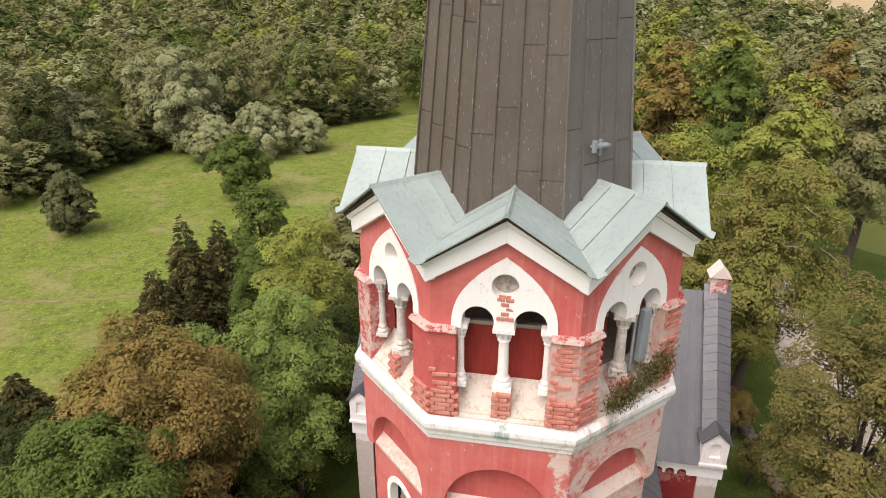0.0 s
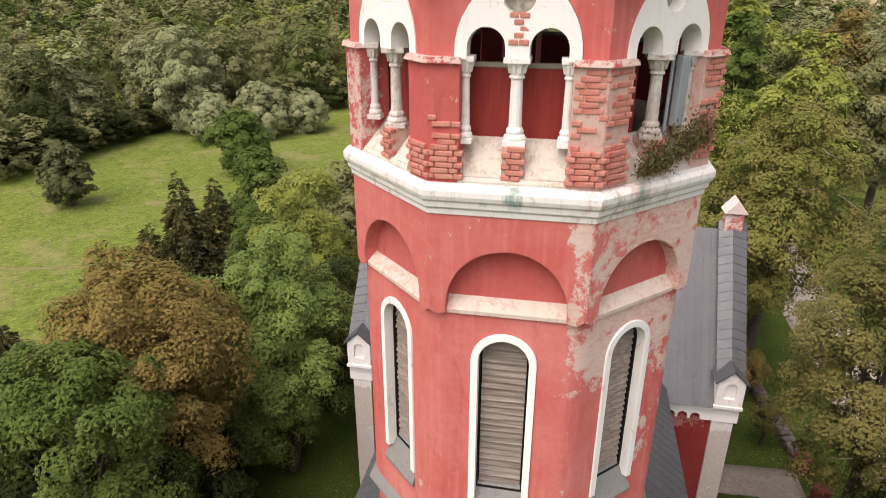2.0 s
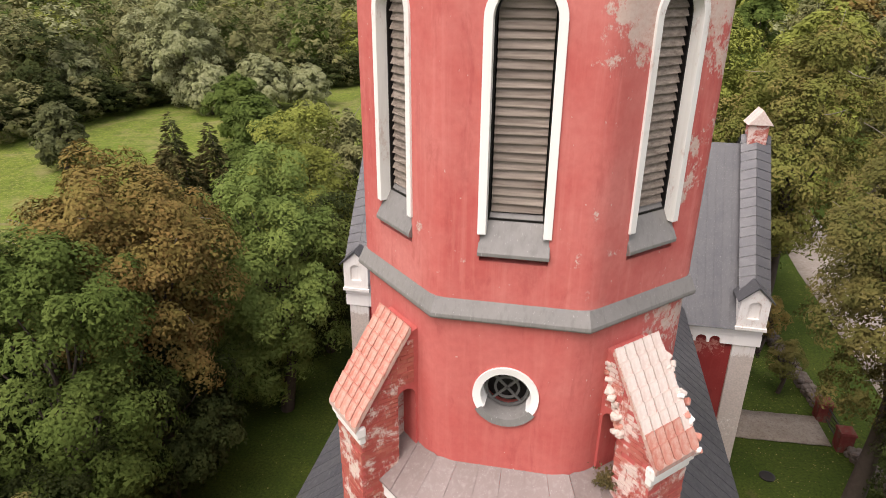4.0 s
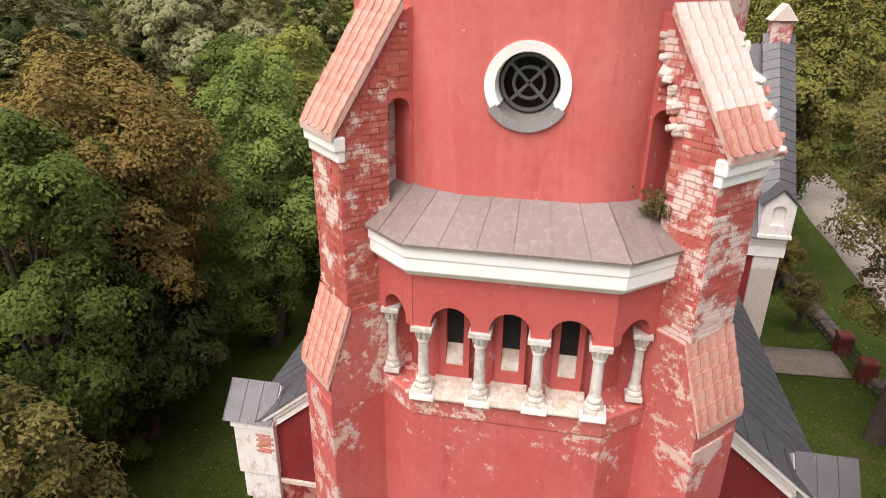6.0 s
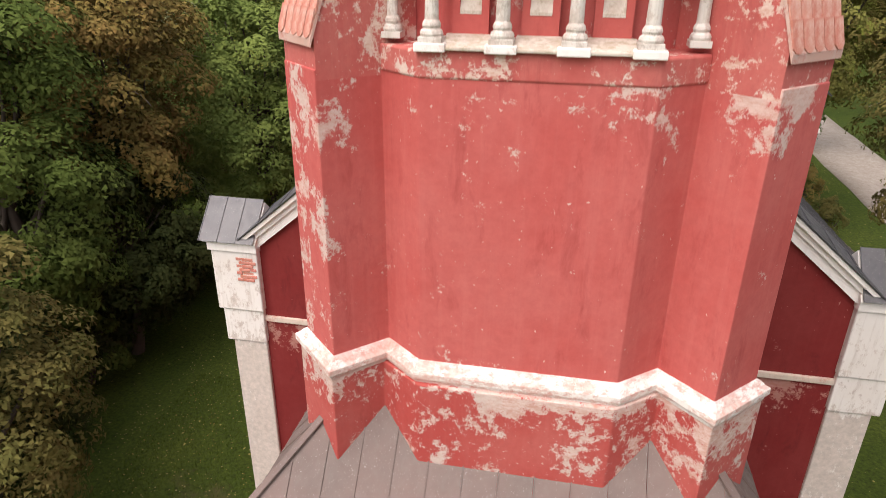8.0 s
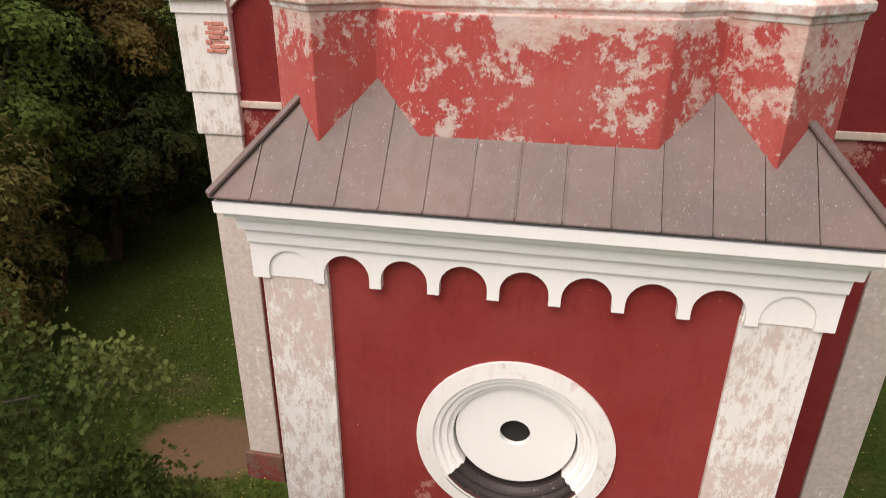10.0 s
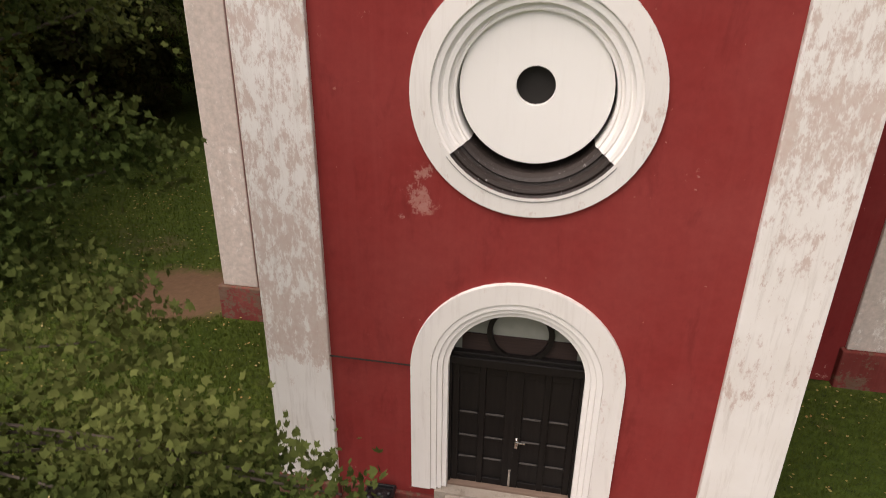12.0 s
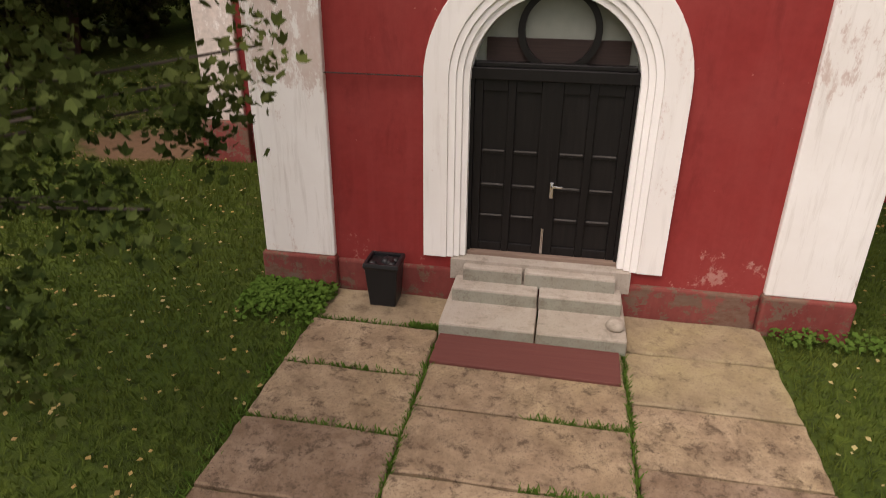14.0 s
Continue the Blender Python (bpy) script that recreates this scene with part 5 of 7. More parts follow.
    block(bm, *sorted((s * 9.2, s * 10.1)), 17.3, 18.5, -27.6, -26.8)
    fin = finish("finial", bm, brick_pale, church, "pale brick finial with a small tiled roof", bevel=0.04)
    bm = bmesh.new()
    plate(bm, [(9.05, 18.45), (10.25, 18.45), (9.65, 19.2)], [], -27.75, -26.65, lambda u, v, w, s=s: Vector((s * u, -w, v)))
    finish("finial_roof", bm, tile_white, fin, "whitewashed tile roof", bevel=0.03)
    # drain pipe at the transept eave
    bm = bmesh.new()
    lathe(bm, [(0.07, 0.5), (0.07, 9.6)], (s * 6.35, 21.6), 10)
    finish("drain_pipe", bm, iron, church, "dark rain pipe")

# loose brickwork: courses that show on piers, pedestals and buttresses
BRICK = [piece_mesh("brick", 0.245, 0.1, 0.068, brick_red, 0.14, i) for i in range(4)]
HALF_BRICK = [piece_mesh("brick", 0.12, 0.1, 0.068, brick_red, 0.14, 10 + i) for i in range(3)]


def brick_patch(parent_, place, u0, u1, v0, v1, w, rnd, keep=1.0, pitch=0.078):
    """Courses of separate bricks on a wall; place(u, v, w) gives the wall's frame."""
    o = place(0, 0, 0)
    t, n_ = (place(1, 0, 0) - o), (place(0, 0, 1) - o)
    rot = Matrix((t, -n_, Vector((0, 0, 1)))).transposed().to_4x4()
    v, row = v0, 0
    while v < v1:
        u = u0 + (0.062 if row % 2 else 0.0)
        first = True
        while u < u1 - 0.05:
            long = 0.255 if not (first and row % 2 == 0) else 0.13
            if u + long > u1 + 0.02:
                long = 0.13
            if rnd.random() < keep:
                me = rnd.choice(BRICK if long > 0.2 else HALF_BRICK)
                m = Matrix.Translation(place(u + long / 2, v + 0.036, w - 0.035 + rnd.uniform(-0.012, 0.012))) @ rot @ pose(0, 0, 0, rnd.uniform(-1, 1), rnd.uniform(-1, 1), rnd.uniform(-2, 2))
                piece("brick", me, m, parent_)
            u += long
            first = False
        v += pitch
        row += 1


rnd = random.Random(5)
for k in (7, 0, 1):
    f = oct_frame(k, CY)
    hp = A_P * T8
    pier_r, pier_l = piers[k], piers[(k - 1) % 8]
    if k != 7:
        brick_patch(pier_l, f, -hp - 0.02, -0.68, 27.68, 28.12, A_P + 0.03, rnd)
    if k != 1:
        brick_patch(pier_r, f, 0.68, hp + 0.02, 27.68, 28.12, A_P + 0.03, rnd)
    if k == 0:
        brick_patch(pier_r, f, 0.72, hp - 0.01, 28.14, 29.15, A_P + 0.003, rnd, 0.4)
        brick_patch(pier_l, f, -hp + 0.01, -0.72, 28.14, 28.55, A_P + 0.003, rnd, 0.3)
    if k == 1:
        brick_patch(pier_l, f, -hp + 0.01, -0.72, 28.14, 29.15, A_P + 0.004, rnd, 0.75)
        brick_patch(pier_r, f, 0.72, hp, 27.75, 29.15, A_P + 0.012, rnd, 0.9)
    ped = new("pedestal")
    ped.parent = church
    ped["label"] = "brick pedestal under a belfry column"
    brick_patch(ped, f, -0.15, 0.15, 27.68, 28.12, A_G + 0.06, rnd)
    bm = bmesh.new()
    block(bm, -0.14, 0.14, 27.6, 28.13, A_G - 0.3, A_G + 0.03, f)
    finish("pedestal_core", bm, mortar, ped)
    if k == 0:
        brick_patch(ped, f, -0.12, 0.12, 29.4, 29.72, A_G + 0.008, rnd, 0.95)


def brick_skin(name, place, u0, u1, v0, v1, w, seed, mat_, keep, top=None):
    """Many bricks in one mesh, for walls with too many to pick apart."""
    rnd = random.Random(seed)
    verts, faces = [], []
    v, row = v0, 0
    while v < v1:
        u = u0 - (0.13 if row % 2 else 0.0)
        while u < u1:
            a, b = max(u, u0), min(u + 0.245, u1)
            u += 0.252
            if b - a < 0.04 or rnd.random() > keep or (top and v + 0.07 > top((a + b) / 2)):
                continue
            d = w + rnd.uniform(-0.008, 0.008)
            i = len(verts)
            for uu, vv, ww in ((a, v, w - 0.05), (b, v, w - 0.05), (b, v + 0.07, w - 0.05), (a, v + 0.07, w - 0.05),
                               (a + 0.002, v + 0.002, d), (b - 0.002, v + 0.002, d), (b - 0.002, v + 0.067, d), (a + 0.002, v + 0.067, d)):
                verts.append(tuple(place(uu + rnd.uniform(-0.004, 0.004), vv + rnd.uniform(-0.004, 0.004), ww)))
            faces += [(i + 4, i + 5, i + 6, i + 7), (i, i + 1, i + 5, i + 4), (i + 1, i + 2, i + 6, i + 5), (i + 2, i + 3, i + 7, i + 6), (i + 3, i, i + 4, i + 7)]
        v += 0.078
        row += 1
    me = bpy.data.meshes.new(name)
    me.from_pydata(verts, [], faces)
    me.materials.append(mat_)
    ob = new(name, me)
    ob.parent = church
    return tagged(ob, kind="stuff")


for s in (-1, 1):
    f = diag(s)
    m_ = brick_wall_mat if s < 0 else brick_pale
    cap = lambda r: 18.85 + max(0.0, (1.165 - r)) * 1.5
    brick_skin("side_bricks", lambda u, v, w, f=f: f(u, v, P0 + 0.03 - w), 0.5, 1.165, 16.4, 20.2, 0.012, 3 + s, m_, 0.94, cap)
    brick_skin("side_bricks", lambda u, v, w, f=f: f(u, v, P0 + 0.03 - w), 0.2, 0.5, 19.32, 20.2, 0.012, 4 + s, m_, 0.94, cap)
    brick_skin("end_bricks", lambda u, v, w, f=f: f(1.165 + w, v, u), P0 + 0.03, P1 - 0.03, 16.45, 18.8, 0.012, 6 + s, m_, 0.94)

# clay tiles on the buttress tops
TILE = []
for m_ in (tile_red, tile_white):
    bm = bmesh.new()
    outer_t = [(-0.085, 0.0), (0.085, 0.0), (0.085, -0.27), (0.05, -0.31), (0, -0.325), (-0.05, -0.31), (-0.085, -0.27)]
    plate(bm, outer_t, [], 0.0, 0.022, lambda u, v, w: Vector((u, v, w)))
    bmesh.ops.recalc_face_normals(bm, faces=bm.faces[:])
    me = bpy.data.meshes.new("roof_tile")
    bm.to_mesh(me)
    bm.free()
    me.materials.append(m_)
    TILE.append(me)


def tile_slope(s, r_lo, z_lo, r_hi, z_hi, p0, p1, me_of, seed, label):
    """Overlapping plain tiles on the sloping top of a buttress."""
    rnd = random.Random(seed)
    f = diag(s)
    bed = bmesh.new()
    hexa(bed, [f(r_lo, z_lo - 0.1, p0), f(r_lo, z_lo - 0.1, p1), f(r_hi, z_hi - 0.1, p1), f(r_hi, z_hi - 0.1, p0),
               f(r_lo, z_lo - 0.01, p0), f(r_lo, z_lo - 0.01, p1), f(r_hi, z_hi - 0.01, p1), f(r_hi, z_hi - 0.01, p0)])
    cap_ob = finish("buttress_cap", bed, mortar, church, label)
    lo, hi = f(r_lo, z_lo, 0), f(r_hi, z_hi, 0)
    across = (f(0, 0, 1) - f(0, 0, 0)).normalized()
    up = (hi - lo)
    length = up.length
    up.normalize()
    n_ = across.cross(up)
    if n_.z < 0:
        n_ = -n_
        across_x = -across
    else:
        across_x = across
    rows = max(2, round((length - 0.05) / 0.22))
    cols = round((p1 - p0) / 0.178)
    for i in range(rows):
        for j in range(cols):
            d = min(length, 0.31 + (length - 0.31) * i / (rows - 1))
            p = p0 + 0.089 + (p1 - p0 - 0.178) * (j / max(1, cols - 1))
            org = f(r_lo, z_lo, p) + up * d + n_ * (0.006 + rnd.uniform(0, 0.006))
            rot = Matrix((across_x, up, n_)).transposed().to_4x4()
            m = Matrix.Translation(org) @ rot @ pose(0, 0, 0, 4.5 + rnd.uniform(-1, 1), 0, rnd.uniform(-2, 2))
            piece("roof_tile", me_of(rnd, i), m, cap_ob)
    return cap_ob


for s in (-1, 1):
    pick = (lambda r, row: TILE[0]) if s < 0 else (lambda r, row: TILE[1] if row > 1 or r.random() < 0.4 * row else TILE[0])
    cap_top = tile_slope(s, 1.29, 18.9, 0.28, 20.36, P0 - 0.04, P1 + 0.02, pick, 21 + s, "clay-tiled sloping cap of a buttress")
    tile_slope(s, 1.55, 15.46, 1.15, 16.55, P0 - 0.02, P1 + 0.02, lambda r, row: TILE[0], 31 + s, "clay-tiled offset of a buttress")
    f = diag(s)
    bm = bmesh.new()
    block(bm, 1.1, 1.26, 18.66, 18.84, P0 - 0.03, P1 + 0.01, f)
    block(bm, 1.1, 1.21, 18.52, 18.68, P0 - 0.01, P1 - 0.01, f)
    finish("cap_corbel", bm, white_worn, church, "white corbel under the tiled cap", bevel=0.02)

# broken masonry left along the outer edge of one buttress cap
LUMPS = [piece_mesh("brick", 0.17, 0.11, 0.07, m_, 0.2, 80 + i) for i, m_ in enumerate((white_worn, tile_white, tile_white, tile_red))]
rnd = random.Random(17)
f = diag(1)
for i in range(40):
    g_ = rnd.random()
    r_, z_ = 1.28 - 0.95 * g_, 18.82 + 1.36 * g_
    m = Matrix.Translation(f(r_ + rnd.uniform(-0.06, 0.06), z_ + rnd.uniform(-0.16, 0.03), P1 + rnd.uniform(-0.04, 0.1))) @ pose(0, 0, 0, rnd.uniform(-40, 40), rnd.uniform(-40, 40), rnd.uniform(0, 180))
    piece("brick", LUMPS[i % 4], m, cap_top)
for i in range(22):
    g_ = rnd.random()
    m = Matrix.Translation(f(0.6 - 0.45 * g_, 18.9 + 1.1 * g_ + rnd.uniform(-0.1, 0.1), P0 + rnd.uniform(-0.03, 0.1))) @ pose(0, 0, 0, rnd.uniform(-30, 30), rnd.uniform(-30, 30), 45 + rnd.uniform(-30, 30))
    piece("brick", LUMPS[(3, 2, 1, 2)[i % 4]], m, cap_top)

# bricks laid bare on the nave's corner pier and in the blind arch
brick_patch(piers_nave[0], flat, -6.12, -5.7, 10.02, 10.55, -4.5, rnd, 0.85)

# panel antenna in the open belfry light
f = oct_frame(1, CY)
ant = thing("panel_antenna", "grey upright panel antenna on a pole in the belfry opening", "antenna", at=tuple(f(0.42, 28.05, A_G - 0.1)))
inv = Matrix.Translation(-ant.location)
bm = bmesh.new()
block(bm, 0.36, 0.52, 28.25, 29.2, A_G - 0.14, A_G - 0.02, f)
bm.transform(inv)
finish("antenna_panel", bm, grey_metal, ant, "pale grey panel", bevel=0.015)
bm = bmesh.new()
lathe(bm, [(0.025, 28.0), (0.025, 29.3)], tuple(f(0.27, 0, A_G - 0.12))[:2], 8)
bm.transform(inv)
finish("pole", bm, grey_metal, ant)

# ---- ground, paving, road, pond ----


def step01(a, b, v):
    f = min(1.0, max(0.0, (v - a) / (b - a)))
    return f * f * (3 - 2 * f)


POND = (56.0, 84.0, 20.0, 17.0)


def height(x, y):
    """Lie of the land: level round the church, rising slowly outwards, flat at the pond."""
    r = math.hypot(x, y - 10)
    h = 1.9 * step01(16, 95, r) + 2.5 * step01(110, 420, r)
    bumps = 0.05 * noise.noise(Vector((x * 0.25, y * 0.25, 0))) * step01(4, 14, abs(x) + max(0, -y - 2))
    e = math.hypot((x - POND[0]) / POND[2], (y - POND[1]) / POND[3])
    dip = 1.0 - step01(0.9, 1.35, e)
    return (h + bumps) * (1 - dip) + 0.9 * dip


bm = bmesh.new()
NR, NA = 60, 120
rings = []
for i in range(NR):
    r = 2.0 * (1.138 ** i)
    rings.append([bm.verts.new((r * math.sin(2 * math.pi * j / NA), 2 + r * math.cos(2 * math.pi * j / NA),
                                height(r * math.sin(2 * math.pi * j / NA), 2 + r * math.cos(2 * math.pi * j / NA)) - 0.02)) for j in range(NA)])
mid = bm.verts.new((0, 2, -0.02))
for j in range(NA):
    bm.faces.new([mid, rings[0][j], rings[0][(j + 1) % NA]])
for r0, r1 in zip(rings, rings[1:]):
    for j in range(NA):
        bm.faces.new([r0[j], r1[j], r1[(j + 1) % NA], r0[(j + 1) % NA]])
tagged(finish("ground", bm, ground_grass, smooth=True), "mown lawn and rough meadow grass round the church", "grass ground", kind="structure")

bm = bmesh.new()
vs = [bm.verts.new((POND[0] + POND[2] * 1.02 * math.cos(a) * (1 + 0.08 * math.sin(3 * a)), POND[1] + POND[3] * 1.02 * math.sin(a) * (1 + 0.06 * math.cos(4 * a)), 0.93)) for a in [2 * math.pi * i / 56 for i in range(56)]]
bm.faces.new(vs)
tagged(finish("water", bm, pond_water), "still pond covered in green duckweed", "pond", kind="structure")


def ribbon(name, pts, width, mat_, label, category, lift=0.03):
    """A strip of ground surface along a line, following the land."""
    bm = bmesh.new()
    row = []
    for i, (x, y) in enumerate(pts):
        x0, y0 = pts[max(0, i - 1)]
        x1, y1 = pts[min(len(pts) - 1, i + 1)]
        d = Vector((x1 - x0, y1 - y0, 0)).normalized()
        s_ = Vector((d.y, -d.x, 0))
        w = width * (1 + 0.02 * math.sin(i * 2.1))
        row.append([bm.verts.new((x + s_.x * w * k, y + s_.y * w * k, height(x + s_.x * w * k, y + s_.y * w * k) + lift)) for k in (-0.5, -0.17, 0.17, 0.5)])
    for a, b in zip(row, row[1:]):
        for j in range(3):
            bm.faces.new([a[j], a[j + 1], b[j + 1], b[j]])
    ob = finish(name, bm, mat_, smooth=True)
    mod = ob.modifiers.new("solid", "SOLIDIFY")
    mod.thickness, mod.offset = 0.06, -1
    return tagged(ob, label, category, kind="structure")


line = [(24.4, y) for y in range(12, 126, 3)]
ribbon("road", line, 5.4, road_mat, "pale grey gravel road beyond the churchyard wall", "road")
ribbon("path", [(10.3 + 0.55 * i, 27.9 + 0.02 * i) for i in range(13)], 2.7, path_mat, "concrete path from the transept to the churchyard gate", "path")

ribbon("path", [(-72 + 4.2 * i, 39.6 + 1.25 * i + 0.5 * math.sin(i)) for i in range(9)], 0.55, dry_grass, "faint trodden track across the meadow", "track", 0.012)
pavement = tagged(new("pavement"), "weathered concrete slab paving before the portal", "paving", kind="structure")


def slab_mesh(x0, x1, y0, y1, z0, z1, seed):
    """A cast slab with a worn, slightly ragged rim."""
    rnd = random.Random(seed)
    bm = bmesh.new()
    pts = []
    corners = [(x0, y0), (x1, y0), (x1, y1), (x0, y1)]
    for i in range(4):
        a, b = Vector(corners[i]), Vector(corners[(i + 1) % 4])
        for j in range(6):
            p = a.lerp(b, j / 6)
            pts.append((p.x + rnd.uniform(-0.012, 0.012), p.y + rnd.uniform(-0.012, 0.012)))
    prism(bm, pts, z0, z1 - 0.015)
    prism(bm, pts, z1 - 0.0152, z1, 0.014)
    return bm


rows_l = [0.02, -0.68, -1.52, -2.36, -3.2, -4.05, -4.9]
for i, (ya, yb) in enumerate(zip(rows_l, rows_l[1:])):
    finish("slab", slab_mesh(-2.38, -0.99, yb + 0.015, ya - 0.015, -0.1, 0.03, i), slab_dark if i >= 3 else slab_mid if i else slab_mat, pavement)
rows_m = [-0.3, -1.1, -1.95, -2.78, -3.6, -4.45, -5.3]
for i, (ya, yb) in enumerate(zip(rows_m, rows_m[1:])):
    finish("slab", slab_mesh(-0.965, 0.90, yb + 0.015, ya - 0.015, -0.1, 0.03, 20 + i), slab_mid, pavement)
rows_r = [0.02, -0.72, -1.56, -2.36, -3.2, -4.05]
for i, (ya, yb) in enumerate(zip(rows_r, rows_r[1:])):
    finish("slab", slab_mesh(0.935, 2.38, yb + 0.015, ya - 0.015, -0.1, 0.03, 40 + i), slab_dark if i >= 3 else slab_mid if i > 1 else slab_mat, pavement)

stairs = thing("entrance_steps", "three grey concrete slab steps up to the portal", "steps")
for z0, z1, y0, y1, x0, x1, joint in ((0.32, 0.505, -0.1, 0.17, -0.83, 0.83, -0.16), (0.16, 0.345, -0.3, 0.05, -0.92, 0.9, 0.02), (0.0, 0.185, -0.79, 0.0, -0.97, 0.94, 0.03)):
    for a, b in ((x0, joint - 0.008), (joint + 0.008, x1)):
        bm = bmesh.new()
        prism(bm, [(a, y0), (b, y0), (b, y1), (a, y1)], z0, z1)
        slab_ob = finish("step_slab", bm, step_mat, stairs, bevel=0.02)
        bm = bmesh.new()
        prism(bm, [(a + 0.01, y0 - 0.006), (b - 0.01, y0 - 0.006), (b - 0.01, y0 + 0.02), (a + 0.01, y0 + 0.02)], max(z0, 0.02), z1 - 0.025)
        finish("riser_face", bm, riser_moss, slab_ob, "mossy grey front edge")
bm = bmesh.new()
prism(bm, [(-0.96, -1.31), (0.86, -1.34), (0.87, -0.81), (-0.95, -0.8)], 0.03, 0.065)
tagged(finish("step_board", bm, mat_board, bevel=0.006), "flat red-brown painted board lying before the steps", "board")
bm = bmesh.new()
lathe(bm, [(0.01, 0.187), (0.09, 0.19), (0.1, 0.22), (0.075, 0.27), (0.01, 0.285)], (0.83, -0.55), 12)
tagged(finish("stone", bm, step_mat, smooth=True), "small rounded grey stone on the step", "stone")

# rubbish bin by the wall
bin_ob = thing("rubbish_bin", "square black plastic rubbish bin with a lined rim by the wall", "bin", at=(-1.7, -0.2, 0.03))
bm = bmesh.new()
prism(bm, [(-0.15, -0.13), (0.15, -0.13), (0.15, 0.13), (-0.15, 0.13)], 0.0, 0.5, -0.04)
finish("bin_body", bm, bin_black, bin_ob, bevel=0.02)
bm = bmesh.new()
moulding(bm, [(-0.19, -0.17), (0.19, -0.17), (0.19, 0.17), (-0.19, 0.17)], [(-0.03, 0.47), (0.004, 0.47), (0.012, 0.5), (0.004, 0.54), (-0.03, 0.54)])
finish("bin_rim", bm, bin_black, bin_ob, bevel=0.006)
bm = bmesh.new()
for i in range(10):
    x, y = random.uniform(-0.12, 0.12), random.uniform(-0.1, 0.1)
    lathe(bm, [(0.005, 0.44), (0.05, 0.46), (0.06, 0.5), (0.03, 0.53), (0.005, 0.535)], (x, y), 7)
finish("bin_liner", bm, bin_black, bin_ob, "crumpled black liner", smooth=True)

# churchyard wall of field stones, gate posts and gate
STONES = [piece_mesh("field_stone", 0.55, 0.45, 0.36, field_stone, 0.3, 60 + i) for i in range(4)]
wall_a = thing("stone_wall", "low dry wall of dark field stones", "stone wall")
rnd = random.Random(8)
for side in ((17.4, 30.1, 16.2, 41.0), (17.9, 26.2, 20.2, 18.0)):
    x0, y0, x1, y1 = side
    n_ = int(math.hypot(x1 - x0, y1 - y0) / 0.5)
    for i in range(n_):
        for lay in range(2):
            for d in (-0.2, 0.2):
                g_ = (i + rnd.uniform(-0.2, 0.2)) / n_
                x, y = x0 + (x1 - x0) * g_ + d, y0 + (y1 - y0) * g_
                m = Matrix.Translation((x, y, height(x, y) + 0.1 + 0.3 * lay)) @ pose(0, 0, 0, rnd.uniform(-20, 20), rnd.uniform(-20, 20), rnd.uniform(0, 180))
                piece("field_stone", rnd.choice(STONES), m, wall_a)
for x, y in ((17.2, 29.5), (17.5, 26.8)):
    post = thing("gate_post", "square red painted gate post with a flat cap", "gate post", "churchyard gate posts", (x, y, height(x, y)))
    bm = bmesh.new()
    prism(bm, [(-0.4, -0.4), (0.4, -0.4), (0.4, 0.4), (-0.4, 0.4)], -0.1, 1.15)
    finish("post_body", bm, plinth_red, post, bevel=0.02)
    bm = bmesh.new()
    prism(bm, [(-0.48, -0.48), (0.48, -0.48), (0.48, 0.48), (-0.48, 0.48)], 1.15, 1.3, 0.06)
    finish("post_cap", bm, plinth_red, post, bevel=0.02)
gate = thing("iron_gate", "dark iron bar gate between two posts", "gate", at=(17.35, 28.15, height(17.35, 28.15)))
for z in (0.2, 1.0):
    bm = bmesh.new()
    prism(bm, [(-0.03, -0.92), (0.03, -0.92), (0.03, 0.92), (-0.03, 0.92)], z, z + 0.05)
    finish("gate_rail", bm, iron, gate)
for i in range(13):
    bm = bmesh.new()
    lathe(bm, [(0.013, 0.08), (0.013, 1.2)], (0, -0.9 + 0.15 * i), 6)
    finish("gate_bar", bm, iron, gate)
bm = bmesh.new()
hx, hy = 12.7, 23.5
lathe(bm, [(0.4, height(hx, hy) + 0.0), (0.42, height(hx, hy) + 0.07), (0.3, height(hx, hy) + 0.1)], (hx, hy), 20)
tagged(finish("manhole_cover", bm, iron), "round iron manhole cover in the lawn", "manhole cover")


# ---- plants ----


def quads_mesh(name, v, mats, face_mat=None):
    """A mesh of loose faces from an (n, corners, 3) array."""
    n_, k_ = v.shape[:2]
    me = bpy.data.meshes.new(name)
    me.vertices.add(k_ * n_)
    me.vertices.foreach_set("co", v.reshape(-1).astype(np.float32))
    me.loops.add(k_ * n_)
    me.loops.foreach_set("vertex_index", np.arange(k_ * n_, dtype=np.int32))
    me.polygons.add(n_)
    me.polygons.foreach_set("loop_start", np.arange(0, k_ * n_, k_, dtype=np.int32))
    me.polygons.foreach_set("loop_total", np.full(n_, k_, dtype=np.int32))
    for m in mats:
        me.materials.append(m)
    if face_mat is not None:
        me.polygons.foreach_set("material_index", face_mat.astype(np.int32))
    me.update(calc_edges=True)
    return me


def unit(v):
    return v / np.maximum(1e-9, np.linalg.norm(v, axis=-1, keepdims=True))


def leaf_quads(rng, c, n, size, slim=0.36):
    """Pointed leaves at c with normals near n."""
    t = unit(np.cross(n, rng.normal(size=n.shape)))
    b = np.cross(n, t)
    s = (size * rng.uniform(0.65, 1.35, (len(c), 1)))
    fold = n * s * 0.1
    return np.stack([c - b * s * 0.5, c + t * s * slim + fold, c + b * s * 0.5, c - t * s * slim + fold], axis=1)


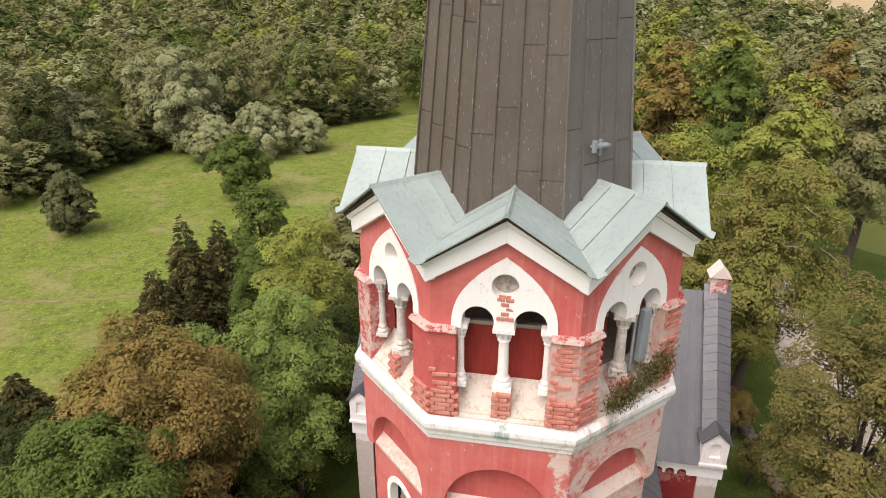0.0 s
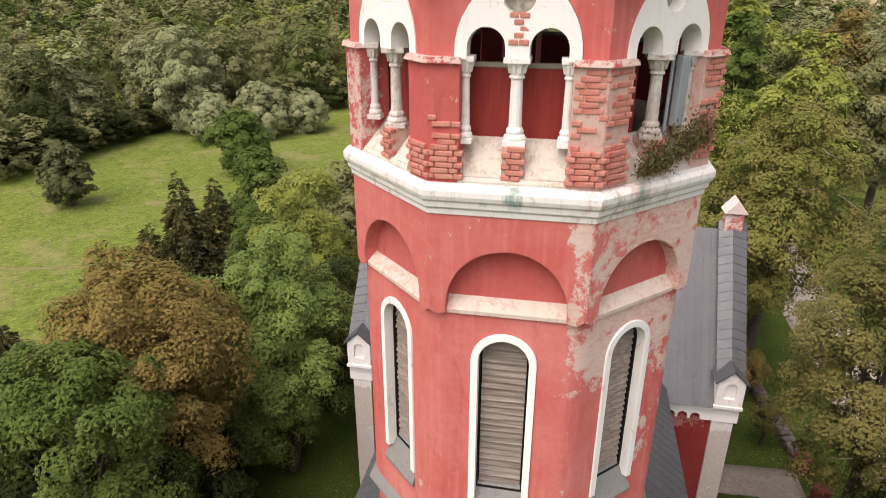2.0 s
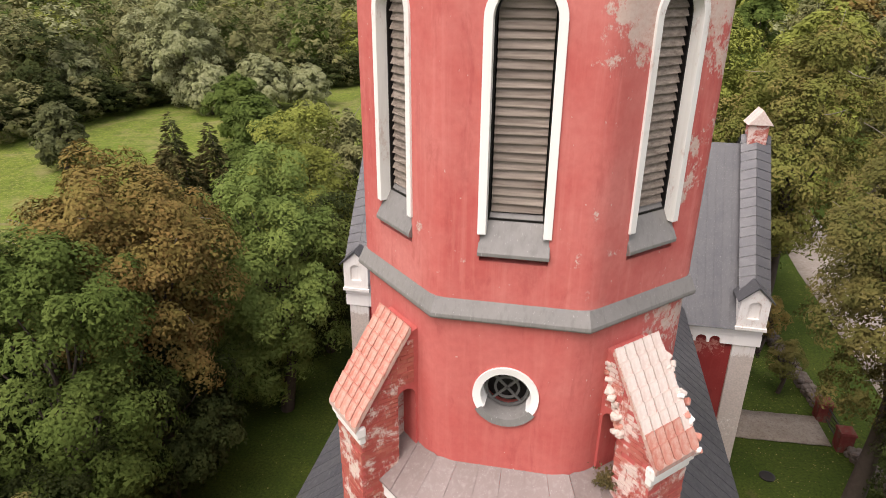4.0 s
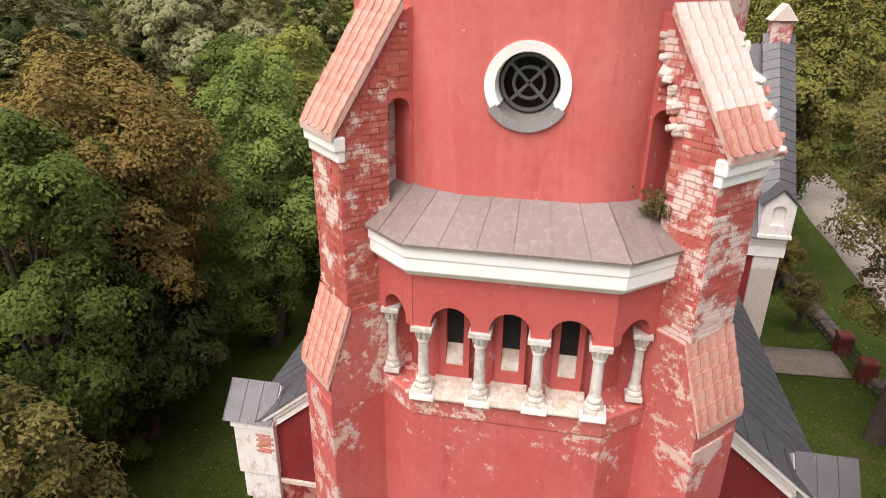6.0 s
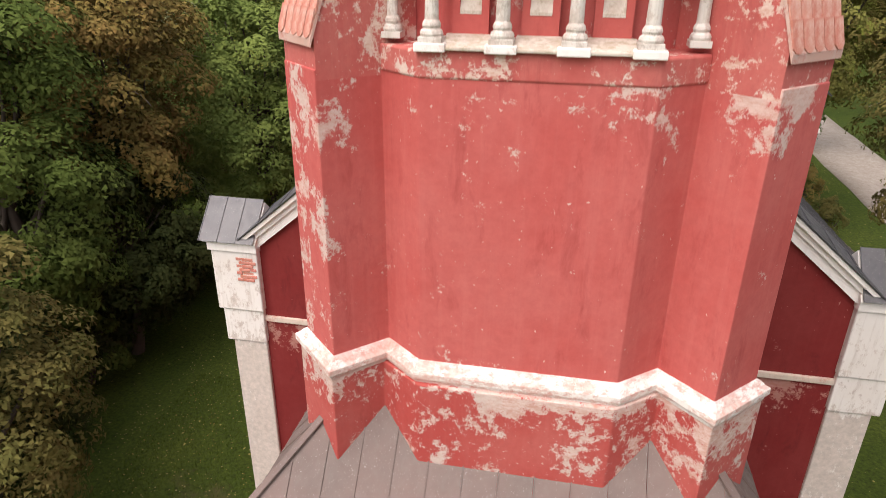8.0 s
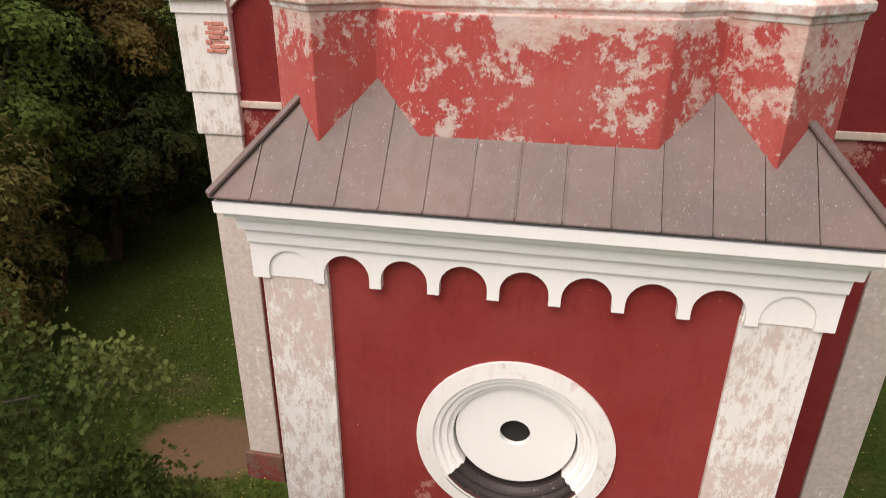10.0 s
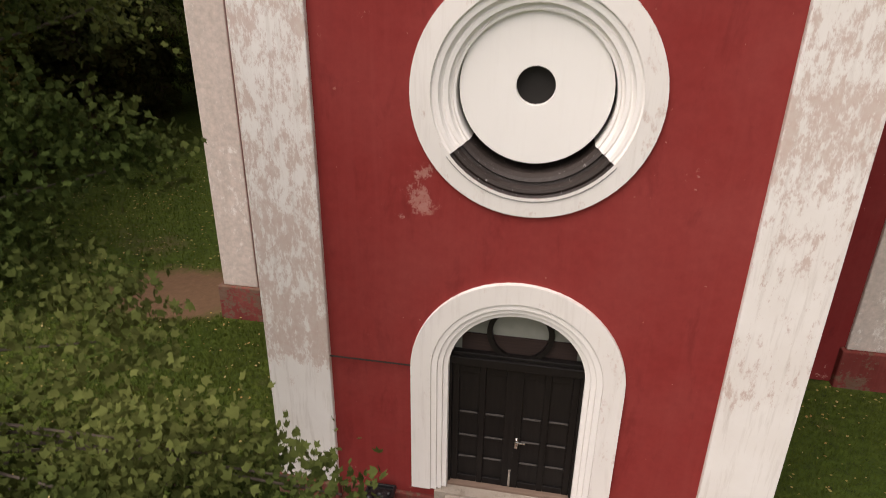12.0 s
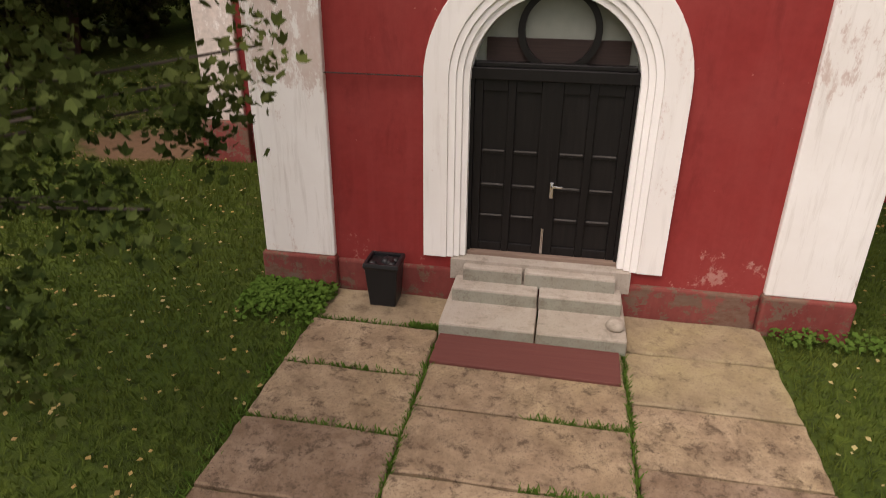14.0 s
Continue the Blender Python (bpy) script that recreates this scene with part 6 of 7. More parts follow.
def crown(rng, lobes, count, size, up=0.45, slim=0.36, inner=0.25):
    """Leaves in shells round the lobes (x, y, z, radius), thicker outside, fewer within."""
    lobes = np.array(lobes, float)
    w = lobes[:, 3] ** 2
    pick = rng.choice(len(lobes), count, p=w / w.sum())
    centre = lobes[:, :3].mean(axis=0)
    out = unit(lobes[pick, :3] - centre)
    d = unit(rng.normal(size=(count, 3)) + 0.55 * out + np.array([0, 0, 0.25]))
    rr = np.where(rng.random(count) < inner, rng.uniform(0.3, 0.8, count), rng.uniform(0.78, 1.12, count))
    c = lobes[pick, :3] + d * (lobes[pick, 3] * rr)[:, None] * np.array([1, 1, 0.85])
    n = unit(d * 0.95 + 0.5 * rng.normal(size=(count, 3)) + np.array([0, 0, up]))
    return leaf_quads(rng, c, n, size, slim)


def clumps(rng, lobes, count, size, per=9, rough=0.3, droop=0.35, whole=0.25):
    """Leaf sprays on flattened cushions that sit on the outside of each lobe, bare beneath; a few fill the core."""
    lobes = np.array(lobes, float)
    m = len(lobes)
    centre = lobes[:, :3].mean(axis=0) * np.array([1, 1, 0.8])
    out = unit(lobes[:, :3] - centre)
    own = np.repeat(np.arange(m), per)
    d = unit(rng.normal(size=(len(own), 3)) + 0.9 * out[own] + np.array([0, 0, 0.35]))
    sr = lobes[own, 3] * rng.uniform(0.26, 0.52, len(own))
    sc = lobes[own, :3] + d * (lobes[own, 3] * rng.uniform(0.6, 1.02, len(own)))[:, None]
    pick = rng.choice(len(own), count, p=sr ** 2 / np.sum(sr ** 2))
    e = unit(rng.normal(size=(count, 3)) + 0.75 * d[pick] + np.array([0, 0, 0.7]))
    c = e * (sr[pick] * rng.uniform(0.7, 1.12, count))[:, None] * np.array([1, 1, 0.62])
    c[:, 2] -= droop * (c[:, 0] ** 2 + c[:, 1] ** 2) / sr[pick]
    c += sc[pick]
    fill = rng.random(count) < 0.14
    c = np.where(fill[:, None], lobes[own[pick], :3] + e * (lobes[own[pick], 3] * 0.55)[:, None], c)
    n = unit(e * 0.8 + 0.35 * d[pick] + whole * out[own[pick]] + rough * rng.normal(size=(count, 3)) + np.array([0, 0, 0.2]))
    t = unit(np.cross(n, rng.normal(size=n.shape)))
    b = np.cross(n, t)
    s = size * rng.uniform(0.6, 1.4, (count, 1))
    return np.stack([c - b * s * 0.5 + t * s * 0.3, c - b * s * 0.25 - t * s * 0.38, c + b * s * 0.62], axis=1)


def lobes_for(rng, h, r, low=0.22, number=26, size=(0.33, 0.45)):
    """Lobe centres spread evenly over an uneven crown from low * h to h, with a few in the core."""
    mid_z, half_z = h * (1 + low) / 2, h * (1 - low) / 2
    lobes = []
    for i in range(number):
        z = 1 - 2 * (i + 0.5) / number
        a = i * 2.39996 + rng.normal() * 0.3
        lr = r * rng.uniform(*size)
        q = rng.uniform(0.74, 1.04)
        w = math.sqrt(1 - z * z) * (1.0 - 0.22 * max(0.0, z)) * q
        lobes.append((math.cos(a) * w * (r - lr), math.sin(a) * w * (r - lr), mid_z + (z + rng.normal() * 0.06) * q * max(0.3, half_z - lr * 0.9), lr))
    for i in range(3):
        lobes.append((rng.normal() * 0.1 * r, rng.normal() * 0.1 * r, mid_z + (i - 1) * 0.45 * half_z, 0.45 * r))
    return lobes


def limb(bm, a, b, r0, r1, segs=7):
    a, b = Vector(a), Vector(b)
    z = (b - a).normalized()
    x = z.orthogonal().normalized()
    y = z.cross(x)
    rows_ = []
    for k in range(4):
        f = k / 3
        p = a.lerp(b, f) + x * (0.06 * math.sin(f * 3.1) * (b - a).length)
        r = r0 + (r1 - r0) * f
        rows_.append([bm.verts.new(p + (x * math.cos(2 * math.pi * j / segs) + y * math.sin(2 * math.pi * j / segs)) * r) for j in range(segs)])
    for lo, hi in zip(rows_, rows_[1:]):
        for j in range(segs):
            bm.faces.new([lo[j], lo[(j + 1) % segs], hi[(j + 1) % segs], hi[j]])
    bm.faces.new(rows_[-1])


def broadleaf(x, y, h, r, mat_, seed, label, count=12000, size=0.3, low=0.2, group="", number=26, bare=0):
    """A broad-leaved tree: tapered trunk, limbs, a crown of many small leaves."""
    rng = np.random.default_rng(seed)
    tree = thing("tree", label, "tree", group, (x, y, height(x, y) - 0.05))
    lobes = lobes_for(rng, h, r, low, number)
    bm = bmesh.new()
    limb(bm, (0, 0, 0), (rng.uniform(-0.4, 0.4), rng.uniform(-0.4, 0.4), h * 0.62), 0.022 * h + 0.06, 0.09, 9)
    for lx, ly, lz, lr in lobes[:12]:
        z0 = h * rng.uniform(0.25, 0.5)
        limb(bm, (0, 0, min(z0, lz - 0.3)), (lx, ly, lz), 0.11, 0.025, 6)
    finish("trunk", bm, bark, tree, smooth=True)
    far = math.hypot(x, y) > 48
    leaves = clumps(rng, lobes, int(count * 1.7), size * 0.92, 8, 0.24) if far else clumps(rng, lobes, int(count * 2.4), size * 0.64, 10, 0.3)
    ob = new("crown", quads_mesh("crown", leaves, [mat_]))
    ob.parent = tree
    if bare:
        bm = bmesh.new()
        for i in range(bare):
            lx, ly, lz, lr = lobes[i % len(lobes)]
            d = unit(np.array([lx, ly, 0.0]) + rng.normal(size=3) * 1.5)
            a = np.array([lx, ly, lz]) + d * lr * 0.6
            b = a + d * rng.uniform(0.8, 1.8)
            limb(bm, tuple(a), tuple(b), 0.03, 0.01, 5)
        tagged(finish("bare_branch", bm, dead_twig, tree, "bare grey twigs", smooth=True), kind="stuff")
    return tree


def spruce(x, y, h, r, seed, label, mat_=None, count=25000):
    """A conifer: straight trunk and drooping whorls of needle sprays."""
    rng = np.random.default_rng(seed)
    tree = thing("spruce", label, "conifer", "", (x, y, height(x, y) - 0.05))
    bm = bmesh.new()
    limb(bm, (0, 0, 0), (0, 0, h * 0.97), 0.02 * h, 0.02, 8)
    finish("trunk", bm, bark, tree, smooth=True)
    # whorls of boughs: each has its own azimuth, reach and droop
    level = np.arange(0.05 * h, 0.985 * h, 0.42)
    az, base, reach = [], [], []
    for z in level:
        number = int(rng.integers(7, 11)) if z < 0.85 * h else 5
        for k in range(number):
            az.append(2 * np.pi * (k + rng.uniform(-0.4, 0.4)) / number + z * 3.7)
            base.append(z + rng.normal() * 0.1)
            reach.append(r * max(1.0 - z / h, 0.02) ** 0.9 * rng.uniform(0.68, 1.12) + 0.12)
    az, base, reach = np.array(az), np.array(base), np.array(reach)
    pick = rng.choice(len(az), count, p=reach ** 1.4 / np.sum(reach ** 1.4))
    q = rng.uniform(0.1, 1.0, count) ** 0.6
    fan = rng.normal(size=count) * (0.2 - 0.09 * q)
    ang, rad = az[pick] + fan, reach[pick] * q
    c = np.stack([np.cos(ang) * rad, np.sin(ang) * rad, base[pick] + 0.12 * rad - 0.42 * rad * q ** 1.5 - np.abs(rng.normal(size=count)) * 0.16], axis=1)
    side = ang + np.sign(fan) * rng.uniform(0.1, 0.9, count)
    d = unit(np.stack([np.cos(side), np.sin(side), rng.uniform(-0.7, 0.25, count)], axis=1))
    n = unit(np.cross(d, rng.normal(size=(count, 3))) + np.array([0, 0, 0.5]))
    t = unit(np.cross(n, d))
    s = 0.37 * rng.uniform(0.5, 1.3, (count, 1))
    v = np.stack([c - d * s * 0.5, c + t * s * 0.2, c + d * s * 0.7, c - t * s * 0.2], axis=1)
    ob = new("crown", quads_mesh("crown", v, [mat_ or needle]))
    ob.parent = tree
    return tree


# trees beside the church, largest first
broadleaf(-18.9, 16.6, 18.2, 5.4, leaf_brown, 1, "tall tree with brown and rust autumn leaves", 24000, 0.27, 0.34, bare=16)
broadleaf(-18.8, 11.2, 17.6, 5.0, leaf_green, 2, "full green ash tree beside the lawn", 23000, 0.27, 0.08)
broadleaf(-15.3, 23.7, 17.0, 4.8, leaf_fresh, 3, "broad green tree at the edge of the lawn", 22000, 0.27, 0.08)
broadleaf(-18.3, 35.0, 16.4, 4.8, leaf_lime, 4, "light yellow-green tree beside the meadow", 17000, 0.3, 0.12)
broadleaf(-13.6, 3.6, 12.2, 3.4, leaf_yellow, 5, "young tree with yellowing leaf tips", 12000, 0.22, 0.1)
# Next three: shade between the taller crowns is put into the leaf colour.
broadleaf(-17.6, 15.0, 10.5, 3.9, leaf_dark, 6, "green tree with shade put into its dark leaf colour", 12000, 0.28, 0.06)
broadleaf(-20.0, 5.0, 12.5, 4.2, leaf_dark, 7, "green tree with shade put into its dark leaf colour", 11000, 0.28, 0.06)
broadleaf(-15.0, 30.5, 12.5, 4.0, leaf_dark, 8, "green tree with shade put into its dark leaf colour", 11000, 0.28, 0.06)
broadleaf(-28.0, 47.5, 14.2, 3.9, leaf_green, 9, "grey-green tree on the meadow edge", 9000, 0.34, 0.06)
broadleaf(-19.5, 48.0, 13.5, 4.2, leaf_olive, 10, "olive-brown bushy tree with bare twigs", 9000, 0.36, 0.05, bare=14)
broadleaf(-24.0, 27.5, 11.5, 4.2, leaf_fresh, 11, "green shrubby tree behind taller ones", 9000, 0.32, 0.05)
broadleaf(-24.5, 40.5, 12.0, 3.6, leaf_green, 14, "green shrubby tree behind taller ones", 8000, 0.32, 0.05)
broadleaf(-26.5, 17.0, 9.0, 3.6, leaf_green, 15, "green shrubby tree behind taller ones", 8000, 0.3, 0.05)
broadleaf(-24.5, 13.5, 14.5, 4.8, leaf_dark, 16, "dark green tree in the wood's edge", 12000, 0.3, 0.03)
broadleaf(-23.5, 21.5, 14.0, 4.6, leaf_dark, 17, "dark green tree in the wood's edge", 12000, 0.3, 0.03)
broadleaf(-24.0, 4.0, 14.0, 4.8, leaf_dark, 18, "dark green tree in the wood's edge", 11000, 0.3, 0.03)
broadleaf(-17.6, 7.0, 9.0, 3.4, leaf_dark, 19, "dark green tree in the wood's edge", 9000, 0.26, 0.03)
broadleaf(-46.4, 78.5, 10.2, 4.6, leaf_green, 12, "round olive-green tree on the meadow", 10000, 0.42, 0.06)
broadleaf(-61.6, 61.6, 8.4, 3.3, needle_pale, 13, "lone grey-green pine bush on the meadow", 8000, 0.34, -0.02)
for i, (x, y, h, r) in enumerate(((-30.8, 39.0, 14.4, 5.2), (-29.0, 41.5, 13.4, 5.0), (-30.0, 33.5, 12.4, 5.2), (-36.5, 24.8, 7.6, 4.6), (-32.5, 36.0, 10.5, 4.6))):
    spruce(x, y, h, r, 20 + i, "dark spruce with a ragged pointed crown")
broadleaf(14.9, 38.0, 23.4, 6.0, leaf_turning, 31, "tall tree turning yellow-green", 25000, 0.3, 0.25, bare=8)
broadleaf(10.4, 42.5, 23.0, 5.6, leaf_lime, 32, "tall yellow-green lime tree behind the transept", 20000, 0.31, 0.15)
broadleaf(16.2, 21.8, 21.0, 5.1, leaf_yellow, 33, "pale yellowing tree with bare twigs", 24000, 0.25, 0.3, bare=30)
broadleaf(18.9, 18.4, 12.0, 4.2, leaf_dark, 34, "dark green tree by the stone wall", 11000, 0.27, 0.12)
broadleaf(27.6, 30.5, 16.5, 4.4, leaf_green, 35, "green tree by the churchyard wall", 13000, 0.28, 0.3)
broadleaf(12.5, 73.7, 25.2, 5.6, leaf_brown, 36, "large tree with rust-brown leaves", 13000, 0.42, 0.1)
broadleaf(18.8, 72.5, 25.8, 4.8, leaf_green, 37, "tall green tree beyond the road", 13000, 0.42, 0.1)
broadleaf(21.0, 55.4, 24.6, 5.2, leaf_lime, 38, "tall yellow-green tree beyond the road", 15000, 0.38, 0.2)
broadleaf(33.0, 67.0, 25.0, 6.6, leaf_olive, 39, "broad dark olive tree at the pond", 16000, 0.4, 0.25)
# The shade beyond the pond is put into the dark leaf colour of these two.
broadleaf(48.0, 112.0, 18.0, 7.0, leaf_dark, 64, "tree beyond the pond, dark leaves standing in for shade", 9000, 0.5, 0.03)
broadleaf(38.0, 113.0, 17.0, 6.5, leaf_dark, 65, "tree beyond the pond, dark leaves standing in for shade", 9000, 0.5, 0.03)
broadleaf(15.3, 101.6, 26.0, 6.2, leaf_lime, 40, "yellow-green tree in the far park", 10000, 0.5, 0.1)
broadleaf(22.0, 89.7, 26.4, 6.2, leaf_lime, 41, "yellow-green tree in the far park", 10000, 0.5, 0.1)
broadleaf(33.0, 83.4, 24.0, 5.2, leaf_brown, 42, "brownish tree in the far park", 9000, 0.48, 0.1)
broadleaf(36.0, 100.0, 22.0, 6.0, leaf_olive, 43, "olive tree in the far park", 9000, 0.5, 0.1)
broadleaf(6.0, 88.0, 22.0, 5.6, leaf_green, 49, "green tree in the far park", 9000, 0.48, 0.08)
broadleaf(8.5, 57.0, 17.0, 4.8, leaf_dark, 60, "dark green tree behind the transept", 10000, 0.36, 0.05)
broadleaf(16.0, 47.5, 11.5, 4.2, leaf_green, 61, "green tree behind the transept", 9000, 0.32, 0.08)
broadleaf(33.0, 49.0, 6.0, 3.0, leaf_purple, 44, "dark purple-leaved shrub on the bank", 6000, 0.28, 0.03, number=16)
broadleaf(15.3, 31.8, 4.0, 1.35, leaf_yellow, 45, "young tree on the lawn", 3000, 0.15, 0.3, number=14)
broadleaf(15.2, 36.8, 4.6, 1.7, leaf_brown, 46, "young brownish tree on the lawn", 3400, 0.16, 0.3, number=14)
broadleaf(12.6, 33.5, 3.4, 1.6, leaf_purple, 47, "dark reddish shrub by the transept", 3200, 0.15, 0.1, number=14)
broadleaf(13.8, 40.5, 5.5, 2.4, leaf_brown, 48, "brown shrub by the transept wall", 4200, 0.2, 0.08, number=14)
for i, (x, y, h, r) in enumerate(((-68.5, 102.0, 20.0, 7.8), (-77.0, 104.0, 17.0, 5.8), (-53.5, 101.0, 9.6, 5.8), (-60.5, 95.5, 9.0, 5.0), (-47.0, 106.0, 8.0, 4.6), (-84.0, 93.0, 12.0, 6.0))):
    broadleaf(x, y, h, r, leaf_grey, 50 + i, "silvery grey-green willow bush", 15000 if r > 6 else 9000, 0.44, -0.04, "willows at the meadow edge")

# unseen trees, added only to shade the tower's other flank
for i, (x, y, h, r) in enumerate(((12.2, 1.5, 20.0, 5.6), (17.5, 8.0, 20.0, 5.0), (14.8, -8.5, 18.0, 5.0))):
    broadleaf(x, y, h, r, leaf_dark, 70 + i, "unseen dark green tree added to shade the church", 9000, 0.4, 0.05, "trees beside the church")

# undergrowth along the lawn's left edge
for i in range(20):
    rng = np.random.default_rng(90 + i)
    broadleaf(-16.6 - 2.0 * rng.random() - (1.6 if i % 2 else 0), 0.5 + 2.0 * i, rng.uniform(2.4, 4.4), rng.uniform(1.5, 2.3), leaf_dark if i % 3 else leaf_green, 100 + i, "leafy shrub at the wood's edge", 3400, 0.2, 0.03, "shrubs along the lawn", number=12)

# the tree whose crown the eye passes beside the portal
rng = np.random.default_rng(77)
near = thing("maple_tree", "maple with dark green leaves and paler yellow tips", "tree", at=(-6.4, -3.6, -0.05))
near_lobes = [(-2.75, -3.1, 8.75, 0.3), (-3.25, -3.2, 8.55, 0.5), (-4.0, -3.3, 8.9, 0.6), (-2.85, -3.6, 7.45, 0.33), (-3.4, -3.3, 7.6, 0.55),
              (-2.75, -2.55, 6.85, 0.3), (-3.3, -2.7, 6.95, 0.5), (-4.3, -3.2, 7.7, 0.8), (-2.5, -2.9, 5.9, 0.35), (-3.1, -3.0, 6.0, 0.55), (-3.9, -3.2, 6.3, 0.8),
              (-1.45, -3.92, 4.55, 0.32), (-1.85, -4.05, 4.7, 0.35), (-2.0, -4.3, 4.5, 0.35), (-2.4, -3.6, 5.0, 0.5), (-3.1, -3.5, 5.2, 0.7), (-1.0, -3.95, 4.5, 0.22),
              (-0.7, -4.02, 4.5, 0.13), (-1.42, -3.65, 4.0, 0.25), (-1.7, -3.7, 3.9, 0.4), (-2.3, -3.7, 4.1, 0.5), (-3.0, -3.9, 4.2, 0.7),
              (-1.68, -3.6, 3.0, 0.26), (-1.85, -4.4, 3.1, 0.24), (-2.2, -4.0, 3.2, 0.32), (-2.5, -4.6, 3.0, 0.3), (-3.2, -4.0, 3.2, 0.7), (-4.3, -3.8, 5.0, 1.0),
              (-5.2, -3.6, 6.8, 1.0), (-6.6, -3.6, 6.2, 1.1), (-5.6, -3.8, 4.4, 1.0), (-2.6, -4.2, 3.6, 0.4), (-2.2, -4.4, 3.9, 0.35), (-1.5, -4.3, 2.72, 0.13), (-1.75, -4.2, 2.7, 0.17),
              (-2.05, -4.15, 2.68, 0.2), (-2.5, -4.2, 2.7, 0.3), (-1.22, -3.75, 3.3, 0.12), (-1.5, -3.8, 3.15, 0.18), (-2.1, -4.5, 2.3, 0.16), (-2.2, -4.5, 2.0, 0.16), (-2.6, -4.5, 2.2, 0.35)]
nl = np.array(near_lobes) - np.array([-6.4, -3.6, -0.05, 0])
sprays = crown(rng, nl, 4000, 0.1, inner=0.45)
tips = sprays.mean(axis=1)
ax = unit(rng.normal(size=tips.shape) + np.array([0.5, -0.2, 0.1]))
c = (tips[:, None, :] + ax[:, None, :] * rng.uniform(-0.2, 0.2, (len(tips), 11))[:, :, None] + rng.normal(size=(len(tips), 11, 3)) * 0.05).reshape(-1, 3)
n = unit(rng.normal(size=c.shape) * 0.75 + np.array([0.15, -0.15, 0.75]))
t = unit(np.cross(n, rng.normal(size=n.shape)))
b = np.cross(n, t)
s = 0.066 * rng.uniform(0.6, 1.35, (len(c), 1))
blades = []
for turn, length in ((0.0, 0.62), (0.95, 0.52), (-0.95, 0.52)):
    d = b * math.cos(turn) + t * math.sin(turn)
    e = t * math.cos(turn) - b * math.sin(turn)
    blades.append(np.stack([c - b * s * 0.25, c + d * s * 0.2 + e * s * 0.2, c + d * s * length + n * s * 0.08, c + d * s * 0.2 - e * s * 0.2], axis=1))
leaf_maple = leaf_mat("maple leaves", (0.016, 0.029, 0.007), (0.062, 0.086, 0.02), (0.125, 0.142, 0.04), 0.2, 1.0)
ob = new("crown", quads_mesh("crown", np.concatenate(blades), [leaf_maple]))
ob.parent = near
bm = bmesh.new()
limb(bm, (0, 0, 0), (0.1, 0.0, 7.5), 0.2, 0.07, 10)
for lx, ly, lz, lr in nl:
    limb(bm, (0, 0, max(1.4, lz - 1.6)), (lx, ly, lz), 0.026, 0.006, 6)
finish("trunk", bm, bark, near, smooth=True)

# woodland: far trees past counting, one object
rng = np.random.default_rng(5)
EDGE = np.array([(-80, 140), (-73, 136), (-60, 112), (-49, 103), (-42, 112), (-36, 124), (-24, 130), (-13.6, 146), (-6, 175), (0, 160), (4, 112), (20, 112), (27, 116), (40, 122), (60, 130)], float)


def light_tree(rng, h, r, count, size):
    return clumps(rng, lobes_for(rng, h, r, 0.04, 10, (0.4, 0.54)), count, size, 5, 0.14, 0.3, 0.8)


VAR_NEAR = [light_tree(rng, 12.5 + 5 * rng.random(), 4.0 + 1.5 * rng.random(), 1500, 0.6) for _ in range(9)]
VAR_FAR = [light_tree(rng, 14.0, 4.8, 380, 1.25) for _ in range(5)]
parts_, mats_ = [], []
for lo, hi, gap, variants in ((0, 190, 7.9, VAR_NEAR), (190, 520, 10.5, VAR_FAR)):
    x_all = np.arange(-430, 330, gap)
    y_all = np.arange(20, 520, gap)
    for x in x_all:
        for y in y_all:
            px_, py_ = x + rng.uniform(-0.42, 0.42) * gap, y + rng.uniform(-0.42, 0.42) * gap
            r_, a_ = math.hypot(px_, py_), math.degrees(math.atan2(px_, py_))
            if not (-62 < a_ < 36) or not (max(lo, np.interp(a_, EDGE[:, 0], EDGE[:, 1])) < r_ < hi):
                continue
            if (px_ > 120 and py_ > 330) and rng.random() < 0.93:
                continue
            if abs(px_ - 25.0) < 6 and py_ < 126:
                continue
            v = variants[rng.integers(len(variants))]
            k = rng.uniform(0, 2 * np.pi)
            sc = rng.uniform(0.7, 1.25)
            rot = np.array([[math.cos(k), -math.sin(k), 0], [math.sin(k), math.cos(k), 0], [0, 0, 1]]) * sc
            parts_.append(v @ rot.T + np.array([px_, py_, height(px_, py_)]))
            u = rng.random()
            mats_.append(np.full(len(v), 0 if u < 0.58 else 1 if u < 0.76 else 2 if u < 0.84 else 3 if u < 0.95 else 4))
for a_ in np.arange(-61.0, -16.0, 0.55):
    r_ = np.interp(a_, EDGE[:, 0], EDGE[:, 1]) + rng.uniform(0.5, 5.0)
    px_, py_ = r_ * math.sin(math.radians(a_)), r_ * math.cos(math.radians(a_))
    v = VAR_NEAR[rng.integers(len(VAR_NEAR))]
    k = rng.uniform(0, 2 * np.pi)
    rot = np.array([[math.cos(k), -math.sin(k), 0], [math.sin(k), math.cos(k), 0], [0, 0, 1]]) * np.array([[0.72], [0.72], [rng.uniform(0.35, 0.6)]])
    parts_.append(v @ rot.T + np.array([px_, py_, height(px_, py_) - 0.4]))
    mats_.append(np.full(len(v), 2 if rng.random() < 0.65 else 0))
woods = new("woodland", quads_mesh("woodland", np.concatenate(parts_), [leaf_olive, leaf_green, leaf_dark, leaf_grey, leaf_lime], np.concatenate(mats_)))
tagged(woods, "dense mixed woodland beyond the meadow", "woodland", kind="stuff")

# grass blades, weeds in the joints, fallen leaves
rng = np.random.default_rng(9)


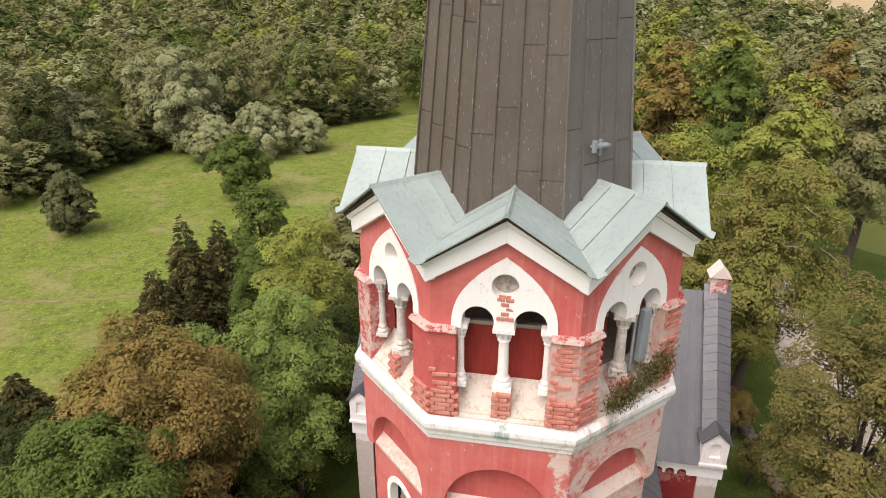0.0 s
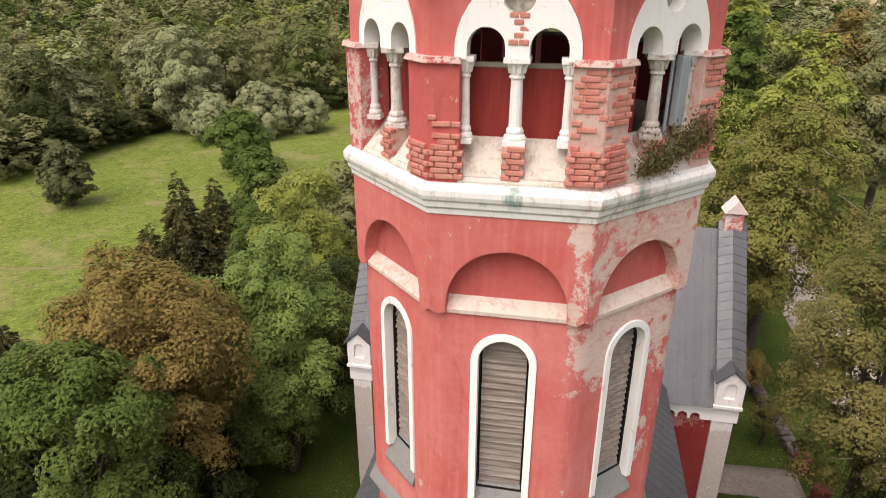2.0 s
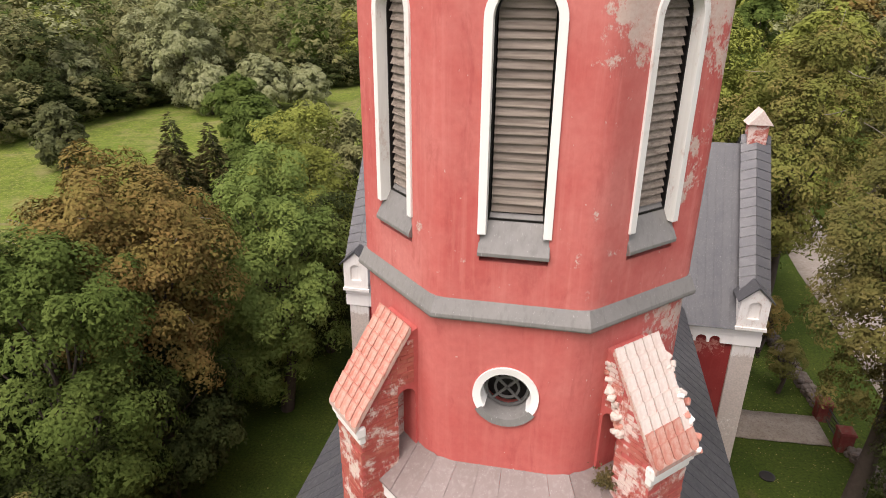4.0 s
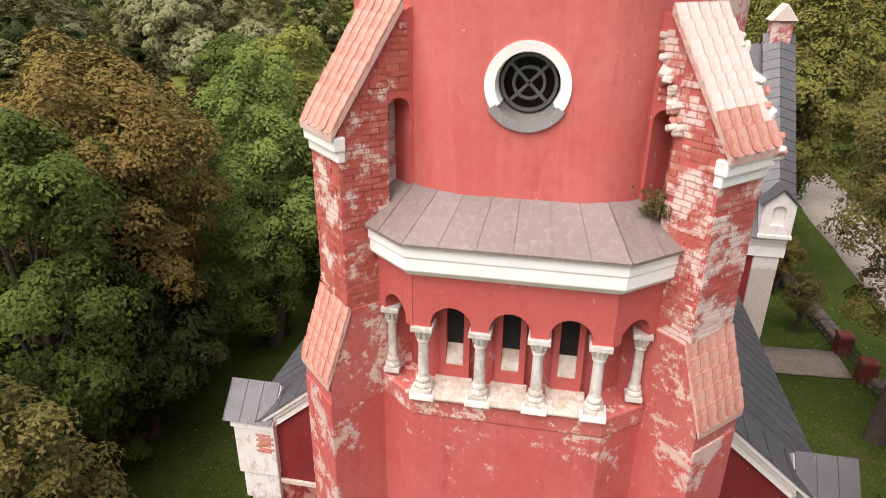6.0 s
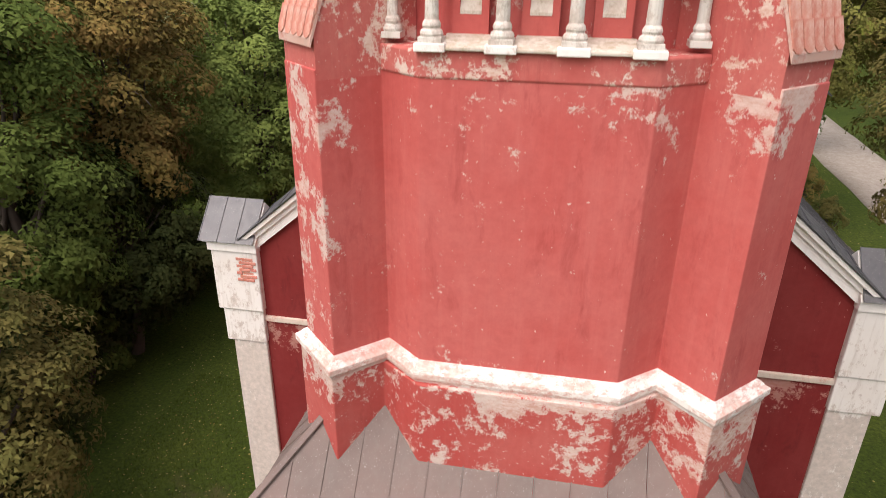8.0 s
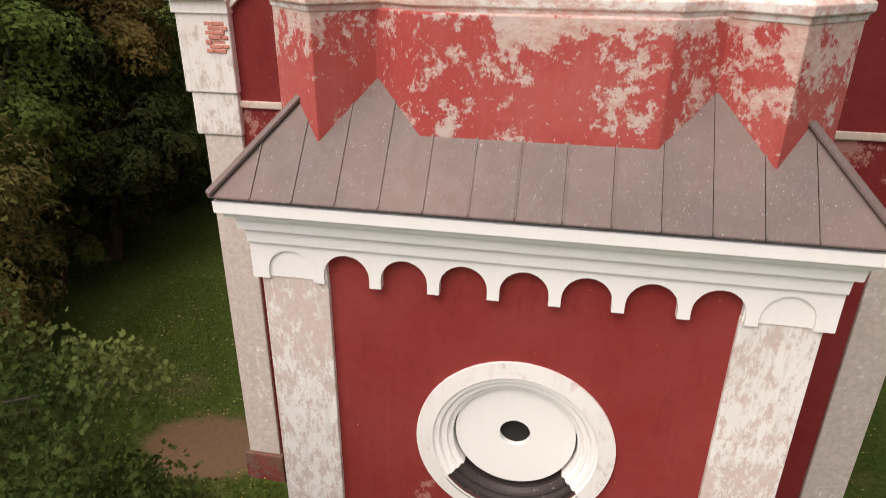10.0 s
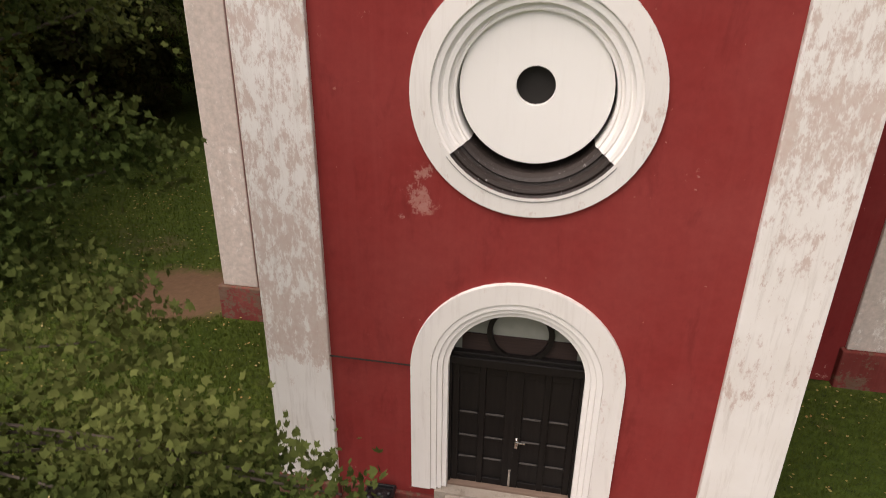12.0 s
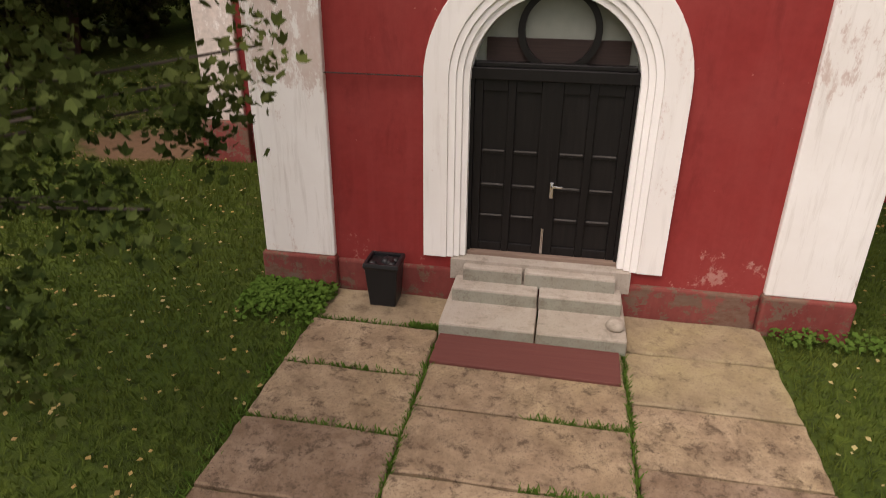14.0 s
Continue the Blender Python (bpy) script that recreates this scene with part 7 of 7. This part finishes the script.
def tufts(points, tall, wide, lean=0.5):
    c = np.array(points)
    a = rng.random(len(c)) * 2 * np.pi
    d = np.stack([np.cos(a), np.sin(a), np.zeros(len(c))], axis=1)
    bend = unit(np.stack([rng.normal(size=len(c)) * lean, rng.normal(size=len(c)) * lean, np.ones(len(c))], axis=1))
    h_ = (tall * rng.uniform(0.5, 1.4, len(c)))[:, None]
    w_ = (wide * rng.uniform(0.7, 1.3, len(c)))[:, None]
    return np.stack([c - d * w_, c + d * w_, c + bend * h_ + d * w_ * 0.3, c + bend * h_ - d * w_ * 0.3], axis=1)


def lawn_points(count, x0, x1, y0, y1):
    p = np.stack([rng.uniform(x0, x1, count), rng.uniform(y0, y1, count)], axis=1)
    ok = ~((np.abs(p[:, 0]) < 2.4) & (p[:, 1] < 0.1)) & ~((np.abs(p[:, 0]) < 3.25) & (p[:, 1] > -0.02) & (p[:, 1] < 4.7)) & ~((np.abs(p[:, 0]) < 6.55) & (p[:, 1] > 4.5))
    ok &= ((p[:, 0] + 8.1) * 0.5) ** 2 + ((p[:, 1] - 5.3) * 0.72) ** 2 > 0.7
    p = p[ok]
    return np.array([(x, y, height(x, y) - 0.02) for x, y in p])


blade_v = np.concatenate([tufts(lawn_points(110000, -8, 6.5, -5.5, 4.4), 0.07, 0.007), tufts(lawn_points(26000, -14, -5, 0, 14), 0.09, 0.012)])
tagged(new("lawn_grass", quads_mesh("lawn_grass", blade_v, [grass_blade])), "short green lawn grass", "grass", kind="stuff")

pts = []
for i in range(3800):
    k = rng.integers(6)
    if k == 0:
        pts.append((-0.978 + rng.normal() * 0.012, rng.uniform(-4.4, -1.0), 0.0))
    elif k == 1:
        pts.append((0.918 + rng.normal() * 0.014, rng.uniform(-4.0, -0.75), 0.0))
    elif k == 2:
        pts.append((rng.uniform(-2.35, -1.0), rng.choice(rows_l[1:4]) + rng.normal() * 0.008, 0.0))
    elif k == 3:
        pts.append((rng.uniform(0.0, 0.9) ** 0.7, rng.choice(rows_m[2:4]) + rng.normal() * 0.008, 0.0))
    elif k == 4:
        pts.append((-2.42 + rng.normal() * 0.04, rng.uniform(-4, 0.0), 0.0))
    else:
        pts.append((rng.uniform(-1.3, -0.98), -0.67 + rng.normal() * 0.02, 0.0))
tagged(new("joint_weeds", quads_mesh("joint_weeds", tufts(pts, 0.065, 0.01, 0.8), [weed_green])), "moss and weeds in the slab joints", "weeds", kind="stuff")
p = np.array([(rng.uniform(-3.3, -2.3), rng.normal() * 0.25 - 0.25, 0.02) for _ in range(2600)] + [(rng.uniform(2.45, 4.0), rng.normal() * 0.12 - 0.1, 0.02) for _ in range(500)])
p = p[p[:, 1] < -0.06]
p[:, 2] += rng.random(len(p)) * 0.12
n = unit(rng.normal(size=p.shape) * 0.5 + np.array([0, -0.2, 1.0]))
tagged(new("ground_ivy", quads_mesh("ground_ivy", leaf_quads(rng, p, n, 0.055, 0.45), [weed_green])), "low leafy weeds along the wall foot", "weeds", kind="stuff")

p = lawn_points(5200, -15, 8, -5, 16)
p[:, 2] += 0.06
q = lawn_points(900, 10.5, 17, 18, 45)
q[:, 2] += 0.06
p = np.concatenate([p, q])
n = unit(rng.normal(size=p.shape) * 0.3 + np.array([0, 0, 1.0]))
tagged(new("fallen_leaves", quads_mesh("fallen_leaves", leaf_quads(rng, p, n, 0.05, 0.42), [leaf_fallen])), "scattered yellow fallen leaves on the lawn", "fallen leaves", kind="stuff")

# plants rooted in the belfry ledges
rng = np.random.default_rng(31)
f = oct_frame(1, CY)
pts, nn = [], []
for i in range(2400):
    u = rng.uniform(-0.45, 0.95)
    zc = 27.72 + 0.35 * max(0, u) + abs(rng.normal()) * 0.22
    pts.append(tuple(f(u + rng.normal() * 0.06, zc, A_G + 0.06 + abs(rng.normal()) * 0.1)))
p = np.array(pts)
n = unit(rng.normal(size=p.shape) + np.array([0.4, -0.4, 0.6]))
leaf_dry = leaf_mat("dry olive weeds", (0.1, 0.1, 0.035), (0.17, 0.14, 0.06), (0.13, 0.08, 0.04), 0.2)
tagged(new("ledge_weeds", quads_mesh("ledge_weeds", leaf_quads(rng, p, n, 0.06, 0.2), [leaf_dry])), "dry weeds growing on the belfry ledge", "weeds", kind="stuff")
p = np.array([(1.62 + rng.normal() * 0.09, 0.98 + rng.normal() * 0.06, 18.0 + abs(rng.normal()) * 0.14) for _ in range(420)])
n = unit(rng.normal(size=p.shape) + np.array([0.0, -0.4, 0.6]))
tagged(new("roof_weeds", quads_mesh("roof_weeds", leaf_quads(rng, p, n, 0.06, 0.25), [leaf_dry])), "tuft of weeds at the lean-to roof's end", "weeds", kind="stuff")
